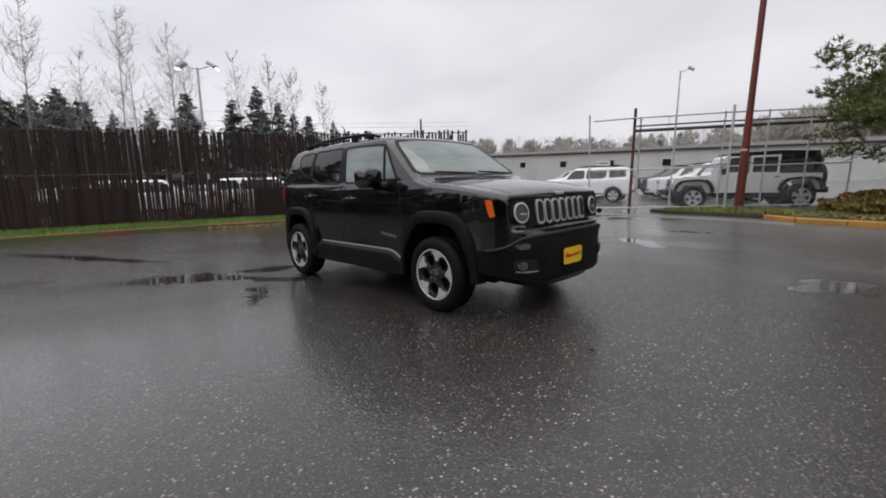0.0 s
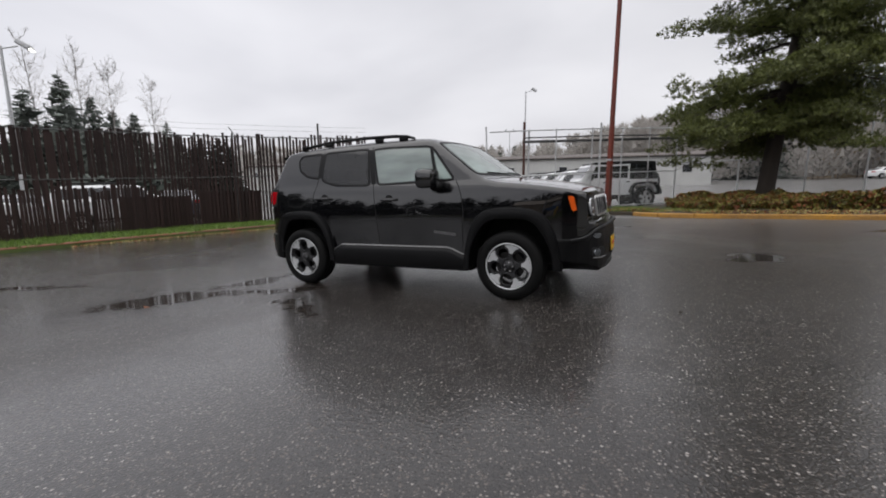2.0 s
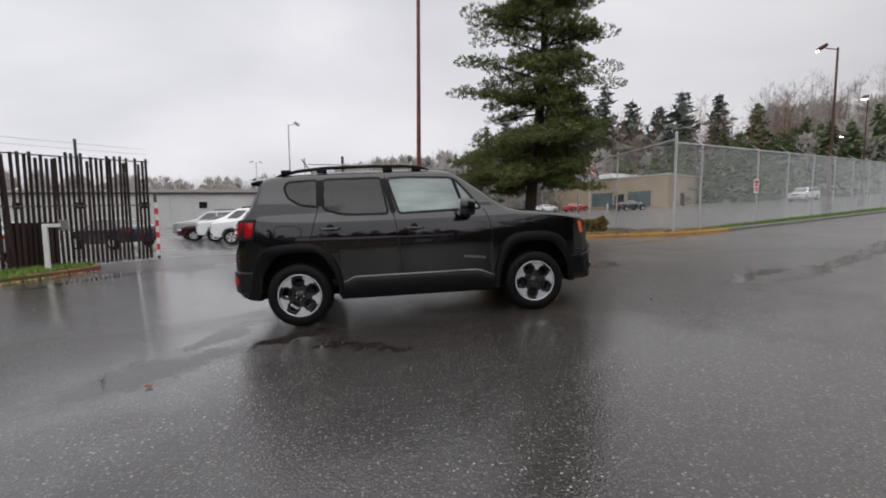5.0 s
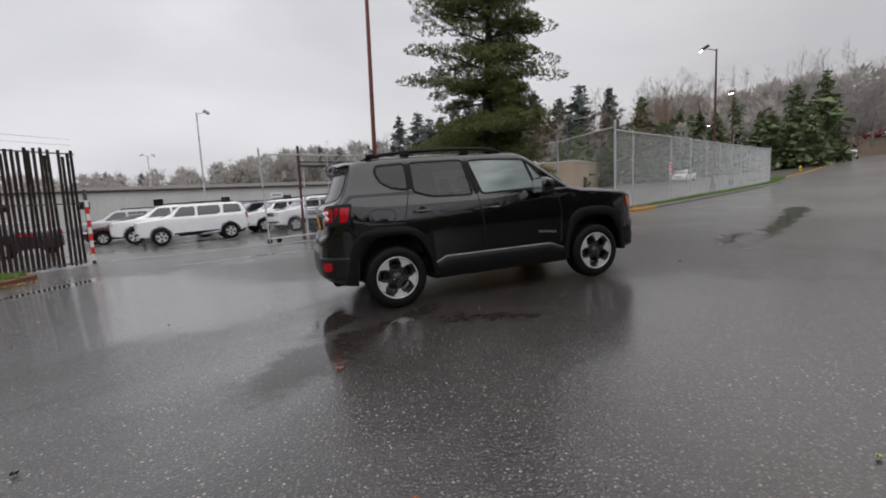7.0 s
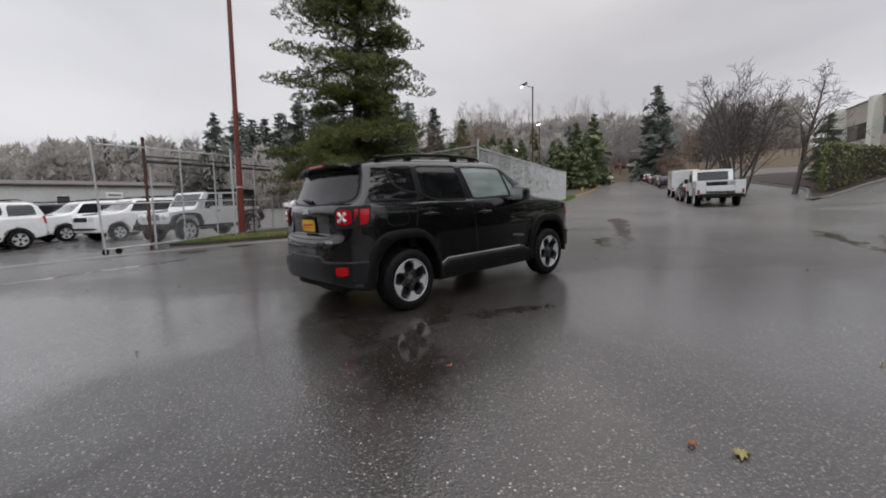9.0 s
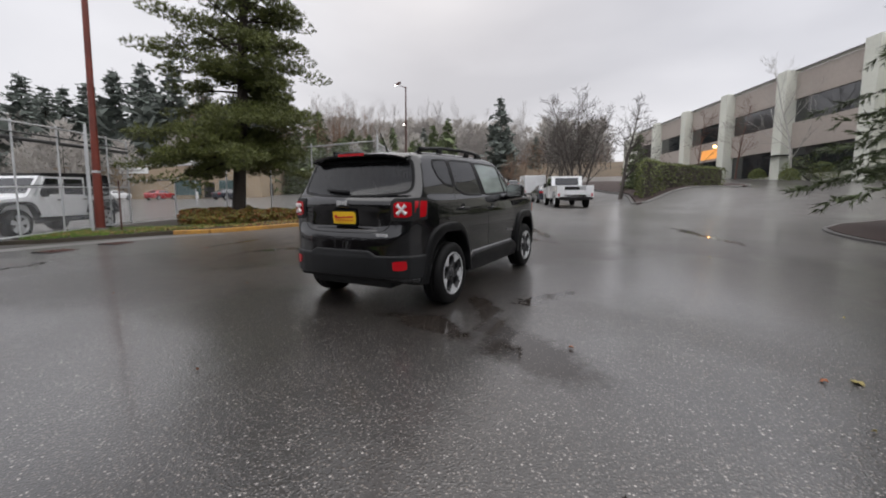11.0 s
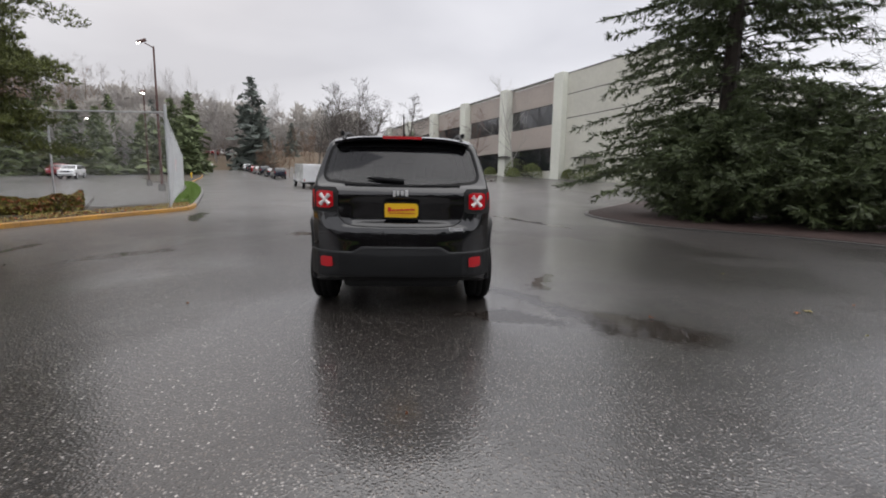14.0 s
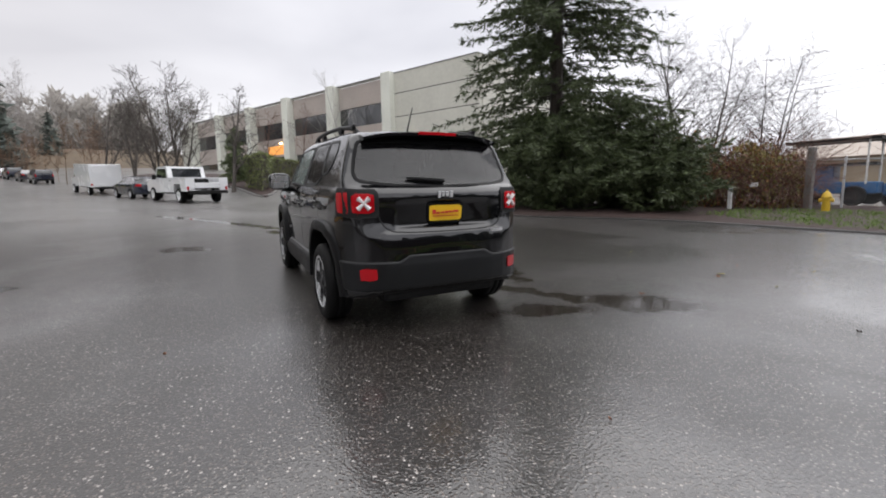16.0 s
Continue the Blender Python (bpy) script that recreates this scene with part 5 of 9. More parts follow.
def end_panel(poly, front, thick, name, material, parent, label="", step=0.04, sink=0.02):
    """A raised panel that follows the front or the rear end."""
    poly = resample(poly, step, closed=True)
    v, f = fill(poly, step)
    b = Build()
    b.v = [tuple(p) for p in wrap_end(v, front, thick)] + [tuple(p) for p in wrap_end(poly, front, -sink)]
    n = len(poly)
    b.f = f + [(i, (i + 1) % n, len(v) + (i + 1) % n, len(v) + i) for i in range(n)]
    b.m = [0] * len(b.f)
    return part(name, b, material, parent, label, smooth=True)


for side in (-1, 1):
    cy = side * 0.665
    tl = end_panel(rounded(cy + side * 0.010, 1.043, 0.122, 0.108, 0.028), False, 0.012, "tail_lamp", GAP, CAR, "square red tail lamp with a pale X moulding")
    end_panel(rounded(cy + side * 0.004, 1.043, 0.078, 0.074, 0.018), False, 0.026, "lens", LENS_RED, tl, "glossy red lens")
    b = Build()
    for sgn in (-1, 1):
        q0 = (cy - 0.040, 1.043 - sgn * 0.042)
        q1 = (cy + 0.040, 1.043 + sgn * 0.042)
        line = resample([q0, (cy, 1.043), q1], 0.02)
        p3 = wrap_end(line, False, 0.030)
        wd = [0.010 + 0.010 * abs(2 * k / (len(line) - 1) - 1) for k in range(len(line))]
        b.tube(p3, wd, 8)
    part("lamp_cross", b, LENS_X, tl, "pale frosted X")
    # the lamp wraps onto the flank
    v, f = fill(resample([(-1.685, 1.155), (-1.865, 1.155), (-1.87, 0.935), (-1.72, 0.945)], 0.03, closed=True), 0.03)
    b = Build()
    b.v, b.f = [tuple(p) for p in wrap_side(v, side, 0.004)], f
    b.m = [0] * len(f)
    part("lamp_housing", b, GAP, tl, smooth=True)
    v, f = fill(resample([(-1.71, 1.122), (-1.86, 1.125), (-1.865, 0.963), (-1.745, 0.972)], 0.03, closed=True), 0.03)
    b = Build()
    b.v, b.f = [tuple(p) for p in wrap_side(v, side, 0.010)], f
    b.m = [0] * len(f)
    part("wrap_lens", b, LENS_RED, tl, smooth=True)
    end_panel(rounded(side * 0.655, 0.505, 0.058, 0.046, 0.012), False, 0.026, "rear_reflector", LENS_RED, RB, "red rear reflector")

pl = end_panel(rounded(0.0, 0.956, 0.158, 0.080, 0.012), False, 0.016, "number_plate", PLASTIC, CAR_PARTS["tailgate"], "yellow dealer plate in a black frame")
end_panel(rounded(0.0, 0.956, 0.146, 0.062, 0.006), False, 0.022, "plate_face", PLATE_YELLOW, pl, "yellow card with red script bars")
b = Build()
for k, (ly, lz, lw, lh) in enumerate(((0.105, 0.965, 0.03, 0.05), (0.07, 0.957, 0.03, 0.025), (0.032, 0.959, 0.03, 0.022), (-0.004, 0.961, 0.03, 0.024), (-0.045, 0.963, 0.04, 0.022), (-0.092, 0.966, 0.045, 0.024))):
    xb = float(end_x([ly], [lz], False, 0.026)[0])
    b.box((xb, ly, lz), (0.004, lw, lh * 0.7))
b.box((float(end_x([0.0], [0.935], False, 0.026)[0]), 0.0, 0.932), (0.004, 0.23, 0.006))
part("plate_print", b, PLATE_RED, pl, "red bars of unreadable script")
b = Build()
for k, (ey, ew) in enumerate(((0.062, 0.022), (0.030, 0.026), (-0.006, 0.026), (-0.044, 0.028))):
    b.box((float(end_x([ey], [1.105], False, 0.006)[0]), ey, 1.105 - (0.004 if k == 0 else 0)), (0.012, ew, 0.052 if k in (0, 3) else 0.040), bevel=0.004)
part("tailgate_emblem", b, BADGE, CAR_PARTS["tailgate"], "silver emblem of four raised blocks")
b = Build()
for k in range(7):
    ey = -0.425 - 0.018 * k
    b.box((float(end_x([ey], [0.795], False, 0.004)[0]), ey, 0.797), (0.010, 0.014, 0.026))
part("model_badge", b, BADGE, CAR_PARTS["tailgate"], "small silver badge")
gl = wrap_end(resample(chaikin([(0.60, 1.12), (0.555, 0.92), (0.50, 0.84), (0.40, 0.815), (0.0, 0.81), (-0.40, 0.815), (-0.50, 0.84), (-0.555, 0.92), (-0.60, 1.12)], 2, closed=False), 0.03), False, 0.0)
part("tailgate_gap", ribbon(gl, field_normals(gl), 0.010, 0.0012, closed=False), GAP, CAR)
# spoiler with the high brake lamp
b = Build()
for k, ly in enumerate(np.linspace(-0.60, 0.60, 25)):
    e = (ly / 0.6) ** 2
    back = -1.845 + 0.075 * e
    zt = 1.612 - 0.045 * e ** 2
    b.v += [(-1.55, ly, zt + 0.008), (-1.70, ly * 1.0, zt), (back, ly, zt - 0.022), (back, ly, zt - 0.045), (back + 0.10, ly, zt - 0.060), (-1.62, ly, zt - 0.07)]
    if k:
        o = 6 * k
        b.f += [(o - 6 + j, o - 6 + (j + 1) % 6, o + (j + 1) % 6, o + j) for j in range(6)]
b.f += [tuple(range(6)), tuple(range(144, 150))]
b.m = [0] * len(b.f)
sp = part("roof_spoiler", b, PAINT_BLACK, CAR, "black roof spoiler over the rear window", smooth=True)
b = Build()
for k, ly in enumerate(np.linspace(-0.17, 0.17, 9)):
    e = (ly / 0.6) ** 2
    b.v += [(-1.775 + 0.07 * e, ly, 1.604), (-1.850 + 0.075 * e, ly, 1.598), (-1.851 + 0.075 * e, ly, 1.574)]
    if k:
        o = 3 * k
        b.f += [(o - 3, o - 2, o + 1, o), (o - 2, o - 1, o + 2, o + 1)]
b.m = [0] * len(b.f)
part("brake_lamp", b, LENS_RED, sp, "red high brake lamp")
wx = wrap_end([(0.30, 1.232), (0.20, 1.224), (0.05, 1.212), (-0.02, 1.208)], False, 0.022)
part("rear_wiper", Build().tube(wx, [0.008, 0.016, 0.018, 0.014], 8), PLASTIC, CAR_PARTS["tailgate"], smooth=True)
part("aerial", Build().tube([(-1.18, 0.0, 1.64), (-1.20, 0.0, 1.67), (-1.33, 0.0, 1.86)], [0.02, 0.008, 0.004], 8), PLASTIC, CAR, "short black whip aerial")
part("exhaust_box", Build().box((-1.78, 0.0, 0.32), (0.30, 1.05, 0.14), bevel=0.05), GAP, CAR)

# ---- front end
FACE = end_panel(rounded(0.0, 0.872, 0.70, 0.112, 0.07), True, 0.006, "grille_surround", PLASTIC, CAR, "black grille surround", step=0.06)
for k in range(7):
    gy = (k - 3) * 0.112
    slot = end_panel(rounded(gy, 0.872, 0.046, 0.102, 0.030), True, 0.024, "grille_slot", BADGE, FACE, "chrome-edged upright slot")
    end_panel(rounded(gy, 0.875, 0.034, 0.088, 0.024), True, 0.028, "slot_opening", GAP, slot)
for side in (-1, 1):
    cy = side * 0.575
    ring = [(cy + 0.098 * math.cos(a), 0.878 + 0.098 * math.sin(a)) for a in np.linspace(0, 2 * math.pi, 28, endpoint=False)]
    hl = end_panel(ring, True, 0.020, "headlamp", GAP, CAR, "round headlamp in a black ring")
    ring = [(cy + 0.085 * math.cos(a), 0.878 + 0.085 * math.sin(a)) for a in np.linspace(0, 2 * math.pi, 28, endpoint=False)]
    end_panel(ring, True, 0.030, "lens", LENS_CLEAR, hl, "clear glossy lens")
    ring = [(cy + 0.070 * math.cos(a), 0.878 + 0.070 * math.sin(a)) for a in np.linspace(0, 2 * math.pi, 28, endpoint=False)]
    end_panel(ring, True, 0.034, "reflector_bowl", HEADLAMP_BOWL, hl, step=0.02)
    end_panel(rounded(cy - side * 0.012, 0.868, 0.046, 0.008, 0.006), True, 0.040, "bulb_bar", CHROME, hl, step=0.02)
    fg = end_panel(rounded(side * 0.60, 0.46, 0.10, 0.048, 0.03), True, 0.024, "fog_lamp", GAP, FB, "round fog lamp in a dark pocket")
    ring = [(side * 0.64 + 0.036 * math.cos(a), 0.462 + 0.036 * math.sin(a)) for a in np.linspace(0, 2 * math.pi, 16, endpoint=False)]
    end_panel(ring, True, 0.034, "lens", HEADLAMP_BOWL, fg, step=0.02)
    fl = wrap_end(resample([(side * 0.69, 0.418), (side * 0.60, 0.408), (side * 0.50, 0.408)], 0.03), True, 0.022)
    part("fog_trim", ribbon(fl, field_normals(fl), 0.014, 0.008, closed=False), ACCENT, fg, "grey trim line")
    tr = end_panel(rounded(side * 0.62, 0.615, 0.06, 0.022, 0.015), True, 0.018, "turn_signal", HEADLAMP_BOWL, CAR, "small clear turn signal")
    led = wrap_end(resample(chaikin([(side * 0.825, 0.585), (side * 0.74, 0.605), (side * 0.665, 0.665), (side * 0.55, 0.690), (side * 0.30, 0.695), (0.0, 0.695)], 2, closed=False), 0.03), True, 0.010)
    part("bumper_ledge", ribbon(led, field_normals(led), 0.030, 0.016, closed=False), BUMPER_GREY, FB, "dark grey ledge across the bumper", smooth=True)
fp = end_panel(rounded(0.0, 0.475, 0.158, 0.080, 0.008), True, 0.020, "number_plate", PLASTIC, FB, "yellow dealer plate on the front bumper")
end_panel(rounded(0.0, 0.478, 0.150, 0.070, 0.006), True, 0.026, "plate_face", PLATE_YELLOW, fp, "yellow card with red script bars")
b = Build()
for ly, lz, lw, lh in ((-0.105, 0.486, 0.03, 0.05), (-0.07, 0.478, 0.03, 0.025), (-0.032, 0.480, 0.03, 0.022), (0.004, 0.482, 0.03, 0.024), (0.045, 0.484, 0.04, 0.022), (0.092, 0.487, 0.045, 0.024)):
    b.box((float(end_x([ly], [lz], True, 0.030)[0]), ly, lz), (0.004, lw, lh * 0.7))
part("plate_print", b, PLATE_RED, fp, "red bars of unreadable script")
b = Build()
for k, (ey, ew) in enumerate(((-0.05, 0.02), (-0.02, 0.025), (0.014, 0.025), (0.05, 0.026))):
    b.box((float(end_x([ey], [1.012], True, 0.004)[0]), ey, 1.014), (0.010, ew, 0.026), bevel=0.004)
part("bonnet_emblem", b, BADGE, CAR_PARTS["bonnet"], "silver emblem of four raised blocks")
for side in (-1, 1):
    gy = side * 0.665
    line = [(1.10, gy), (1.5, gy * 0.99), (1.80, gy * 0.97), (1.93, gy * 0.93)]
    b3 = []
    for px, py in resample(line, 0.05):
        zz = 1.30
        lo, hi = 0.8, 1.5
        for _ in range(20):
            mid = (lo + hi) / 2
            if float(suv_field(np.array([px]), np.array([py]), np.array([mid]))[0]) > 0:
                hi = mid
            else:
                lo = mid
        b3.append((px, py, lo))
    part("bonnet_gap", ribbon(b3, field_normals(b3), 0.009, 0.0012, closed=False), GAP, CAR)
for wy0, wy1 in ((0.55, 0.05), (-0.02, -0.52)):
    wz = wrap_end([(wy0, 1.225), ((wy0 + wy1) / 2, 1.232), (wy1, 1.24)], True, 0.008)
    part("front_wiper", Build().tube(wz, 0.0065, 6), PLASTIC, CAR)

# ---- cabin
b = Build().box((0.0, 0.0, 0.42), (2.9, 1.3, 0.10), bevel=0.03)
part("cabin_floor", b, CABIN, CAR)
b = Build().box((0.86, 0.0, 0.98), (0.42, 1.42, 0.30), bevel=0.08)
part("dashboard", b, CABIN, CAR)
b = Build()
for k in range(28):
    a, c = 2 * math.pi * k / 28, 2 * math.pi * (k + 1) / 28
    b.tube([(0.56 + 0.07 * math.sin(q), 0.36 + 0.18 * math.cos(q), 1.06 + 0.165 * math.sin(q)) for q in (a, c)], 0.015, 6)
b.tube([(0.60, 0.36, 1.05), (0.80, 0.36, 0.98)], 0.035, 8)
part("steering_wheel", b, CABIN, CAR)
for sx, ys in ((0.05, (-0.36, 0.36)), (-0.85, (-0.42, 0.0, 0.42))):
    for sy in ys:
        wd = 0.50 if sx > 0 else 0.40
        st = new("seat")
        st.parent = CAR
        part("cushion", Build().box((sx + 0.12, sy, 0.62), (0.52, wd, 0.18), bevel=0.06), FABRIC, st)
        bk = Build()
        bk.box((0, 0, 0), (0.14, wd, 0.60), bevel=0.06, m=pose(sx - 0.20, sy, 0.93, 0, -14, 0))
        part("backrest", bk, FABRIC, st)
        bk = Build()
        bk.box((0, 0, 0), (0.10, 0.26, 0.17), bevel=0.045, m=pose(sx - 0.285, sy, 1.31, 0, -10, 0))
        part("headrest", bk, FABRIC, st)
part("cabin_mirror", Build().box((0.52, 0.0, 1.47), (0.03, 0.24, 0.065), bevel=0.01), CABIN, CAR)


# ---------------------------------------------------------------- fences, gate and poles
def along(line, s):
    """Point and direction at a length along a line."""
    for a, b in zip(line, line[1:]):
        a2, b2 = Vector(a), Vector(b)
        d = (b2 - a2).length
        if s <= d or b is line[-1]:
            u = (b2 - a2).normalized()
            return a2 + u * s, u
        s -= d


def length_of(line):
    return sum((Vector(b) - Vector(a)).length for a, b in zip(line, line[1:]))


def wire_mesh(line, low, high, pitch=0.075, r=0.0019):
    """Woven wire between two heights over the ground, along a line: slanting wires both ways."""
    b = Build()
    total, h = length_of(line), high - low
    n = int(total / pitch)
    for sgn in (1, -1):
        for k in range(-int(h / pitch) - 1, n + int(h / pitch) + 1):
            s0 = k * pitch
            s1 = s0 + sgn * h * 0.9
            t0, t1 = 0.0, 1.0
            if s1 != s0:
                ta, tb = (0 - s0) / (s1 - s0), (total - s0) / (s1 - s0)
                t0, t1 = max(0.0, min(ta, tb)), min(1.0, max(ta, tb))
            if t1 - t0 < 0.02:
                continue
            ends = []
            for t in (t0, t1):
                p, _ = along(line, min(max(s0 + (s1 - s0) * t, 0), total))
                ends.append((p.x, p.y, G(p.x, p.y) + low + h * t))
            b.tube(ends, r, 3, caps=False)
    return b


def post(x, y, high, r, material, parent, name="post", cap=True, lean=(0, 0), label=""):
    z = G(x, y)
    b = Build().tube([(x, y, z - 0.1), (x + lean[0], y + lean[1], z + high)], r, 10)
    if cap:
        b.tube([(x + lean[0], y + lean[1], z + high), (x + lean[0], y + lean[1], z + high + 0.03)], [r * 1.25, r * 0.5], 10)
    return part(name, b, material, parent, label, smooth=True)


def rail(a, c, material, parent, r=0.021, name="rail", n=8):
    return part(name, Build().tube([a, c], r, n), material, parent, smooth=True)


# slatted fence
fence_w = thing("slatted_fence", "tall chain-link fence filled with dark brown slats, some crooked or missing", "fence")
W_LEN, W_HIGH = length_of(FENCE_WEST), 3.12
s = 0.0
k = 0
while s <= W_LEN + 0.01:
    p, u = along(FENCE_WEST, min(s, W_LEN))
    n = Vector((-u.y, u.x))
    last = s + 2.9 > W_LEN
    q = p + n * 0.045
    post(q.x, q.y, W_HIGH + (0.45 if last else 0.05), 0.036 if last else 0.03, GALV_DARK, fence_w)
    if not last:
        z = G(q.x, q.y) + W_HIGH
        part("barb_arm", Build().box((0, 0, 0), (0.03, 0.012, 0.34), m=Matrix.Translation((q.x - 0.06, q.y + 0.05, z + 0.14)) @ Euler((radians(28), radians(-20), 0)).to_matrix().to_4x4()), GALV_DARK, fence_w)
    s += 2.9
for a, c in zip(FENCE_WEST, FENCE_WEST[1:]):
    for h in (W_HIGH - 0.05, 1.72, 0.10):
        rail((a[0] + 0.0, a[1], G(*a) + h), (c[0], c[1], G(*c) + h), GALV_DARK, fence_w, r=0.018)
for wire_h in (W_HIGH + 0.20, W_HIGH + 0.36):
    part("barbed_wire", Build().tube([(a[0] - 0.1, a[1] + 0.1, G(*a) + wire_h) for a in FENCE_WEST], 0.004, 4), GALV_DARK, fence_w)
def slat_piece(low, high):
    return Build().box((0, 0, (low + high) / 2), (0.074, 0.012, high - low)).mesh("slat", SLAT)


slat_rnd = random.Random(21)
slat_whole = [slat_piece(0.0, 3.06), slat_piece(0.0, 2.97), slat_piece(0.0, 3.12)]
slat_upper = [slat_piece(q, 3.06) for q in (1.62, 1.70, 1.78)]
slat_lower = [slat_piece(0.0, q) for q in (1.32, 1.42, 1.50)]
s = 0.03
while s < W_LEN - 0.03:
    p, u = along(FENCE_WEST, s)
    lean = slat_rnd.gauss(0, 0.35) + (slat_rnd.uniform(-2.5, 2.5) if slat_rnd.random() < 0.05 else 0)
    broken = 7.4 < s < 12.6 and slat_rnd.random() < 0.55 + 0.4 * math.sin(s * 3.1)
    for kinds in ((slat_upper, slat_lower) if broken else (slat_whole,)):
        ob = part("slat", slat_rnd.choice(kinds), None, fence_w)
        ob.matrix_basis = Matrix.Translation((p.x, p.y, G(p.x, p.y) + 0.04 + slat_rnd.uniform(-0.02, 0.04))) @ Euler((radians(slat_rnd.gauss(0, 0.3)), radians(lean), math.atan2(u.y, u.x))).to_matrix().to_4x4()
    s += (0.083 if s < 12.0 else 0.096 if s < 13.6 else 0.113) * (1 if slat_rnd.random() > 0.025 else 1.6)
# dark boards leaning low against the inside, seen between the slats
for s0, wd, hg in ((0.6, 4.4, 1.45), (5.8, 1.9, 1.3), (11.2, 1.9, 1.15), (13.4, 1.9, 1.25), (15.9, 1.0, 1.3)):
    p, u = along(FENCE_WEST, s0 + wd / 2)
    n = Vector((-u.y, u.x))
    q = p + n * 0.14
    part("board", Build().box((q.x, q.y, G(q.x, q.y) + hg / 2), (wd, 0.03, hg), math.atan2(u.y, u.x), bevel=0.008), SLAT, fence_w, "dark brown board behind the slats")
# striped reflective tape on the end post
p, u = along(FENCE_WEST, W_LEN)
ep = thing("striped_marker_post", "steel gate post wrapped in red and white reflective stripes", "post")
zq = G(p.x, p.y)
part("post_tube", Build().tube([(p.x + 0.10, p.y + 0.12, zq - 0.1), (p.x + 0.07, p.y + 0.14, zq + 2.1)], 0.045, 12), GALV_DARK, ep, smooth=True)
for k in range(9):
    part("stripe", Build().tube([(p.x + 0.099, p.y + 0.121, zq + 0.10 + 0.19 * k), (p.x + 0.097, p.y + 0.123, zq + 0.10 + 0.19 * (k + 1) - 0.002)], 0.0475, 12), TAPE_RED if k % 2 else FRAME_WHITE, ep, smooth=True)
# white bent post with a box, standing in the grass
wp = thing("keypad_post", "white painted bent post with a small entry keypad box", "post")
wx, wy = -8.75, 6.35
wz = G(wx, wy)
part("upright", Build().box((wx, wy, wz + 0.66), (0.10, 0.10, 1.16), 0.3, bevel=0.012), FRAME_WHITE, wp)
part("arm", Build().box((wx + 0.10, wy + 0.13, wz + 1.20), (0.10, 0.36, 0.09), -0.62, bevel=0.012), FRAME_WHITE, wp)
part("keypad_box", Build().box((wx + 0.22, wy + 0.30, wz + 1.21), (0.18, 0.16, 0.26), -0.62, bevel=0.015), CONCRETE, wp, "grey metal keypad box")

# rolling gate, standing half open
GATE = [(-3.05, 10.30), (-1.92, 10.75), (0.25, 12.05), (3.05, 14.30)]
gate = thing("rolling_gate", "galvanised chain-link rolling gate on small wheels", "gate")
GZ = lambda p, h: (p[0], p[1], G(*p) + h)
ga, gb, gc, gd = GATE
post(*ga, 3.15, 0.028, GALV, gate, name="lead_post", lean=(-0.12, -0.05))
for h in (2.97, 2.72, 1.38, 0.16):
    for a, c in ((ga, gb), (gb, gc), (gc, gd)):
        if h in (2.72,) and a is ga:
            continue
        rail(GZ(a, h), GZ(c, h), GALV if h != 2.72 else GALV_DARK, gate, r=0.024)
rail(GZ(gb, 2.58), GZ(gd, 2.60), GALV_DARK, gate, r=0.05, name="track_beam")
rail(GZ(gb, 1.38), GZ((2.2, 13.6), 1.50), GALV_DARK, gate, r=0.016, name="brace")
for q in ((-0.9, 11.36), (0.25, 12.05), (1.2, 12.82), (2.1, 13.54), (3.05, 14.30)):
    post(*q, 3.0, 0.024, GALV, gate, name="stile")
part("woven_wire", wire_mesh([ga, gb, gc, gd], 0.10, 1.36), WIRE, gate)
for q in ((-3.05, 10.30), (-2.75, 10.42)):
    b = Build()
    lathe([(0.0, -0.02), (0.07, -0.025), (0.085, -0.02), (0.085, 0.02), (0.07, 0.025), (0.0, 0.02)], 16, b=b)
    part("gate_wheel", b, RUBBER, gate, m=Matrix.Translation((q[0], q[1], G(*q) + 0.085)) @ Matrix.Rotation(0.4, 4, "Z"))
gp = thing("gate_post", "rusty brown steel gate post with a grey mate", "post")
post(-1.92, 10.80, 3.25, 0.045, RUST_POST, gp, name="rusty_post")
post(-1.78, 10.92, 3.0, 0.03, GALV, gp, name="grey_post")
gs = thing("gate_sign", "small white notice fixed to the gate post", "sign")
part("sign_face", Build().box((-2.72, 10.46, G(-2.7, 10.5) + 1.62), (0.42, 0.012, 0.16), 0.38, bevel=0.004), SIGN_WHITE, gs)
part("sign_bar", Build().box((-2.718, 10.452, G(-2.7, 10.5) + 1.62), (0.30, 0.012, 0.035), 0.38), GALV_DARK, gs, "dark bar of unreadable print")

# low mesh panel in front of the off-roader, and the lot fence behind the pine
lot_fence = thing("lot_fence", "galvanised chain-link fence round the lot behind the pine", "fence")
LOT = [(3.05, 14.30), (5.2, 15.2), (7.1, 14.6), (9.25, 11.6), (9.28, 7.98)]
HI = [1.6, 1.7, 3.1, 3.15, 3.2]
for (a, c), (ha, hc) in zip(zip(LOT, LOT[1:]), zip(HI, HI[1:])):
    rail(GZ(a, ha), GZ(c, hc), GALV, lot_fence, r=0.028)
    rail(GZ(a, 0.12), GZ(c, 0.12), GALV, lot_fence, r=0.010)
for q, h in ((LOT[1], 1.75), (LOT[2], 3.2), ((8.2, 13.05), 3.2), (LOT[3], 3.25)):
    post(*q, h, 0.03, GALV, lot_fence)
part("woven_wire", wire_mesh([LOT[2], LOT[3], LOT[4]], 0.08, 3.12, pitch=0.085), WIRE, lot_fence)
part("woven_wire", wire_mesh(LOT[:3], 0.08, 1.62, pitch=0.085), WIRE, lot_fence)

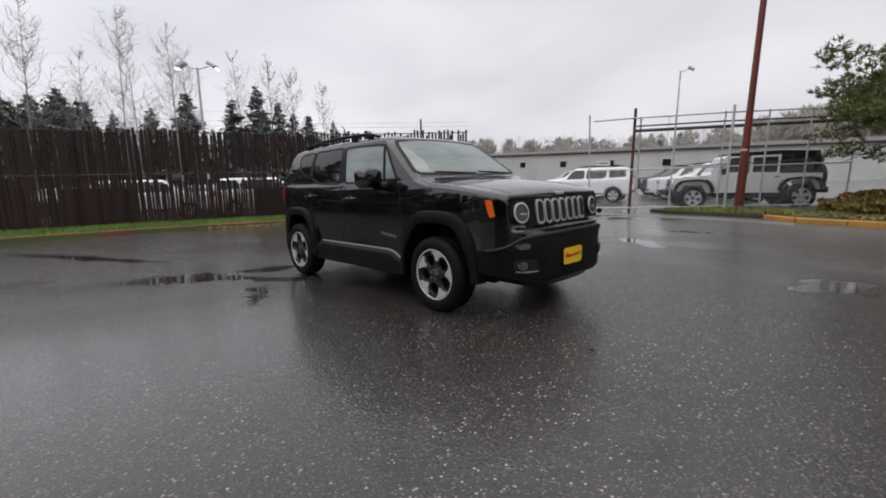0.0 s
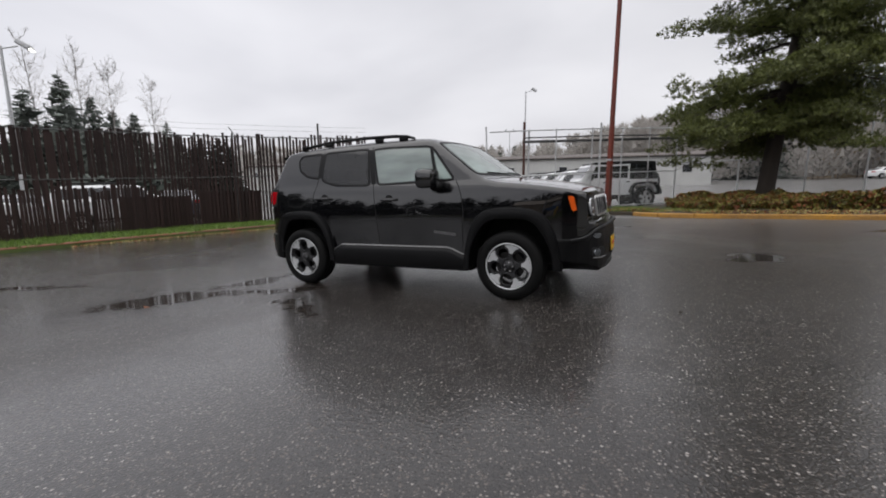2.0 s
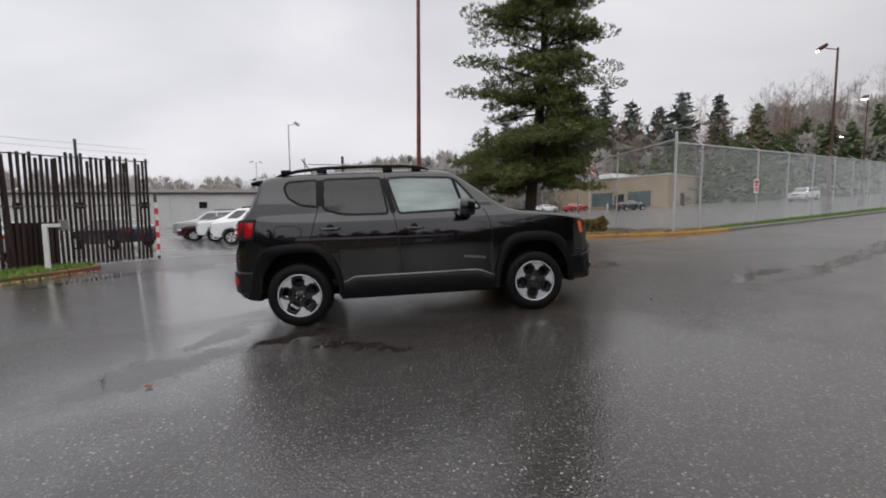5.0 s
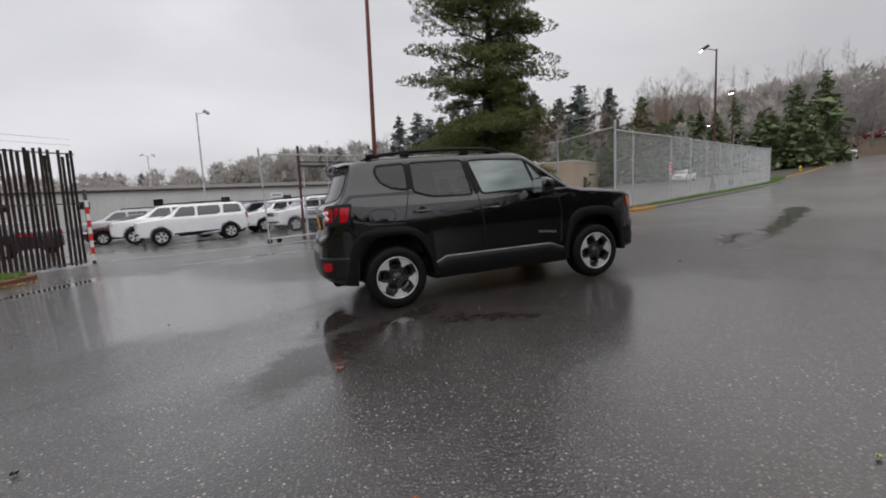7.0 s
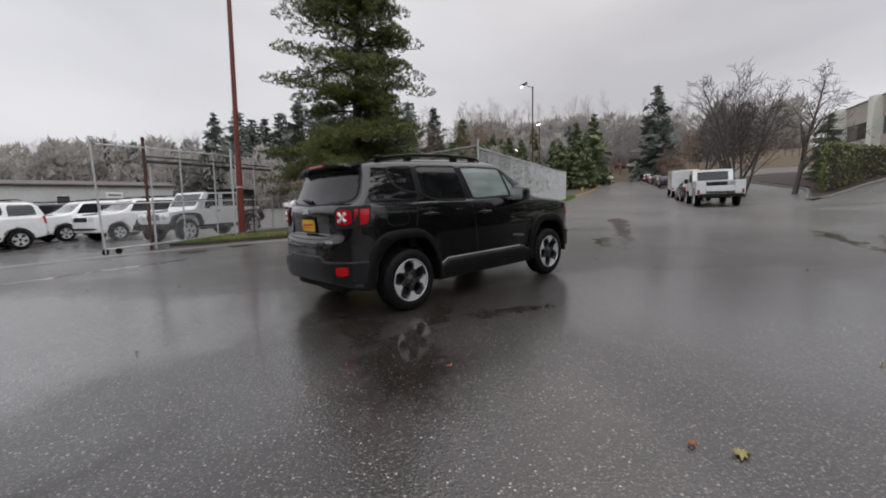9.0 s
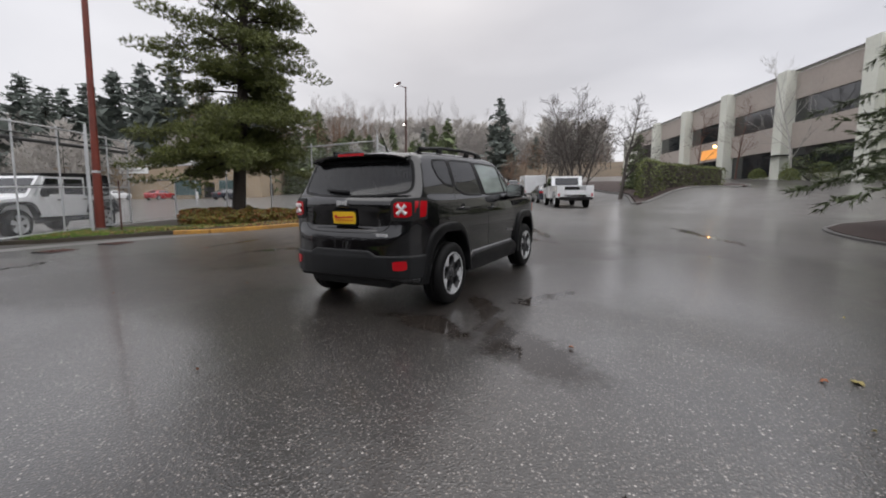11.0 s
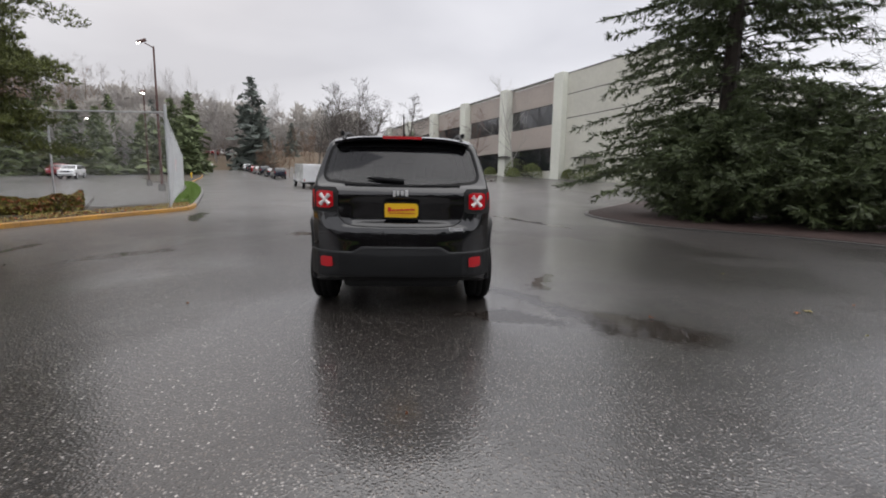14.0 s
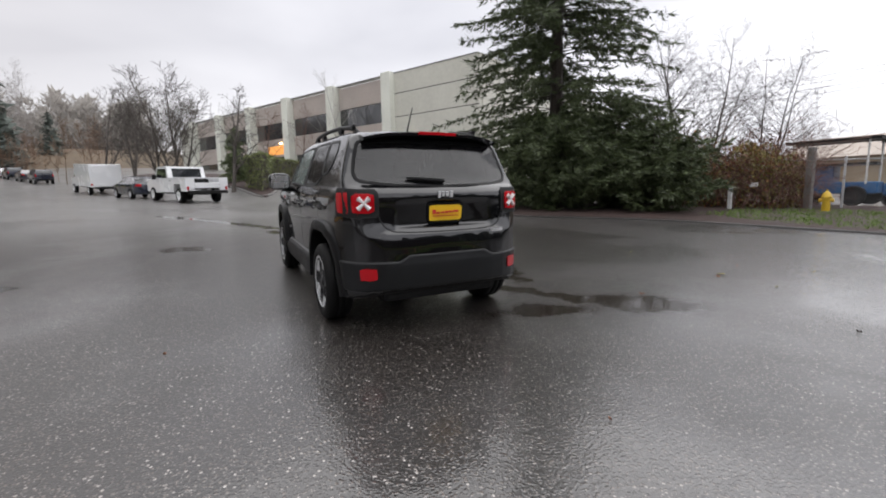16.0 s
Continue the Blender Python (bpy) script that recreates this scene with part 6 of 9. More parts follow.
road_fence = thing("road_fence", "tall galvanised chain-link fence with barbed-wire arms along the road", "fence")
ROADF = [(9.28, 7.98), (41.0, 23.55)]
post(9.28, 7.98, 3.42, 0.045, GALV, road_fence, name="corner_post")
n_posts = 11
for k in range(1, n_posts + 1):
    p, u = along(ROADF, length_of(ROADF) * k / n_posts if k > 1 else 1.75)
    post(p.x, p.y, 3.12, 0.03 if k < n_posts else 0.045, GALV, road_fence)
    part("barb_arm", Build().box((0, 0, 0), (0.03, 0.02, 0.40), m=Matrix.Translation((p.x - 0.08, p.y + 0.14, G(p.x, p.y) + 3.25)) @ Euler((radians(-48), radians(0), 0.45)).to_matrix().to_4x4()), GALV, road_fence)
rl = resample(ROADF, 3.0)
for a, c in zip(rl, rl[1:]):
    rail(GZ(a, 3.1), GZ(c, 3.1), GALV, road_fence, r=0.026)
part("woven_wire", wire_mesh(ROADF, 0.06, 3.10, pitch=0.075, r=0.0030), WIRE, road_fence)
p, u = along(ROADF, 6.2)
sg = thing("fence_sign", "small white and red warning sign wired to the mesh fence", "sign", group="fence signs")
part("sign_face", Build().box((0, 0, 0), (0.42, 0.012, 0.55)), SIGN_WHITE, sg)
for zz, hh in ((0.17, 0.12), (0.03, 0.08), (-0.09, 0.05), (-0.18, 0.06)):
    part("print_bar", Build().box((0, -0.008, zz), (0.34, 0.006, hh)), SIGN_RED, sg, "red bar of unreadable print")
sg.matrix_basis = Matrix.Translation((p.x + 0.02, p.y - 0.05, G(p.x, p.y) + 1.62)) @ Matrix.Rotation(math.atan2(u.y, u.x), 4, "Z")
p, u = along(ROADF, 29.5)
copy_thing(sg, Matrix.Translation((p.x + 0.02, p.y - 0.05, G(p.x, p.y) + 1.62)) @ Matrix.Rotation(math.atan2(u.y, u.x), 4, "Z"))

# tall rust-red pole in the island
rp = thing("red_pole", "tall rust-red painted steel light pole", "pole")
rx, ry = 0.92, 11.62
rz = G(rx, ry)
part("shaft", Build().tube([(rx, ry, rz + 0.05), (rx + 0.02, ry, rz + 3.2), (rx + 0.10, ry, rz + 12.5)], [0.125, 0.085, 0.060], 12), RUST_RED, rp, smooth=True)
part("foot", Build().tube([(rx, ry, rz), (rx, ry, rz + 0.22)], [0.21, 0.19], 12), CONCRETE, rp)
part("band", Build().tube([(rx, ry, rz + 1.78), (rx, ry, rz + 1.84)], 0.112, 12), GALV, rp)
post_grey = thing("sign_post", "plain grey steel post beside the red pole", "post")
post(0.62, 11.35, 3.05, 0.035, GALV, post_grey, name="tube")
thin = thing("marker_stake", "thin rusty steel stake in the grass", "stake")
post(1.05, 10.75, 1.55, 0.02, RUST_POST, thin, name="tube", cap=False)


def flood_lamp(x, y, high, heads, lit, label, turn=0.0, steel=GALV_DARK, shaft_r=0.09):
    """A lot lamp: a pole with one or more flood heads on short arms."""
    t = thing("flood_lamp", label, "street lamp", group="lot lamps")
    z = G(x, y)
    part("pole", Build().tube([(x, y, z), (x, y, z + high)], [shaft_r, shaft_r * 0.6], 10), steel, t, smooth=True)
    part("plinth", Build().tube([(x, y, z), (x, y, z + 0.5)], [0.24, 0.22], 10), CONCRETE, t)
    for k in range(heads):
        a = turn + (math.pi * k if heads == 2 else 0.0)
        d = Vector((math.cos(a), math.sin(a), 0))
        arm = part("arm", Build().tube([(x, y, z + high - 0.1), tuple(Vector((x, y, z + high + 0.05)) + d * 0.55)], 0.03, 8), steel, t)
        c = Vector((x, y, z + high + 0.12)) + d * 0.75
        hd = part("lamp_head", Build().box((0, 0, 0), (0.52, 0.40, 0.20), bevel=0.05, m=Matrix.Translation(c) @ Euler((0, radians(30 * (1 if k == 0 else 1)), a)).to_matrix().to_4x4()), steel, t)
        if lit:
            part("lit_lens", Build().box((0, 0, 0), (0.44, 0.33, 0.05), bevel=0.02, m=Matrix.Translation(c + d * 0.06 - Vector((0, 0, 0.10))) @ Euler((0, radians(30), a)).to_matrix().to_4x4()), LAMP_GLOW, hd)
    return t


flood_lamp(-9.0, 35.9, 9.5, 1, False, "unlit flood lamp on a grey pole in the lot", 0.4, GALV)
flood_lamp(26.3, 17.6, 9.75, 1, True, "lit flood lamp on a rusty pole behind the fence", 2.6, RUST_POST)
flood_lamp(38.5, 25.5, 8.6, 1, True, "lit flood lamp farther up the road", 3.6, RUST_POST, 0.07)
flood_lamp(-21.6, 3.9, 7.4, 2, True, "twin lit flood lamps on a pole behind the slatted fence", 0.9, GALV)
flood_lamp(-22.0, 72.0, 10.5, 2, False, "twin unlit lamps on a far grey pole", 0.3, GALV)
flood_lamp(62.0, 47.0, 8.0, 1, True, "lit flood lamp beyond the road", 3.6, RUST_POST, 0.07)


# ---------------------------------------------------------------- parked vehicles
def car_field(side, half, sect, hubs, rw):
    plan = Outline(chaikin([(p[0], p[1]) for p in half] + [(p[0], -p[1]) for p in reversed(half)], 1))
    sd = Outline(chaikin(side, 1))
    st = Outline([(0.0, sect[0][1])] + sect + [(0.0, sect[-1][1] + 0.02)] + [(-a, b) for a, b in reversed(sect)])
    wide = max(p[1] for p in half)

    def fn(x, y, z):
        d = meet(0.06, sd(x + 0.05 * np.clip(z - 1.0, 0, 0.2) / 0.2 * np.sign(x) * (y / wide) ** 2, z), plan(x, y), st(y, z))
        for hx in hubs:
            d = np.maximum(d, -np.maximum(np.hypot(x - hx, z - rw) - rw * 1.14, wide - 0.32 - np.abs(y)))
        return d
    return fn


def root_along(fn, make, lo, hi, n):
    lo, hi = np.full(n, lo, float), np.full(n, hi, float)
    for _ in range(20):
        mid = (lo + hi) / 2
        out = fn(*make(mid)) > 0
        hi, lo = np.where(out, mid, hi), np.where(out, lo, mid)
    return (lo + hi) / 2


def patch(fn, poly, kind, grow, step=0.14):
    """A panel that follows the body: kind is 'left', 'right', 'front' or 'rear'."""
    rim = resample(poly, step, closed=True)
    v, f = fill(rim, step)
    a = np.array(v)
    b = Build()
    if kind in ("left", "right"):
        s = 1 if kind == "left" else -1
        r = root_along(fn, lambda t: (a[:, 0], s * t, a[:, 1]), 0.2, 1.4, len(a))
        top = [(p[0], s * (q + grow), p[1]) for p, q in zip(v, r)]
        low = [(p[0], s * (q - 0.03), p[1]) for p, q in zip(v[:len(rim)], r)]
    else:
        s = 1 if kind == "front" else -1
        r = root_along(fn, lambda t: (s * t, a[:, 0], a[:, 1]), 0.15, 3.4, len(a))
        top = [(s * (q + grow), p[0], p[1]) for p, q in zip(v, r)]
        low = [(s * (q - 0.03), p[0], p[1]) for p, q in zip(v[:len(rim)], r)]
    n = len(rim)
    b.v, b.f = top + low, f + [(i, (i + 1) % n, len(v) + (i + 1) % n, len(v) + i) for i in range(n)]
    b.m = [0] * len(b.f)
    return b


def plain_wheel(parent, x, y, r, wide=0.22, alloy=ALLOY):
    w = new("wheel")
    w.parent = parent
    s = -1 if y < 0 else 1
    w.matrix_basis = pose(x, y, r, 0, 0, 0 if s < 0 else 180)
    part("tyre", lathe([(r * 0.62, -wide / 2), (r * 0.80, -wide / 2 - 0.01), (r * 0.95, -wide / 2 + 0.01), (r, -wide / 4), (r, wide / 4), (r * 0.94, wide / 2), (r * 0.62, wide / 2)], 24), RUBBER, w, smooth=True)
    b = lathe([(r * 0.64, -wide / 2 - 0.004), (r * 0.60, -wide / 2 + 0.01), (r * 0.56, -wide / 2 + 0.05)], 24)
    for k in range(5):
        a = 2 * math.pi * k / 5 + 0.3
        u, q = Vector((math.cos(a), 0, math.sin(a))), Vector((-math.sin(a), 0, math.cos(a)))
        pts = [u * (r * 0.12) - q * (r * 0.10), u * (r * 0.60) - q * (r * 0.17), u * (r * 0.60) + q * (r * 0.17), u * (r * 0.12) + q * (r * 0.10)]
        b.add([(p.x, -wide / 2 + 0.006, p.z) for p in pts] + [(p.x, -wide / 2 + 0.04, p.z) for p in pts], [(0, 1, 2, 3), (0, 4, 5, 1), (1, 5, 6, 2), (2, 6, 7, 3), (3, 7, 4, 0)])
    part("rim", b, alloy, w)
    part("brake_drum", lathe([(0.0, -wide / 2 + 0.05), (r * 0.56, -wide / 2 + 0.06)], 20), STEEL_DARK, w)


def make_car(spec, paint, label, category="car", group="parked cars", m=None):
    t = thing(spec["name"], label, category, group)
    fn = car_field(spec["side"], spec["half"], spec["sect"], spec["hubs"], spec["rw"])
    L, Wd, H = spec["box"]
    pts, quads, nr = surface(fn, (-L - 0.1, -Wd - 0.1, 0.1), (L + 0.1, Wd + 0.1, H + 0.1), 0.075)
    me = solid_mesh("body", pts, quads, nr)
    me.materials.append(paint)
    body = part("body", me, None, t)
    for poly in spec["panes"]:
        for kind in ("left", "right"):
            part("side_window", patch(fn, poly, kind, 0.006), WINDOW_DARK, body, smooth=True)
    part("windscreen", patch(fn, spec["screen"], "front", 0.006), WINDOW_DARK, body, smooth=True)
    part("rear_window", patch(fn, spec["back"], "rear", 0.006), WINDOW_DARK, body, smooth=True)
    for y in (-1, 1):
        for hx in spec["hubs"]:
            plain_wheel(t, hx, y * (Wd - 0.13), spec["rw"])
        for poly, kind, mt, nm in ((spec["head"], "front", LENS_CLEAR, "headlamp"), (spec["tail"], "rear", LENS_RED, "tail_lamp")):
            part(nm, patch(fn, [(y * a, b) for a, b in poly], kind, 0.012, 0.07), mt, body)
    part("grille", patch(fn, spec["grille"], "front", 0.010, 0.1), GAP, body)
    part("lower_bumper", patch(fn, spec["chin"], "front", 0.014, 0.12), PLASTIC, body)
    part("lower_bumper", patch(fn, spec["chin"], "rear", 0.014, 0.12), PLASTIC, body)
    if "clad" in spec:
        for kind in ("left", "right"):
            part("sill_cladding", patch(fn, spec["clad"], kind, 0.012), PLASTIC, body)
    if "rails" in spec:
        for y in (-1, 1):
            part("roof_rail", Build().tube([(x, y * 0.56, z) for x, z in spec["rails"]], 0.018, 6), PLASTIC, body)
    if m is not None:
        t.matrix_basis = m
    return t


BOXY = dict(name="suv", box=(2.22, 0.88, 1.68), hubs=(1.30, -1.335), rw=0.345,
            side=[(2.16, 0.34), (2.2, 0.60), (2.16, 0.98), (2.08, 1.05), (1.05, 1.13), (0.50, 1.60), (0.30, 1.65), (-1.6, 1.64), (-1.95, 1.58), (-2.16, 1.10), (-2.2, 0.62), (-2.14, 0.36), (0, 0.27)],
            half=[(2.20, 0.0), (2.18, 0.55), (2.05, 0.80), (1.7, 0.875), (-1.8, 0.875), (-2.1, 0.80), (-2.2, 0.5), (-2.2, 0.0)],
            sect=[(0.80, 0.25), (0.865, 0.5), (0.872, 0.9), (0.85, 1.06), (0.80, 1.12), (0.68, 1.58), (0.58, 1.65)],
            panes=[[(0.80, 1.13), (-0.02, 1.13), (-0.05, 1.53), (0.50, 1.53)], [(-0.12, 1.13), (-0.90, 1.13), (-1.02, 1.22), (-1.02, 1.53), (-0.14, 1.53)], [(-1.14, 1.15), (-1.88, 1.17), (-1.82, 1.52), (-1.14, 1.53)]],
            screen=[(0.68, 1.18), (0.60, 1.55), (-0.60, 1.55), (-0.68, 1.18)], back=[(0.62, 1.14), (0.56, 1.50), (-0.56, 1.50), (-0.62, 1.14)],
            head=[(0.52, 0.82), (0.74, 0.82), (0.74, 0.98), (0.52, 0.98)], tail=[(0.68, 0.85), (0.80, 0.85), (0.80, 1.12), (0.68, 1.12)],
            grille=[(-0.45, 0.80), (0.45, 0.80), (0.45, 0.97), (-0.45, 0.97)], chin=[(-0.78, 0.36), (0.78, 0.36), (0.78, 0.56), (-0.78, 0.56)],
            clad=[(-0.90, 0.31), (0.86, 0.31), (0.86, 0.46), (-0.90, 0.46)], rails=[(0.2, 1.66), (0.1, 1.71), (-1.5, 1.71), (-1.6, 1.66)])
GRAND = dict(BOXY, name="suv", box=(2.42, 0.96, 1.78), hubs=(1.45, -1.46), rw=0.375,
             side=[(2.34, 0.36), (2.41, 0.62), (2.36, 1.02), (2.22, 1.10), (1.15, 1.20), (0.45, 1.68), (0.15, 1.75), (-1.4, 1.73), (-1.95, 1.64), (-2.25, 1.18), (-2.36, 0.80), (-2.34, 0.40), (0, 0.28)],
             half=[(2.41, 0.0), (2.36, 0.6), (2.15, 0.88), (1.6, 0.955), (-1.7, 0.955), (-2.2, 0.86), (-2.36, 0.55), (-2.38, 0.0)],
             sect=[(0.88, 0.26), (0.945, 0.5), (0.955, 0.95), (0.92, 1.12), (0.86, 1.18), (0.70, 1.66), (0.58, 1.74)],
             panes=[[(0.85, 1.20), (-0.10, 1.20), (-0.12, 1.61), (0.38, 1.61)], [(-0.20, 1.20), (-1.05, 1.21), (-1.12, 1.60), (-0.20, 1.61)], [(-1.2, 1.22), (-1.85, 1.27), (-1.70, 1.56), (-1.2, 1.59)]],
             screen=[(0.72, 1.25), (0.60, 1.64), (-0.60, 1.64), (-0.72, 1.25)], back=[(0.66, 1.24), (0.56, 1.58), (-0.56, 1.58), (-0.66, 1.24)],
             head=[(0.58, 0.90), (0.82, 0.90), (0.82, 1.02), (0.58, 1.02)], tail=[(0.62, 0.98), (0.82, 0.98), (0.82, 1.14), (0.62, 1.14)],
             grille=[(-0.50, 0.88), (0.50, 0.88), (0.50, 1.02), (-0.50, 1.02)], clad=[(-0.98, 0.33), (0.96, 0.33), (0.96, 0.46), (-0.98, 0.46)], rails=[(0.1, 1.76), (0.0, 1.80), (-1.4, 1.79), (-1.5, 1.73)])
SEDAN = dict(BOXY, name="sedan", box=(2.36, 0.92, 1.48), hubs=(1.38, -1.36), rw=0.325,
             side=[(2.30, 0.28), (2.34, 0.55), (2.25, 0.74), (1.9, 0.86), (1.05, 0.98), (0.25, 1.38), (0.0, 1.44), (-0.6, 1.45), (-0.95, 1.40), (-1.70, 1.08), (-2.22, 1.02), (-2.34, 0.85), (-2.34, 0.40), (-2.2, 0.28), (0, 0.22)],
             half=[(2.33, 0.0), (2.26, 0.55), (2.0, 0.82), (1.5, 0.91), (-1.6, 0.91), (-2.1, 0.82), (-2.3, 0.55), (-2.34, 0.0)],
             sect=[(0.84, 0.20), (0.905, 0.45), (0.91, 0.75), (0.88, 0.92), (0.82, 1.0), (0.62, 1.38), (0.5, 1.44)],
             panes=[[(0.82, 1.0), (-0.15, 1.0), (-0.15, 1.36), (0.20, 1.36)], [(-0.23, 1.0), (-1.10, 1.03), (-1.25, 1.12), (-0.90, 1.33), (-0.23, 1.37)]],
             screen=[(0.66, 1.02), (0.52, 1.36), (-0.52, 1.36), (-0.66, 1.02)], back=[(0.60, 1.12), (0.50, 1.36), (-0.50, 1.36), (-0.60, 1.12)],
             head=[(0.55, 0.62), (0.80, 0.62), (0.80, 0.74), (0.55, 0.74)], tail=[(0.52, 0.80), (0.80, 0.80), (0.80, 0.94), (0.52, 0.94)],
             grille=[(-0.42, 0.45), (0.42, 0.45), (0.42, 0.68), (-0.42, 0.68)], chin=[(-0.74, 0.28), (0.74, 0.28), (0.74, 0.40), (-0.74, 0.40)])
del SEDAN["clad"], SEDAN["rails"]


def at(x, y, deg):
    """A place on the sloping ground, turned to a heading."""
    n = Vector((-(G(x + 0.6, y) - G(x - 0.6, y)) / 1.2, -(G(x, y + 0.6) - G(x, y - 0.6)) / 1.2, 1)).normalized()
    h = Vector((math.cos(radians(deg)), math.sin(radians(deg)), 0))
    h = (h - n * h.dot(n)).normalized()
    s = n.cross(h)
    m = Matrix((h, s, n)).transposed().to_4x4()
    m.translation = (x, y, G(x, y))
    return m


def recolour(t, paint, label):
    for o in t.children_recursive:
        if o.name.split(".")[0] == "body":
            o.data = o.data.copy()
            o.data.materials.clear()
            o.data.materials.append(paint)
    t["label"] = label
    return t


white_suv = make_car(BOXY, PAINT_WHITE, "white boxy SUV with roof rails in the wet lot", m=at(-6.39, 16.5, 196))
copy_thing(white_suv, at(-1.23, 17.65, 203))["label"] = "white boxy SUV facing the gate, bonnet wet"
copy_thing(white_suv, at(-2.75, 20.4, 203))["label"] = "white boxy SUV in the second row of the lot"
recolour(copy_thing(white_suv, at(-4.2, 23.3, 203)), PAINT_NAVY, "dark boxy SUV behind white ones in the lot")
recolour(copy_thing(white_suv, at(-12.6, 27.4, 198)), PAINT_NAVY, "dark boxy SUV deep in the lot")
grand_suv = make_car(GRAND, PAINT_WHITE, "large white SUV with black grille in the lot", m=at(-8.1, 19.7, 196))
recolour(copy_thing(grand_suv, at(-5.8, 26.6, 203)), PAINT_NAVY, "large dark SUV deep in the lot")
recolour(copy_thing(grand_suv, at(-11.3, 24.2, 196)), PAINT_SILVER, "large silver SUV deep in the lot")
sedan = make_car(SEDAN, PAINT_MAROON, "dark maroon sedan among white SUVs in the lot", m=at(-10.2, 22.0, 196))
for k, (x, y, a, paint, lab) in enumerate(((-15.5, 13.5, 150, PAINT_SILVER, "silver sedan behind the slatted fence"), (-18.5, 8.5, 150, PAINT_NAVY, "dark sedan behind the slatted fence"), (-19.5, 3.0, 160, PAINT_SILVER, "silver sedan seen through fence slats"),
                                          (-20.5, -2.0, 165, PAINT_NAVY, "dark sedan seen through fence slats"), (-13.6, 17.5, 150, PAINT_NAVY, "dark sedan near the slatted fence"),
                                          (30.1, 6.5, 25, PAINT_NAVY, "dark blue sedan parked behind a pickup"), (68.5, 23.4, 25, PAINT_NAVY, "dark sedan parked up the road"),
                                          (82.5, 30.2, 25, PAINT_SILVER, "silver sedan parked up the road"), (98.0, 37.4, 25, PAINT_NAVY, "dark sedan far up the road"), (90.0, 33.7, 25, PAINT_RED, "red sedan far up the road"),
                                          (30.5, 62.0, 20, PAINT_RED, "red sedan outside the tan building"), (34.0, 52.0, 10, PAINT_NAVY, "dark sedan outside the tan building"), (28.5, 70.0, 20, PAINT_WHITE, "white sedan outside the tan building"))):
    recolour(copy_thing(sedan, at(x, y, a)), paint, lab)
for x, y, a, lab in ((-15.6, 4.6, 68, "white boxy SUV behind the slatted fence"), (-17.4, 0.6, 70, "white boxy SUV half seen through fence slats")):
    copy_thing(white_suv, at(x, y, a))["label"] = lab
for x, y, a, paint, lab in ((95.0, 45.3, 205, PAINT_WHITE, "white SUV at the edge of the far road"), (61.0, 20.0, 25, PAINT_NAVY, "dark SUV parked up the road"), (75.5, 26.9, 25, PAINT_NAVY, "dark SUV parked up the road"),
                            (106.0, 41.2, 25, PAINT_WHITE, "white SUV far up the road"), (50.0, 41.0, 200, PAINT_WHITE, "white SUV behind the mesh fence"), (56.0, 47.0, 200, PAINT_RED, "red SUV far behind the mesh fence"), (62.0, 52.0, 200, PAINT_WHITE, "white SUV far behind the mesh fence")):
    recolour(copy_thing(white_suv, at(x, y, a)), paint, lab)


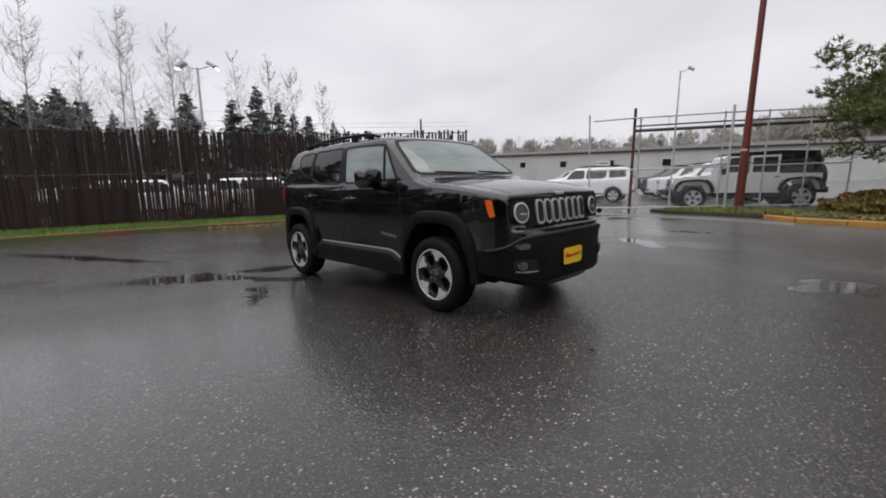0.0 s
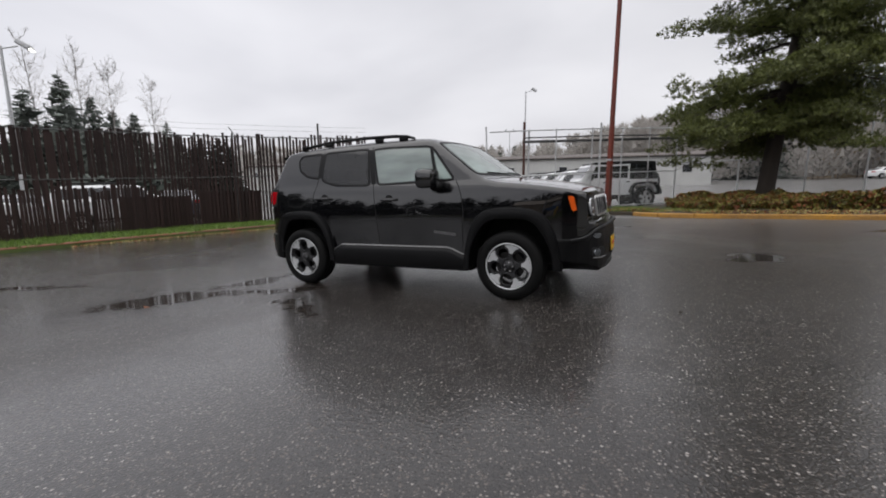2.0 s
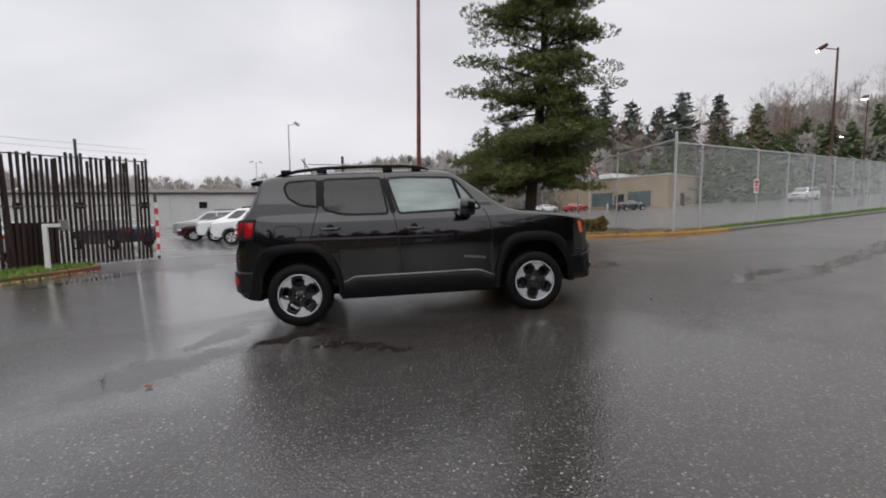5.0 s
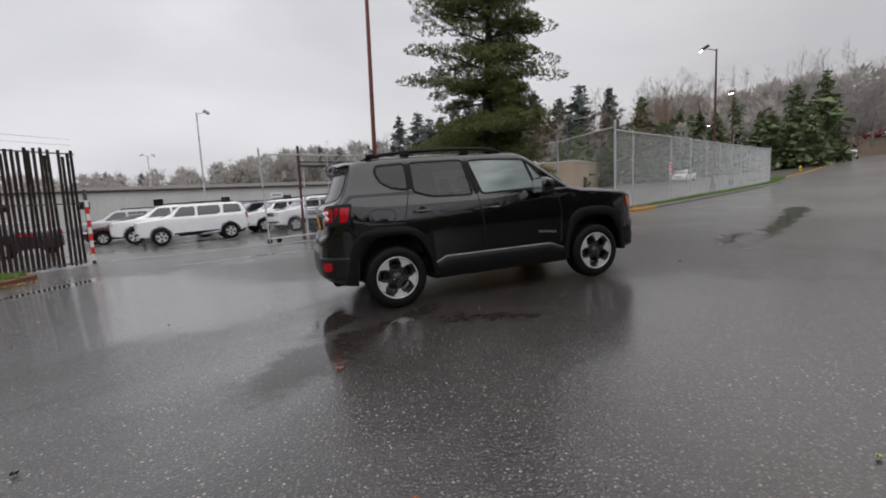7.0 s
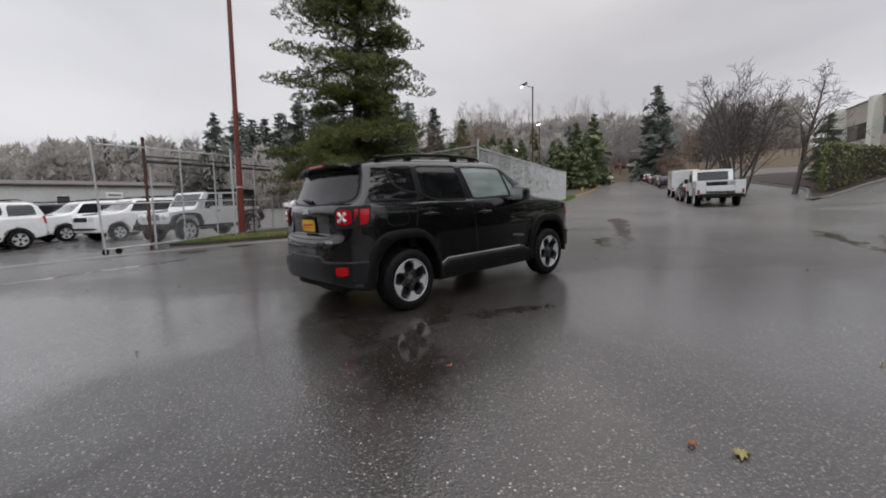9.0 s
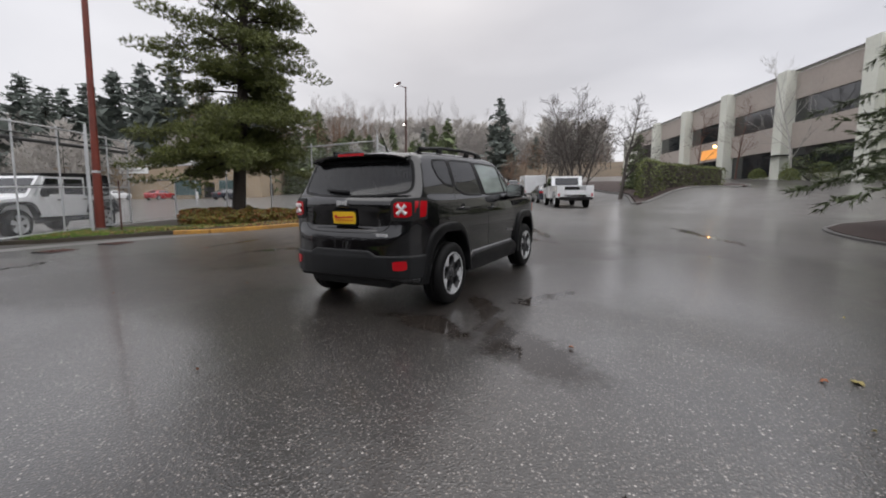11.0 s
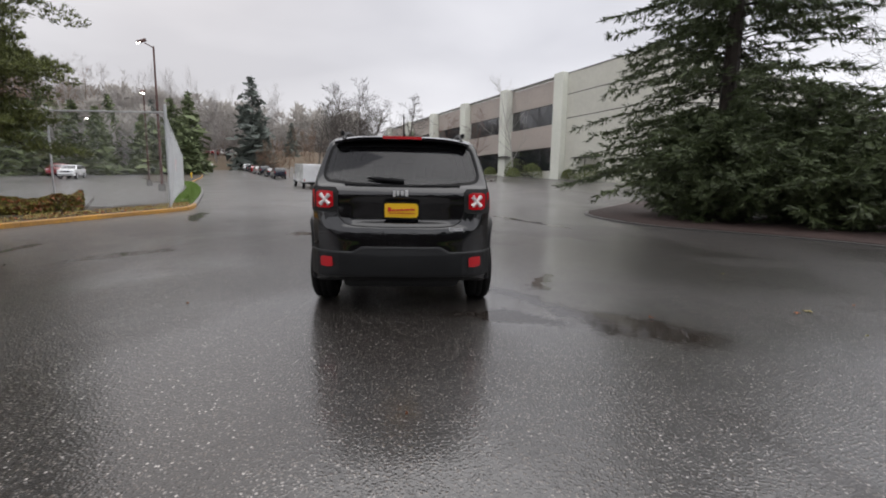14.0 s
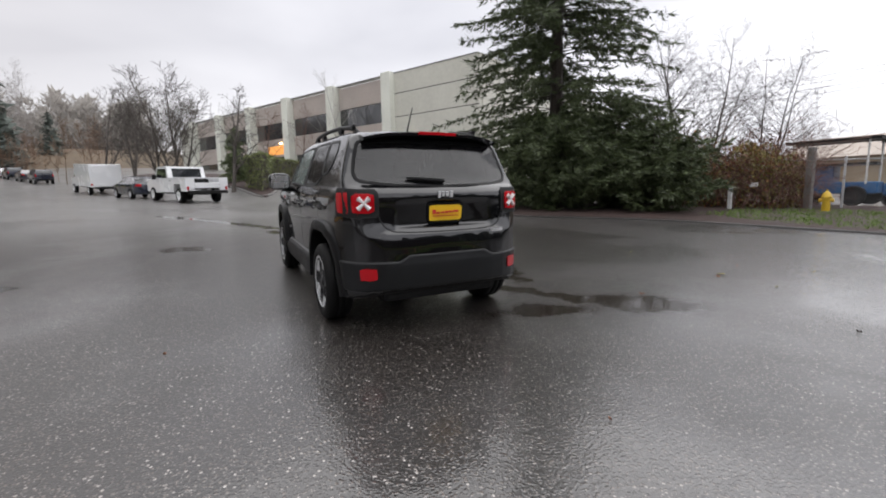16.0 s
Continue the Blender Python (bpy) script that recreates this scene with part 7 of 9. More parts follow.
def off_roader(m):
    """A long four-door off-roader with a black folding top."""
    t = thing("off_roader", "white four-door off-roader with black soft top and black flat fenders", "car", "parked cars")
    b = Build().prism([(-2.0, 0.60), (-2.02, 1.10), (0.62, 1.16), (0.80, 1.14), (2.02, 1.04), (2.06, 0.92), (2.02, 0.62), (1.86, 0.60), (1.7, 0.80), (1.2, 0.80), (1.05, 0.55), (-1.0, 0.52), (-1.15, 0.85), (-1.75, 0.85), (-1.9, 0.60)], -0.76, 0.76, "y")
    part("body", b, PAINT_WHITE, t)
    b = Build().prism([(0.80, 1.13), (0.98, 1.12), (0.52, 1.72), (0.40, 1.72)], -0.70, 0.70, "y")
    part("windscreen_frame", b, PAINT_WHITE, t)
    part("windscreen", Build().box((0, 0, 0), (0.02, 1.22, 0.52), m=pose(0.745, 0, 1.44, 0, -37, 0)), WINDOW_DARK, t)
    b = Build().prism([(0.50, 1.72), (0.42, 1.80), (-0.95, 1.83), (-1.95, 1.78), (-2.02, 1.12), (-0.95, 1.12), (-0.97, 1.70)], -0.70, 0.70, "y")
    part("soft_top", b, GAP, t, "black soft top")
    for s in (-1, 1):
        for poly in ([(0.70, 1.14), (-0.05, 1.13), (-0.08, 1.70), (0.42, 1.70)], [(-0.12, 1.12), (-0.92, 1.10), (-0.94, 1.70), (-0.14, 1.70)]):
            d = part("door_top", Build().prism(poly, s * 0.66, s * 0.74, "y"), PAINT_WHITE, t)
            cx, cz = sum(p[0] for p in poly) / 4, sum(p[1] for p in poly) / 4
            part("side_window", Build().prism([(cx + (px - cx) * 0.82, cz + (pz - cz) * 0.80) for px, pz in poly], s * 0.735, s * 0.746, "y"), WINDOW_DARK, d)
        for poly in ([(-1.03, 1.18), (-1.85, 1.18), (-1.80, 1.66), (-1.03, 1.70)],):
            part("rear_side_window", Build().prism(poly, s * 0.695, s * 0.708, "y"), WINDOW_DARK, t)
        for hx in (1.47, -1.47):
            fl = chaikin([(-0.62, 0.62), (-0.52, 0.90), (-0.36, 1.0), (0.30, 1.0), (0.50, 0.88), (0.60, 0.60)], 1, closed=False)
            inner = [(a * 0.88, z - 0.07) for a, z in fl]
            b = Build()
            for q, y in ((fl, 0.70), (fl, 0.94), (inner, 0.94), (inner, 0.70)):
                b.v += [(hx + a, s * y, z) for a, z in q]
            n = len(fl)
            for r in range(4):
                for k in range(n - 1):
                    b.f.append((r * n + k, r * n + k + 1, ((r + 1) % 4) * n + k + 1, ((r + 1) % 4) * n + k))
            b.m = [0] * len(b.f)
            part("fender", b, PLASTIC, t, "flat black fender")
            plain_wheel(t, hx, s * 0.80, 0.40, 0.25)
        part("side_step", Build().tube([(0.95, s * 0.84, 0.42), (-0.95, s * 0.84, 0.42)], 0.045, 8), GAP, t)
        part("door_mirror", Build().box((0.62, s * 0.90, 1.22), (0.10, 0.18, 0.20), bevel=0.03), GAP, t)
        part("headlamp", Build().tube([(2.03, s * 0.50, 0.90), (2.09, s * 0.50, 0.90)], 0.09, 16), LENS_CLEAR, t)
        for hx in (0.05, -0.85):
            part("door_handle", Build().box((hx, s * 0.775, 1.02), (0.14, 0.03, 0.035), bevel=0.01), GAP, t)
    for k in range(7):
        part("grille_slot", Build().box((2.06, (k - 3) * 0.09, 0.89), (0.012, 0.045, 0.20)), GAP, t)
    part("front_bumper", Build().box((2.16, 0, 0.58), (0.20, 1.50, 0.18), bevel=0.03), GAP, t)
    part("rear_bumper", Build().box((-2.12, 0, 0.58), (0.18, 1.50, 0.18), bevel=0.03), GAP, t)
    b = lathe([(0.22, -0.13), (0.38, -0.12), (0.40, -0.06), (0.40, 0.06), (0.38, 0.12), (0.0, 0.12)], 24)
    part("spare_wheel", b, RUBBER, t, "spare wheel on the tailgate", m=pose(-2.16, 0.05, 0.98, 0, 0, 90))
    part("chassis", Build().box((0, 0, 0.52), (3.6, 0.9, 0.16)), GAP, t)
    t.matrix_basis = m
    return t


off_roader(at(0.36, 13.95, 207))


def utility_pickup(m):
    """A white work pickup with tool boxes along an open bed."""
    t = thing("pickup_truck", "white utility pickup with side tool boxes and open rear bed", "truck", "parked cars")
    b = Build().prism([(2.75, 0.55), (2.80, 0.95), (2.70, 1.15), (1.55, 1.28), (1.05, 1.85), (0.85, 1.92), (-0.35, 1.92), (-0.55, 1.25), (-0.55, 0.55), (1.2, 0.5)], -0.95, 0.95, "y")
    part("cab", b, PAINT_WHITE, t)
    part("rear_window", Build().box((0, 0, 0), (0.02, 1.45, 0.48), m=pose(-0.465, 0, 1.58, 0, 17, 0)), WINDOW_DARK, t)
    part("windscreen", Build().box((0, 0, 0), (0.02, 1.55, 0.62), m=pose(1.315, 0, 1.56, 0, -41, 0)), WINDOW_DARK, t)
    for s in (-1, 1):
        part("side_window", Build().prism([(1.30, 1.32), (-0.30, 1.30), (-0.22, 1.80), (0.95, 1.80)], s * 0.945, s * 0.956, "y"), WINDOW_DARK, t)
        bx = part("tool_box", Build().prism([(-0.65, 0.55), (-0.65, 1.32), (-2.95, 1.32), (-2.95, 0.62), (-2.35, 0.62), (-2.25, 0.98), (-1.45, 0.98), (-1.32, 0.55)], s * 0.62, s * 1.05, "y"), PAINT_WHITE, t)
        part("box_door", Build().box((-2.952, s * 0.84, 1.0), (0.02, 0.34, 0.56), bevel=0.01), PAINT_WHITE, bx)
        part("tail_lamp", Build().box((-2.965, s * 0.95, 0.78), (0.02, 0.10, 0.18), bevel=0.005), LENS_RED, bx)
        part("tool_box_handle", Build().box((-1.0, s * 1.055, 1.15), (0.14, 0.02, 0.06)), CHROME, bx)
        for hx in (1.85, -1.85):
            plain_wheel(t, hx, s * 0.88, 0.40, 0.26, PAINT_WHITE)
        part("door_mirror", Build().box((1.15, s * 1.10, 1.35), (0.10, 0.20, 0.26), bevel=0.03), GAP, t)
    part("bed", Build().box((-1.8, 0, 0.78), (2.3, 1.24, 0.10)), STEEL_DARK, t)
    part("bed_load", Build().box((-1.5, 0.05, 1.05), (1.3, 1.0, 0.44), bevel=0.08), GAP, t, "dark load in the bed")
    part("tailgate", Build().box((-2.93, 0, 0.92), (0.05, 1.22, 0.28), bevel=0.01), PAINT_WHITE, t)
    part("step_bumper", Build().box((-3.05, 0, 0.58), (0.22, 1.9, 0.16), bevel=0.02), STEEL_DARK, t)
    part("chassis", Build().box((0, 0, 0.52), (5.2, 1.0, 0.18)), GAP, t)
    t.matrix_basis = m
    return t


utility_pickup(at(23.4, 3.4, 24))


def box_trailer(m):
    t = thing("box_truck", "white box truck parked along the road", "truck", "parked cars")
    part("cargo_box", Build().box((-0.6, 0, 1.53), (4.4, 2.1, 1.78), bevel=0.05), PAINT_WHITE, t)
    part("cab", Build().prism([(1.65, 0.6), (1.65, 2.0), (2.0, 2.0), (2.7, 1.35), (3.3, 1.2), (3.35, 0.6)], -0.95, 0.95, "y"), PAINT_WHITE, t)
    for s in (-1, 1):
        part("side_window", Build().prism([(1.75, 1.35), (1.75, 1.85), (2.0, 1.85), (2.5, 1.35)], s * 0.945, s * 0.955, "y"), WINDOW_DARK, t)
        for hx in (2.6, -1.7):
            plain_wheel(t, hx, s * 0.88, 0.38, 0.26, PAINT_WHITE)
        part("tail_lamp", Build().box((-2.81, s * 0.98, 0.85), (0.03, 0.12, 0.16)), LENS_RED, t)
    part("rear_door", Build().box((-2.812, 0, 1.53), (0.03, 1.85, 1.58), bevel=0.01), PAINT_WHITE, t)
    part("chassis", Build().box((0, 0, 0.58), (5.6, 1.0, 0.2)), GAP, t)
    t.matrix_basis = m
    return t


box_trailer(at(40.5, 10.75, 24.5))


# ---------------------------------------------------------------- buildings
def wall_frame(p0, p1):
    """Matrix of a wall: x along it, y into the building, z up."""
    a, c = Vector(p0), Vector(p1)
    d = (c - a).normalized()
    m = Matrix(((d.x, -d.y, 0, a.x), (d.y, d.x, 0, a.y), (0, 0, 1, 0), (0, 0, 0, 1)))
    return m, (c - a).length


# two-storey tilt-up office and warehouse block on the rise
C1, STEP, TOP, GROW = Vector((48.8, -19.0)), Vector((10.14, 4.85)), 13.05, 1.26
office = thing("office_block", "two-storey pale concrete office block with projecting piers and dark windows", "building")
u2 = STEP.normalized()
ang = math.atan2(u2.y, u2.x)
m_off = Matrix.Translation((C1.x, C1.y, 0)) @ Matrix.Rotation(ang, 4, "Z")
BAY = STEP.length / GROW
z0 = 1.2


def obox(name, x, y, z, sx, sy, sz, material, parent=office, bevel=0.0, label=""):
    return part(name, Build().box((x * GROW, y * GROW, 1.05 + (z - 1.05) * GROW), (sx * GROW, sy * GROW, sz * GROW), bevel=bevel), material, parent, label, m=m_off)


# the facade looks towards +y of this frame; the block lies behind it
obox("core_wall", 20.8, -20.6, (z0 + TOP - 0.35) / 2, 62.0, 40.0, TOP - 0.35 - z0, WALL_CONCRETE)
for k in range(6):
    xm = BAY * (k + 0.5) + 0.5
    if k < 5:
        base = 1.05 + (G(C1.x + STEP.x * (k + 0.5), C1.y + STEP.y * (k + 0.5)) - 1.05) / GROW
        obox("parapet_band", xm, -0.45, TOP - 1.35, BAY - 1.2, 0.30, 2.3, WALL_PANEL)
        w = obox("upper_window", xm, -0.50, TOP - 3.55, BAY - 1.2, 0.12, 2.1, WINDOW_DARK)
        for q in range(1, 5):
            obox("mullion", xm - (BAY - 1.2) / 2 + (BAY - 1.2) * q / 5, -0.425, TOP - 3.55, 0.06, 0.06, 2.1, STEEL_DARK, w)
        obox("spandrel", xm, -0.42, TOP - 5.75, BAY - 1.2, 0.34, 2.3, WALL_PANEL)
        lw = obox("lower_window", xm, -0.55, TOP - 8.1, BAY - 1.2, 0.12, 2.5, WINDOW_DARK)
        for q in range(1, 4):
            obox("mullion", xm - (BAY - 1.2) / 2 + (BAY - 1.2) * q / 4, -0.47, TOP - 8.1, 0.06, 0.06, 2.5, STEEL_DARK, lw)
        obox("plinth_wall", xm, -0.42, (TOP - 9.35 + base - 0.5) / 2, BAY - 1.2, 0.34, max(TOP - 9.35 - base + 0.5, 0.4), WALL_CONCRETE)
    obox("pier", BAY * k + 0.5, 0.0, (z0 + TOP + 0.1) / 2, 1.25, 1.25, TOP + 0.1 - z0, COLUMN_PALE, bevel=0.03)
obox("blank_wall", -5.2, -0.35, (z0 + TOP) / 2, 10.2, 0.5, TOP - z0, WALL_CONCRETE)
obox("side_wall", -10.2, -20.4, (z0 + TOP) / 2, 0.4, 39.6, TOP - z0, WALL_CONCRETE)
for zz in (TOP - 2.0, TOP - 4.3):
    obox("wall_joint", -5.2, -0.105, zz, 10.2, 0.02, 0.07, STEEL_DARK)
obox("coping", 20.6, -0.40, TOP + 0.03, 61.6, 0.7, 0.08, CONCRETE)
# lit room and canopy, door, steps
obox("entrance_lamp", 20.1, 0.25, 7.75, 0.30, 0.2, 0.22, LAMP_WARM, label="lit warm wall lamp")
obox("warm_blind", 22.0, -0.24, 7.0, 3.8, 0.05, 1.15, mat("orange_lit_blind", (0.55, 0.22, 0.06), 0.7, vary=0.3, emit=((1.0, 0.42, 0.10), 0.5)), label="window glowing orange")
stair = thing("entrance_stairs", "dark steel outside stairs with a rail against the office wall", "stairs")
sx0 = C1 + u2 * 4.0 - Vector((-u2.y, u2.x)) * -2.0
for k in range(9):
    pz = G(sx0.x, sx0.y) + 0.17 * (k + 1)
    part("step", Build().box((0, 0, 0), (0.30, 1.2, 0.05), m=Matrix.Translation((sx0.x + u2.x * 0.28 * k, sx0.y + u2.y * 0.28 * k, pz)) @ Matrix.Rotation(ang, 4, "Z")), STEEL_DARK, stair)
zb = G(sx0.x, sx0.y)
for s_ in (-0.6, 0.6):
    o = Vector((-u2.y, u2.x)) * s_
    a3, c3 = Vector((sx0.x + o.x, sx0.y + o.y, zb)), Vector((sx0.x + o.x + u2.x * 2.5, sx0.y + o.y + u2.y * 2.5, zb + 1.55))
    part("handrail", Build().tube([a3 + Vector((0, 0, 1.0)), c3 + Vector((0, 0, 1.0))], 0.025, 6), STEEL_DARK, stair)
    part("stringer", Build().tube([a3, c3], 0.06, 4), STEEL_DARK, stair)
    for q in (0, 0.5, 1):
        p3 = a3.lerp(c3, q)
        part("baluster", Build().tube([p3, p3 + Vector((0, 0, 1.0))], 0.02, 6), STEEL_DARK, stair)
for dx, wd in ((-4.3, 3.2), (12.0, 2.8)):
    cn = thing("door_canopy", "flat dark canopy over a side door of the office block", "canopy", "door canopies")
    pc = C1 + u2 * dx + Vector((-u2.y, u2.x)) * 0.7
    part("canopy_slab", Build().box((0, 0, 0), (wd, 1.3, 0.12), m=Matrix.Translation((pc.x, pc.y, G(pc.x, pc.y) + 2.75)) @ Matrix.Rotation(ang, 4, "Z")), STEEL_DARK, cn)
    part("canopy_post", Build().tube([(pc.x, pc.y, G(pc.x, pc.y)), (pc.x, pc.y, G(pc.x, pc.y) + 2.75)], 0.05, 8), STEEL_DARK, cn)

# long low pale building behind the lot
shed = thing("long_shed", "long low pale grey metal-clad building with small windows", "building")
sy = 66.0
SHED_Z = 4.35
part("wall", Build().box((-37.0, sy + 6, 1.0), (92.0, 12.0, SHED_Z * 2 - 2.0)), WALL_GREY, shed)
b = Build().prism([(sy - 0.5, SHED_Z), (sy - 0.5, SHED_Z + 0.14), (sy + 6, SHED_Z + 0.9), (sy + 12.5, SHED_Z + 0.1)], -83.4, 9.4, "x")
part("roof", b, mat("brown_roof_edge", (0.13, 0.11, 0.10), 0.7, vary=0.3), shed)
for x in np.arange(-80, 8, 8.6):
    wn_ = part("window", Build().box((x, sy - 0.02, 2.55), (1.15, 0.10, 1.0)), WINDOW_DARK, shed)
    part("window_frame", Build().box((x, sy - 0.06, 3.08), (1.3, 0.08, 0.08)), FRAME_WHITE, wn_)
for x in np.arange(-82, 9, 3.05):
    part("siding_rib", Build().box((x, sy - 0.015, 1.5), (0.06, 0.05, 5.6)), WALL_GREY, shed)
part("gutter", Build().box((-37, sy - 0.35, SHED_Z - 0.05), (92.5, 0.12, 0.14)), STEEL_DARK, shed)

# tan block building
tan = thing("tan_warehouse", "low tan block building with teal shop windows", "building")
TANP = [(41.5, 54.5), (27.0, 98.0), (55.0, 107.0), (68.0, 71.0)]
tz = 1.55
b = Build().prism(TANP, -1.0, tz + 5.0, "z")
part("wall", b, WALL_TAN, tan)
part("roof_edge", Build().prism(offset_poly(TANP, 0.12), tz + 5.0, tz + 5.18, "z"), WALL_GREY, tan)
m_t, len_t = wall_frame(TANP[1], TANP[0])
for x, wdt in ((len_t - 5.1, 4.2), (len_t - 12.8, 4.6), (len_t - 36.0, 4.0)):
    w = part("shop_window", Build().box((x, -0.05, tz + 1.5), (wdt, 0.14, 2.4)), WINDOW_TEAL, tan, m=m_t)
    for q in range(5):
        part("window_bar", Build().box((x - wdt / 2 + wdt * q / 4, -0.13, tz + 1.5), (0.12, 0.06, 2.4)), FRAME_WHITE, w, m=m_t)
    part("window_bar", Build().box((x, -0.13, tz + 1.95), (wdt, 0.06, 0.10)), FRAME_WHITE, w, m=m_t)
part("door", Build().box((len_t - 9.0, -0.05, tz + 1.15), (1.8, 0.14, 2.4)), STEEL_DARK, tan, m=m_t)
part("shop_sign", Build().box((len_t - 22.7, -0.12, tz + 4.3), (5.5, 0.16, 0.95)), SIGN_WHITE, tan, "white shop sign with grey bar", m=m_t)
part("sign_bar", Build().box((len_t - 22.7, -0.21, tz + 4.3), (4.2, 0.04, 0.30)), WALL_GREY, tan, m=m_t)
m_e, len_e = wall_frame(TANP[0], TANP[3])
part("side_door", Build().box((5.0, -0.05, tz + 1.2), (1.4, 0.14, 2.4)), STEEL_DARK, tan, m=m_e)
part("roof_unit", Build().box((40.0, 66.0, tz + 5.5), (6.0, 3.0, 0.8), 0.3, bevel=0.1), SIGN_WHITE, tan)
for k, q in enumerate(np.linspace(3, len_t - 3, 7)):
    bo = thing("bollard", "short pale yellow concrete bollard", "bollard", "bollards")
    p3 = m_t @ Vector((q, -2.0, 0))
    part("bollard_body", Build().tube([(p3.x, p3.y, G(p3.x, p3.y)), (p3.x, p3.y, G(p3.x, p3.y) + 1.1)], 0.14, 8), FRAME_WHITE, bo)

flag = thing("flag_pole", "small red and white flag hanging on a thin pole", "flag")
fx, fy = 22.9, 41.8
fz = G(fx, fy)
part("pole", Build().tube([(fx, fy, fz), (fx, fy, fz + 6.1)], [0.05, 0.025], 8), GALV, flag, smooth=True)
for k in range(7):
    b = Build()
    for q in range(7):
        px_ = fx + 0.03 + 0.13 * q * (1 - 0.03 * q)
        py_ = fy + 0.07 * math.sin(q * 1.5)
        b.v += [(px_, py_, fz + 5.9 - 0.17 * k - 0.11 * q), (px_, py_, fz + 5.9 - 0.17 * (k + 1) - 0.11 * q)]
        if q:
            b.f.append((2 * q - 2, 2 * q, 2 * q + 1, 2 * q - 1))
            b.m.append(0)
    part("stripe", b, SIGN_RED if k % 2 == 0 else SIGN_WHITE, flag)

# pale gabled shed and yard gear beyond the brush
gs_ = thing("gabled_shed", "pale beige shed with a shallow gabled roof", "building")
bx, by = 4.0, -62.0
part("wall", Build().box((bx, by, 1.6), (34.0, 14.0, 4.6)), WALL_TAN, gs_)
b = Build().prism([(by - 8, 3.8), (by, 6.4), (by + 8, 3.8), (by, 4.2)], bx - 18, bx + 18, "x")
part("roof", b, mat("beige_metal_roof", (0.42, 0.36, 0.31), 0.6, vary=0.15, scale=1.0), gs_)
part("roof_vent", Build().tube([(bx - 2, by + 1, 6.0), (bx - 2, by + 1, 7.2)], [0.5, 0.6], 10), STEEL_DARK, gs_)
for k, (lx, ly) in enumerate(((4.3, -22.8), (1.6, -24.6))):
    lf = thing("yard_lift", "blue and white work lift standing behind the yard fence", "machine", "yard lifts")
    lz = G(lx, ly)
    part("chassis", Build().box((lx, ly, lz + 0.75), (3.0, 1.6, 0.5), 0.2, bevel=0.06), BLUE_LIFT, lf)
    part("deck", Build().box((lx, ly, lz + 1.75), (2.8, 1.5, 0.10), 0.2), STEEL_DARK, lf)
    part("cabinet", Build().box((lx + 0.5, ly, lz + 1.35), (1.1, 1.4, 0.75), 0.2, bevel=0.05), PAINT_WHITE if k else BLUE_LIFT, lf)
    for cx in (-1.3, 1.3):
        for cy in (-0.65, 0.65):
            part("deck_post", Build().tube([(lx + cx, ly + cy, lz + 0.9), (lx + cx, ly + cy, lz + 2.75)], 0.04, 6), FRAME_WHITE, lf)
    part("deck_roof", Build().box((lx, ly, lz + 2.78), (3.2, 1.8, 0.12), 0.1), STEEL_DARK, lf)
    for cx in (-1.0, 1.0):
        for cy in (-0.8, 0.8):
            w = Build()
            lathe([(0.0, -0.12), (0.36, -0.12), (0.42, -0.08), (0.42, 0.08), (0.36, 0.12), (0.0, 0.12)], 16, b=w)
            part("tyre", w, RUBBER, lf, m=Matrix.Translation((lx + cx, ly + cy, lz + 0.42)))
yard_fence = thing("yard_fence", "old chain-link fence with wooden posts in the brush", "fence")
YF = [(9.5, -17.4), (4.6, -19.2), (2.8, -19.7), (-4.0, -20.6), (-12.0, -20.9)]
for a, c in zip(YF, YF[1:]):
    rail(GZ(a, 1.9), GZ(c, 1.9), GALV, yard_fence, r=0.02)
for q in YF + [(7.0, -18.3), (0.6, -20.0), (-2.0, -20.3)]:
    post(*q, 2.0, 0.04, GALV, yard_fence)
part("gate_timber", Build().box((3.0, -17.6, G(3.0, -17.6) + 1.15), (0.22, 0.22, 2.3), bevel=0.02), CONCRETE, yard_fence, "grey timber post")
part("woven_wire", wire_mesh(YF, 0.05, 1.88, pitch=0.10), WIRE, yard_fence)


def hydrant(x, y, label):
    t = thing("fire_hydrant", label, "hydrant", "hydrants")
    z = G(x, y) + 0.03
    b = Build()
    lathe([(0.0, 0.0), (0.17, 0.0), (0.17, 0.05), (0.115, 0.07), (0.11, 0.48), (0.15, 0.50), (0.15, 0.55), (0.12, 0.58), (0.10, 0.66), (0.05, 0.72), (0.0, 0.73)], 16, b=b)
    b.v = [(a, c, d) for a, d, c in b.v]
    part("barrel", b, HYDRANT_YELLOW, t, m=Matrix.Translation((x, y, z)), smooth=True)
    for a in (0.3, 1.9, 3.44):
        d = Vector((math.cos(a), math.sin(a), 0))
        part("outlet", Build().tube([Vector((x, y, z + 0.42)) + d * 0.08, Vector((x, y, z + 0.42)) + d * 0.20], [0.06, 0.065], 10), HYDRANT_YELLOW, t)
    part("cap_nut", Build().box((x, y, z + 0.75), (0.05, 0.05, 0.06)), HYDRANT_YELLOW, t)


hydrant(2.1, -16.7, "yellow fire hydrant in rough grass")
hydrant(56.5, 30.3, "yellow fire hydrant beside the far kerb")


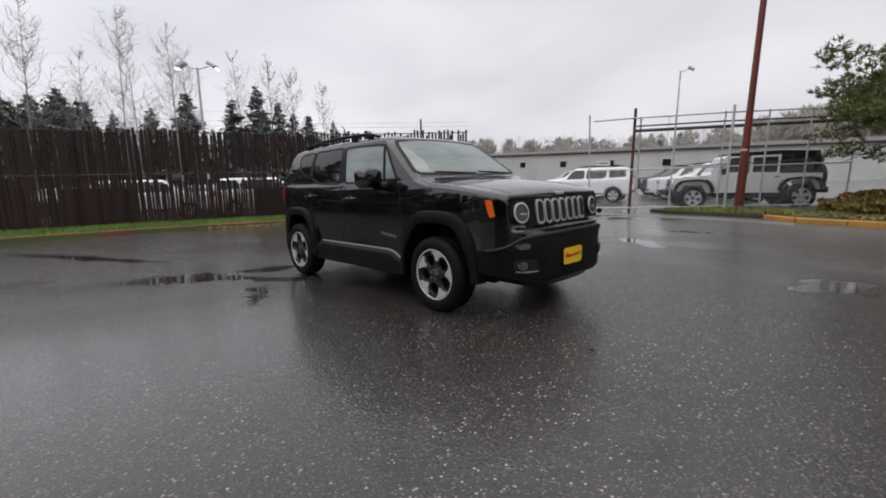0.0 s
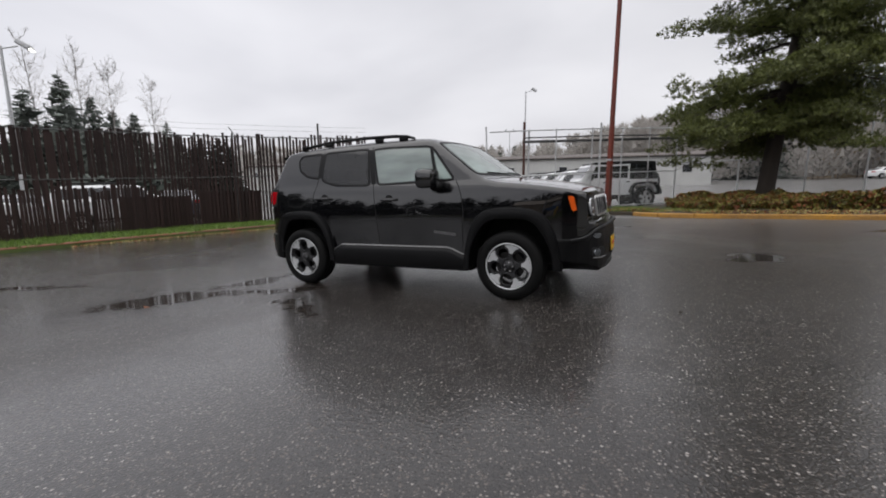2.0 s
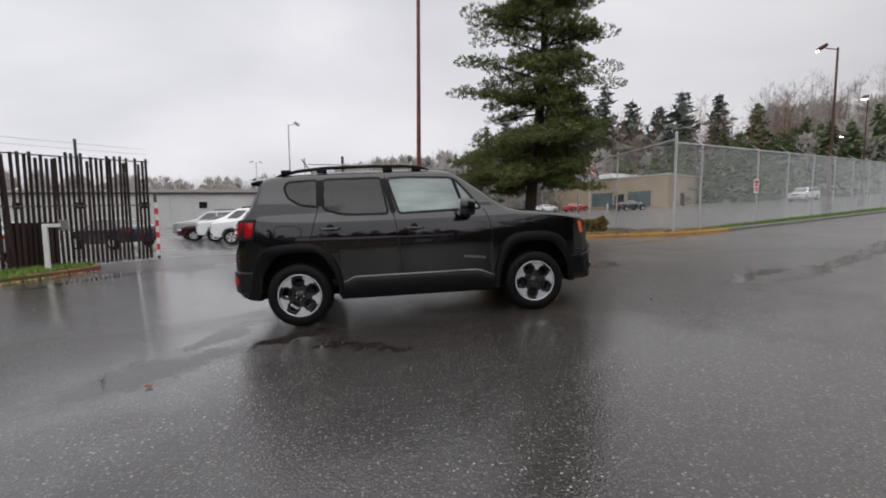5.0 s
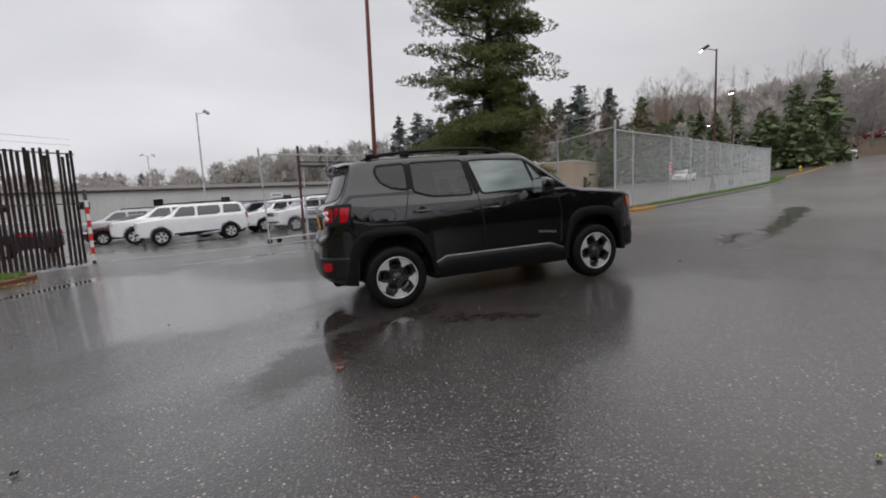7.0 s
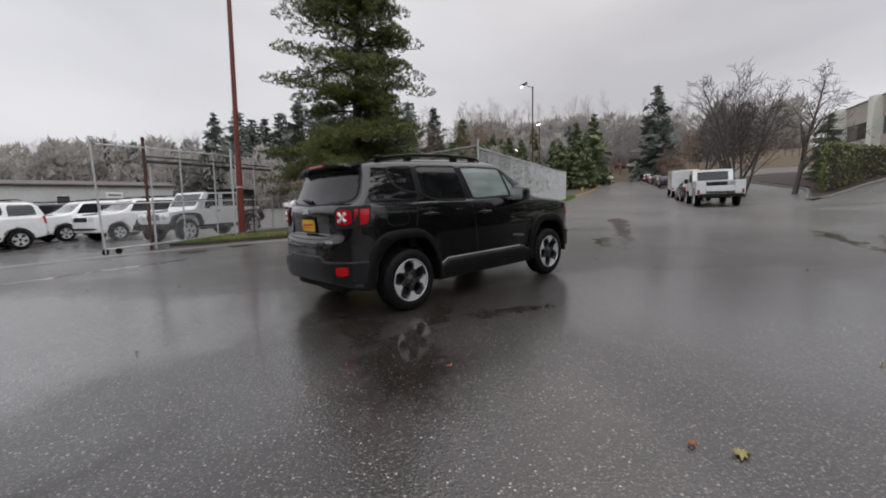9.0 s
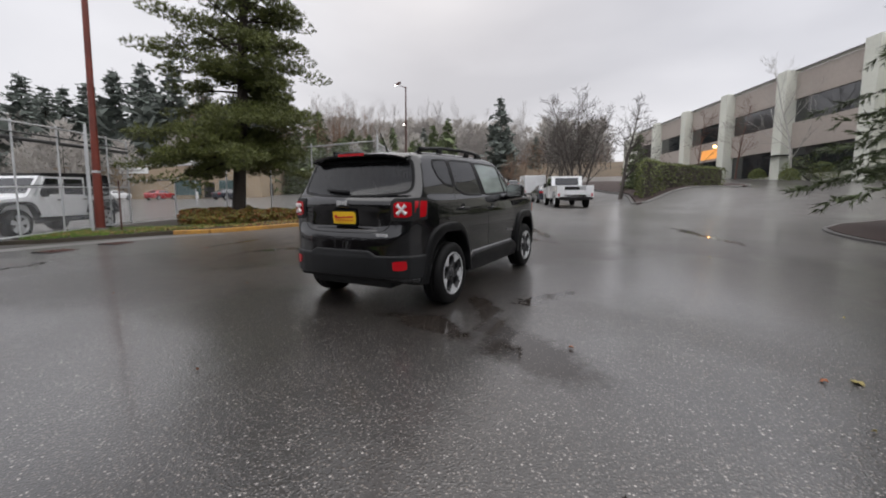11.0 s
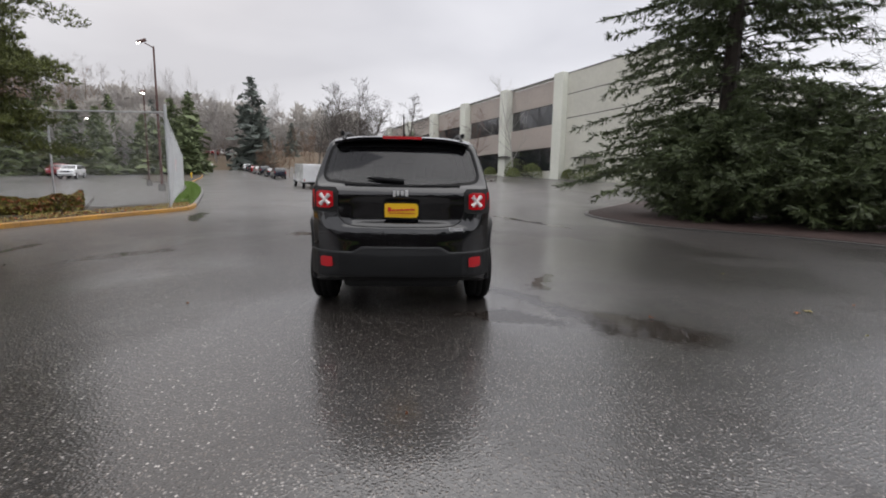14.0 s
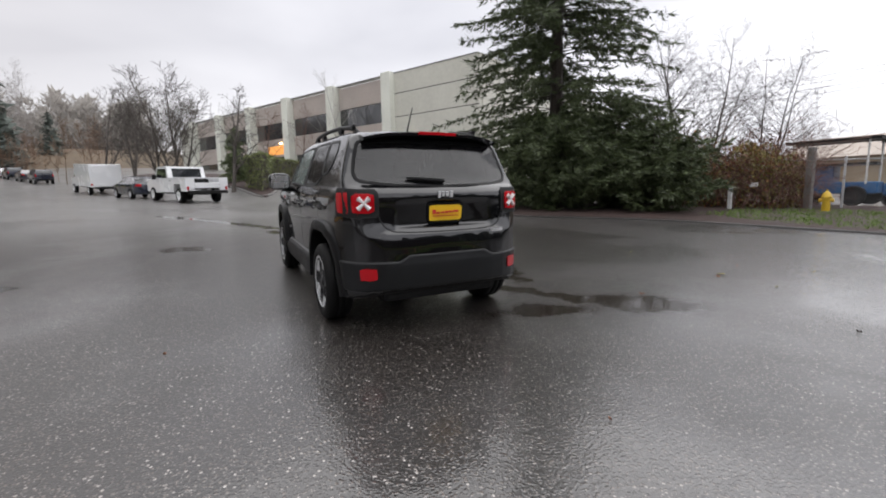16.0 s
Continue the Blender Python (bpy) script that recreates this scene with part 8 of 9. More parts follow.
# ---------------------------------------------------------------- trees and shrubs
def grow_branch(b, rnd, p, d, length, r, level, tips, droop=0.0, wiggle=0.25, kids=4, sides=5, min_r=0.004, spread=0.8, up=0.15):
    """A tapering limb with side limbs, level by level; the ends are kept as tips."""
    n = 4 if level > 1 else 3
    pts, rs = [p.copy()], [r]
    q, dd = p.copy(), d.copy()
    for k in range(n):
        dd = (dd + Vector((rnd.gauss(0, wiggle), rnd.gauss(0, wiggle), rnd.gauss(0, wiggle * 0.6) + up - droop)) * 0.35).normalized()
        q = q + dd * (length / n)
        pts.append(q.copy())
        rs.append(max(r * (1 - 0.75 * (k + 1) / n), min_r))
    b.tube(pts, rs, max(sides if level > 1 else 3, 3), caps=False)
    if level == 0:
        tips.append((pts[-1], dd))
        return
    for k in range(kids):
        t = 0.25 + 0.75 * (k + rnd.random() * 0.6) / kids
        i = min(int(t * n), n - 1)
        base = pts[i].lerp(pts[i + 1], t * n - i)
        side = Vector((rnd.gauss(0, 1), rnd.gauss(0, 1), rnd.gauss(0, 0.4)))
        side = (side - dd * side.dot(dd)).normalized()
        nd = (dd * (1 - spread * 0.5) + side * spread).normalized()
        grow_branch(b, rnd, base, nd, length * rnd.uniform(0.45, 0.68), max(rs[i] * 0.55, min_r), level - 1, tips, droop, wiggle, max(kids - (level < 2), 3), sides, min_r, spread, up)
    tips.append((pts[-1], dd))


def bare_tree(x, y, height, seed, material, label, levels=3, kids=5, spread=0.75, r=None, stems=1, lean=(0, 0), min_r=0.006, up=0.22, name="bare_tree", clear=0.18, group="bare trees"):
    t = thing(name, label, "tree", group)
    rnd = random.Random(seed)
    z = G(x, y)
    b, tips, tr = Build(), [], Build()
    for s_ in range(stems):
        base = Vector((x + rnd.uniform(-0.15, 0.15) * (stems > 1), y + rnd.uniform(-0.15, 0.15) * (stems > 1), z - 0.05))
        h = height * rnd.uniform(0.85, 1.0)
        rr = (r or height * 0.014) / math.sqrt(stems)
        d = Vector((lean[0] + rnd.gauss(0, 0.10 * stems), lean[1] + rnd.gauss(0, 0.10 * stems), 1)).normalized()
        pts, rs, q = [base], [rr * 1.15], base.copy()
        for k in range(8):
            d = (d + Vector((rnd.gauss(0, 0.06), rnd.gauss(0, 0.06), 0.05))).normalized()
            q = q + d * (h / 8)
            pts.append(q.copy())
            rs.append(rr * (1 - 0.92 * (k + 1) / 8) + min_r)
        tr.tube(pts, rs, 7)
        n_limb = int(kids * 3.2)
        for k in range(n_limb):
            f = clear + (0.98 - clear) * (k + rnd.random()) / n_limb
            i = min(int(f * 8), 7)
            p = pts[i].lerp(pts[i + 1], f * 8 - i)
            a = rnd.uniform(0, 2 * math.pi)
            nd = Vector((math.cos(a) * spread, math.sin(a) * spread, 0.75)).normalized()
            grow_branch(b, rnd, p, nd, h * 0.42 * (1.05 - f * 0.75), max(rs[i] * 0.5, min_r), levels - 1, tips, 0.0, 0.28, kids, 4, min_r, spread, up)
    part("trunk", tr, material, t, smooth=True)
    part("twig_mass", b, material, t)["kind"] = "stuff"
    return t


def needle_spray(b, rnd, p, d, size, n, width, flat=0.5):
    """A little fan of needle clumps at p along d."""
    side = d.orthogonal().normalized()
    for _ in range(n):
        a = rnd.uniform(0, 2 * math.pi)
        o = (Matrix.Rotation(a, 3, d) @ side)
        o.z *= flat
        tip = p + (d * rnd.uniform(0.35, 1.0) + o * rnd.uniform(0.35, 0.9)) * size
        w = d.cross(tip - p)
        w = w.normalized() * width if w.length > 1e-6 else side * width
        root = p + d * rnd.uniform(-0.2, 0.2) * size
        b.add([root - w, root + w, tip], [(0, 1, 2)])


def spruce(x, y, height, radius, seed, label, rings=34, per=11, twigs=13, needles=7, leaf=SPRUCE_NEEDLE, start=0.03, size=0.30, width=0.035, droop=0.28, fall=0.80, name="spruce_tree", group="conifers", gaps=False):
    """A full conifer: straight trunk, drooping boughs in whorls, side twigs with needle fans."""
    t = thing(name, label, "tree", group)
    rnd = random.Random(seed)
    z = G(x, y)
    tr = Build().tube([(x, y, z - 0.1), (x, y, z + height * 0.5), (x, y, z + height)], [height * 0.021, height * 0.012, 0.015], 8)
    part("trunk", tr, BARK, t, smooth=True)
    lim, b = Build(), Build()
    for k in range(rings):
        f = start + (0.985 - start) * (k / rings) ** 0.92
        reach = radius * (1 - f) ** fall * rnd.uniform(0.82, 1.08) * min(1.0, 0.55 + f * 6)
        for j in range(max(int(per * (1 - 0.55 * f)), 4)):
            a = rnd.uniform(0, 2 * math.pi)
            ln = reach * rnd.uniform(0.50, 1.14)
            if gaps and noise.noise((math.cos(a) * 1.4 + seed, math.sin(a) * 1.4, f * 11.0)) > 0.22:
                continue
            p = Vector((x, y, z + height * f + rnd.uniform(-0.3, 0.3)))
            d = Vector((math.cos(a), math.sin(a), 0.12))
            pts = []
            for q in range(5):
                s_ = q / 4
                pts.append(p + d * (ln * s_) + Vector((0, 0, -droop * ln * s_ * s_ + 0.55 * droop * ln * max(s_ - 0.6, 0))))
            lim.tube(pts, [0.03 * (1 - f) + 0.008, 0.02, 0.014, 0.009, 0.004], 3, caps=False)
            m = max(int(twigs * ln / max(radius, 0.1)) + 2, 3)
            for w in range(m):
                s_ = 0.18 + 0.82 * (w + rnd.random()) / m
                i = min(int(s_ * 4), 3)
                c = pts[i].lerp(pts[i + 1], s_ * 4 - i)
                out = (pts[i + 1] - pts[i]).normalized()
                sd = Vector((-out.y, out.x, 0)) * rnd.choice((-1, 1))
                td = (out * rnd.uniform(0.3, 0.9) + sd * rnd.uniform(0.1, 1.0) + Vector((0, 0, rnd.uniform(-1.1, 0.45)))).normalized()
                needle_spray(b, rnd, c, td, size * rnd.uniform(0.7, 1.3), needles, width, 0.6)
                needle_spray(b, rnd, c + td * size * 0.7, td, size * rnd.uniform(0.5, 0.9), needles // 2, width, 0.6)
    part("limb_mass", lim, BARK, t)["kind"] = "stuff"
    part("crown", b, leaf, t)["kind"] = "stuff"
    return t


def pine(x, y, seed):
    """A tall open pine: bare upper trunk, long limbs with dense upturned tufts, a heavy low skirt."""
    t = thing("pine_tree", "tall open-crowned pine with dense green tufts over the island", "tree", "conifers")
    rnd = random.Random(seed)
    z = G(x, y)
    axis = [Vector((x, y, z - 0.1)), Vector((x + 0.15, y, z + 2.0)), Vector((x + 0.42, y + 0.05, z + 4.5)), Vector((x + 0.62, y + 0.05, z + 7.5)), Vector((x + 0.60, y, z + 10.5)), Vector((x + 0.5, y, z + 14.5))]
    part("trunk", Build().tube(axis, [0.26, 0.22, 0.19, 0.15, 0.10, 0.02], 10), BARK, t, smooth=True)

    def axis_at(h):
        for a, c in zip(axis, axis[1:]):
            if h <= c.z - z:
                return a.lerp(c, (h - (a.z - z)) / (c.z - a.z))
        return axis[-1]

    lim, b = Build(), Build()
    limbs = []
    # heavy layered skirt, longer towards -x, where its ends sag
    for k in range(48):
        a = k * 2.4 + rnd.uniform(-0.4, 0.4)
        limbs.append((rnd.uniform(2.2, 4.6), a, rnd.uniform(1.9, 2.9) * (0.90 + 0.50 * max(-math.cos(a), 0)), -0.10 - 0.10 * max(-math.cos(a), 0), 7))
    # tiers of the crown with sky between them
    for tier, (h, reach) in enumerate(((5.0, 2.3), (5.7, 2.6), (6.5, 2.7), (7.3, 2.7), (8.1, 2.6), (8.9, 2.4), (9.7, 2.2), (10.5, 2.0), (11.3, 1.7), (12.1, 1.4), (12.9, 1.1), (13.7, 0.7))):
        for k in range(8):
            limbs.append((h + rnd.uniform(-0.38, 0.38), tier * 1.1 + k * 0.785 + rnd.uniform(-0.3, 0.3), reach * rnd.uniform(0.60, 1.10) * (0.90 - 0.20 * math.cos(tier * 1.1 + k * 0.785 + 0.5)), rnd.choice((-0.22, 0.0, 0.10, 0.25)), 5))
    # hanging boughs on the far side of the trunk
    for h, a, ln in ((6.2, -0.25, 2.2), (5.8, 0.25, 2.2), (5.4, 0.0, 2.0), (6.6, -0.7, 2.0)):
        limbs.append((h, a, ln, -0.45, 6))
    for h, a, ln, rise, pads in limbs:
        p = axis_at(h)
        d = Vector((math.cos(a), math.sin(a), rise + rnd.uniform(-0.10, 0.12))).normalized()
        pts, q = [p.copy()], p.copy()
        for s_ in range(5):
            d = (d + Vector((rnd.gauss(0, 0.12), rnd.gauss(0, 0.12), rnd.gauss(-0.03, 0.06)))).normalized()
            q = q + d * ln / 5
            pts.append(q.copy())
        lim.tube(pts, [0.055, 0.045, 0.034, 0.024, 0.015, 0.006], 4, caps=False)
        for w in range(pads):
            s_ = (0.28 if h < 4.2 else 0.36) + 0.70 * (w + rnd.uniform(0.2, 0.8)) / pads
            i = min(int(s_ * 5), 4)
            spread_ = 0.16 + 0.22 * s_
            c = pts[i].lerp(pts[i + 1], min(s_ * 5 - i, 1.1)) + Vector((rnd.gauss(0, spread_), rnd.gauss(0, spread_), 0.05))
            lim.tube([pts[i], c], [0.014, 0.005], 3, caps=False)
            rad = rnd.uniform(0.32, 0.66)
            for _ in range(int(150 * rad)):
                r_, g_ = rad * math.sqrt(rnd.random()), rnd.uniform(0, 6.28)
                top_ = 0.30 * (1 - (r_ / rad) ** 2)
                o = c + Vector((r_ * math.cos(g_), r_ * math.sin(g_), top_ * rnd.uniform(-0.7, 1.0) - 0.10 * r_))
                td = Vector((0.8 * math.cos(g_) * r_ / rad + rnd.gauss(0, 0.35), 0.8 * math.sin(g_) * r_ / rad + rnd.gauss(0, 0.35), 0.55 + rnd.gauss(0, 0.25))).normalized()
                needle_spray(b, rnd, o, td, rnd.uniform(0.09, 0.155), 9, 0.011, 0.9)
    part("limb_mass", lim, BARK, t)["kind"] = "stuff"
    part("crown", b, PINE_NEEDLE, t)["kind"] = "stuff"
    return t


def leafy(name, outline, count, seed, top, mats_, label, category, size=(0.03, 0.07), base=0.10, group="", stems=None, kind=""):
    """A mass of small leaves over an outline; top(x, y) is its height."""
    rnd = random.Random(seed)
    t = thing(name, label, category, group)
    builds = [Build() for _ in mats_]
    for x, y in scatter(outline, count, seed):
        h = top(x, y)
        f = 1 - rnd.random() ** 2.2
        p = Vector((x, y, G(x, y) + base + h * f))
        s_ = rnd.uniform(*size)
        n = Vector((rnd.gauss(0, 1), rnd.gauss(0, 1), rnd.gauss(0.6, 0.6))).normalized()
        u = n.orthogonal().normalized()
        u = Matrix.Rotation(rnd.uniform(0, 6.28), 3, n) @ u
        w = n.cross(u)
        i = 0 if len(builds) == 1 else (0 if rnd.random() < 0.68 else 1)
        builds[i].add([p - u * s_, p - w * s_ * 0.5 + n * s_ * 0.15, p + u * s_, p + w * s_ * 0.5 + n * s_ * 0.15], [(0, 1, 2), (0, 2, 3)])
    for q, mt in zip(builds, mats_):
        part("foliage", q, mt, t)["kind"] = "stuff"
    if stems:
        b = Build()
        for x, y in scatter(outline, stems, seed + 1):
            h = top(x, y)
            p = Vector((x, y, G(x, y)))
            b.tube([p, p + Vector((rnd.gauss(0, 0.2), rnd.gauss(0, 0.2), h * 0.9))], [0.012, 0.004], 3, caps=False)
        part("stem_mass", b, BARK, t)["kind"] = "stuff"
    return t


pine(5.40, 11.60, 4)
spruce(9.7, -11.5, 17.0, 6.0, 11, "large dark spruce with drooping boughs beside the road", rings=50, per=19, twigs=30, needles=12, size=0.30, width=0.020, fall=0.66, start=0.11, droop=0.36, gaps=True)
spruce(7.6, -9.9, 3.3, 2.9, 12, "low spreading juniper under the spruce", rings=20, per=16, twigs=16, needles=10, start=0.02, size=0.26, width=0.022, droop=-0.20, fall=0.45, name="juniper_bush", group="")
spruce(9.6, -10.9, 3.9, 3.0, 15, "low dark juniper round the foot of the spruce", rings=20, per=15, twigs=15, needles=10, start=0.02, size=0.28, width=0.024, droop=-0.15, fall=0.45, name="juniper_bush", group="")
spruce(8.2, -13.6, 4.4, 3.3, 13, "bushy dark evergreen beside the spruce", rings=22, per=15, twigs=15, needles=10, start=0.02, size=0.30, width=0.025, droop=-0.15, fall=0.45, name="juniper_bush", group="")
spruce(5.4, -12.2, 3.0, 2.6, 14, "low dark evergreen bush in the verge", rings=18, per=14, twigs=14, needles=10, start=0.02, size=0.28, width=0.024, droop=-0.15, fall=0.45, name="juniper_bush", group="")

ISLAND_SHRUBS = [(2.7, 10.9), (3.6, 9.9), (4.6, 9.5), (6.0, 9.35), (7.2, 9.3), (7.9, 9.7), (7.6, 11.0), (6.8, 12.2), (5.4, 12.9), (3.9, 12.5)]


def mound(x, y, k=0.56):
    return k * (0.65 + 0.5 * noise.noise((x * 0.9, y * 0.9, 3.0)) + 0.25 * noise.noise((x * 2.7, y * 2.7, 8.0)))


leafy("ground_shrub", ISLAND_SHRUBS, 36000, 31, mound, [SHRUB, SHRUB_RED], "low spreading shrub with green and russet leaves", "shrub", base=0.08, stems=300)
leafy("leaf_litter", [(1.9, 9.9), (3.7, 8.9), (7.2, 8.3), (9.0, 7.9), (10.2, 7.9), (11.6, 8.5), (11.3, 9.0), (9.0, 8.9), (4.0, 9.6), (2.2, 11.0), (0.2, 11.8), (-0.8, 11.0)], 5200, 33, lambda x, y: 0.06, [LEAF_FALLEN, SHRUB_RED],
      "wet fallen leaves along the island kerb", "leaves", size=(0.02, 0.05), base=0.10)
leafy("leaf_litter", [(-10.3, 0.6), (-9.3, 2.6), (-8.6, 4.4), (-7.9, 5.9), (-7.5, 6.2), (-8.3, 4.2), (-9.2, 2.2), (-10.0, 0.4)], 700, 34, lambda x, y: 0.02, [LEAF_FALLEN, SHRUB_RED], "wet fallen leaves in the gutter", "leaves",
      size=(0.02, 0.045), base=0.012)

HEDGE = [(27.2, -0.95), (31.5, -0.2), (36.0, -2.2), (39.5, -5.0), (38.6, -6.6), (36.2, -5.2), (31.5, -2.3), (28.0, -1.5)]
hedge_rnd = random.Random(5)


def hedge(outline, high, count, seed, label):
    """A clipped hedge: a dark core under a thick skin of small leaves."""
    t = thing("hedge", label, "hedge", "hedges")
    inner = offset_poly(outline, -0.18)
    zb = min(G(*p) for p in outline)
    core = Build().prism(inner, zb, zb + high + (G(*outline[2]) - zb) * 0.6, "z")
    part("core", core, BARK, t)
    rnd = random.Random(seed)
    b = Build()
    rim = resample(outline, 0.15, closed=True)
    zt = zb + high + (G(*outline[2]) - zb) * 0.6 + 0.1
    for k in range(count):
        if rnd.random() < 0.62:
            i = rnd.randrange(len(rim))
            p = Vector((rim[i][0] + rnd.gauss(0, 0.09), rim[i][1] + rnd.gauss(0, 0.09), rnd.uniform(zb, zt)))
        else:
            q = scatter(outline, 1, seed + k)[0]
            p = Vector((*q, zt + rnd.gauss(0, 0.05)))
        s_ = rnd.uniform(0.04, 0.09)
        n = Vector((rnd.gauss(0, 1), rnd.gauss(0, 1), rnd.gauss(0.4, 0.8))).normalized()
        u = n.orthogonal().normalized() * s_
        w = n.cross(u) * 0.6
        b.add([p - u, p - w, p + u, p + w], [(0, 1, 2, 3)])
    part("foliage", b, HEDGE_LEAF, t)["kind"] = "stuff"


hedge(HEDGE, 2.0, 9000, 3, "long clipped green hedge in a mulch bed")
for k, (x, y) in enumerate(((51.9, -13.4), (53.0, -16.2), (57.1, -15.2), (47.4, -19.4), (43.7, -20.4), (38.1, -23.3), (60.5, -11.8))):
    r_ = 1.0 + 0.5 * ((k * 7) % 3)
    ring = [(x + r_ * math.cos(a), y + r_ * math.sin(a)) for a in np.linspace(0, 6.28, 12, endpoint=False)]
    leafy("round_shrub", ring, 1500, 60 + k, lambda u_, v_, x=x, y=y, r_=r_: 1.25 * r_ * math.sqrt(max(1 - ((u_ - x) ** 2 + (v_ - y) ** 2) / r_ ** 2, 0.02)), [HEDGE_LEAF], "rounded green shrub at the foot of the office wall", "shrub", size=(0.05, 0.10), group="foundation shrubs")

# roadside and garden trees
bare_tree(30.2, 0.75, 8.6, 71, BARK_GREY, "leafless lichened street tree with upswept limbs", levels=3, kids=5, spread=0.95, r=0.15, lean=(0.02, -0.10), min_r=0.010)
bare_tree(33.6, 4.2, 8.6, 72, BARK_GREY, "leafless multi-stemmed street tree", levels=3, kids=5, spread=0.7, r=0.17, stems=3, min_r=0.010)
bare_tree(38.5, 6.0, 8.8, 73, BARK_GREY, "leafless multi-stemmed street tree", levels=3, kids=5, spread=0.7, r=0.17, stems=3, min_r=0.011)
bare_tree(44.0, 8.6, 9.2, 74, BARK_GREY, "leafless street tree farther up the road", levels=3, kids=5, spread=0.7, r=0.16, stems=2, min_r=0.013)
bare_tree(51.0, 12.3, 9.6, 75, BARK_GREY, "leafless street tree farther up the road", levels=3, kids=4, spread=0.7, r=0.16, stems=2, min_r=0.015)
bare_tree(55.1, -14.2, 14.5, 76, BIRCH, "slim white birch with reddish twigs before the office", levels=3, kids=4, spread=0.55, r=0.12, min_r=0.010)
bare_tree(64.2, -9.9, 10.7, 77, TWIG_RED, "small reddish leafless tree before the office", levels=3, kids=4, spread=0.7, r=0.10, min_r=0.010)
bare_tree(72.9, -5.8, 9.5, 78, TWIG_RED, "small reddish leafless tree before the office", levels=3, kids=4, spread=0.7, r=0.10, min_r=0.012)
bare_tree(9.0, -20.5, 9.5, 79, BARK, "pale leafless birch-like tree behind the brush", levels=3, kids=5, spread=0.8, r=0.13, stems=3, min_r=0.0035, up=0.05)
bare_tree(12.0, -22.5, 10.0, 80, BARK, "tall leafless tree behind the spruce", levels=3, kids=5, spread=0.8, r=0.13, stems=2, min_r=0.004, up=0.05)
bare_tree(7.2, -23.0, 7.5, 81, BARK, "leafless tree behind the brush", levels=3, kids=5, spread=0.9, r=0.10, stems=3, min_r=0.0035, up=0.0)
spruce(37.5, 0.2, 5.0, 1.5, 82, "small dark fir between the street trees", rings=16, per=8, twigs=8, needles=6, size=0.4, width=0.05, leaf=WOODS_GREEN, name="fir_tree")

# tangled brush along the yard fence
BRUSH = [(6.6, -14.9), (4.8, -15.6), (3.3, -16.9), (3.2, -18.2), (4.6, -20.3), (9.0, -18.4)]
br = thing("brush", "tangle of brown brambles and leafless brush over the yard fence", "brush")
b, tips = Build(), []
b_rnd = random.Random(90)
for x, y in scatter(BRUSH, 230, 91):
    d = Vector((b_rnd.gauss(0, 0.35), b_rnd.gauss(0, 0.35), 1)).normalized()
    grow_branch(b, b_rnd, Vector((x, y, G(x, y))), d, b_rnd.uniform(1.4, 2.9), 0.018, 2, tips, 0.35, 0.4, 4, 3, 0.005, 0.8, 0.1)
part("cane_mass", b, TWIG_RED, br)["kind"] = "stuff"
leafy("bramble", BRUSH, 22000, 92, lambda x, y: 3.1 * (0.6 + 0.8 * noise.noise((x * 0.7, y * 0.7, 1.0))), [SHRUB, SHRUB_RED], "brambles with russet and green leaves", "brush", size=(0.03, 0.07), base=0.0)


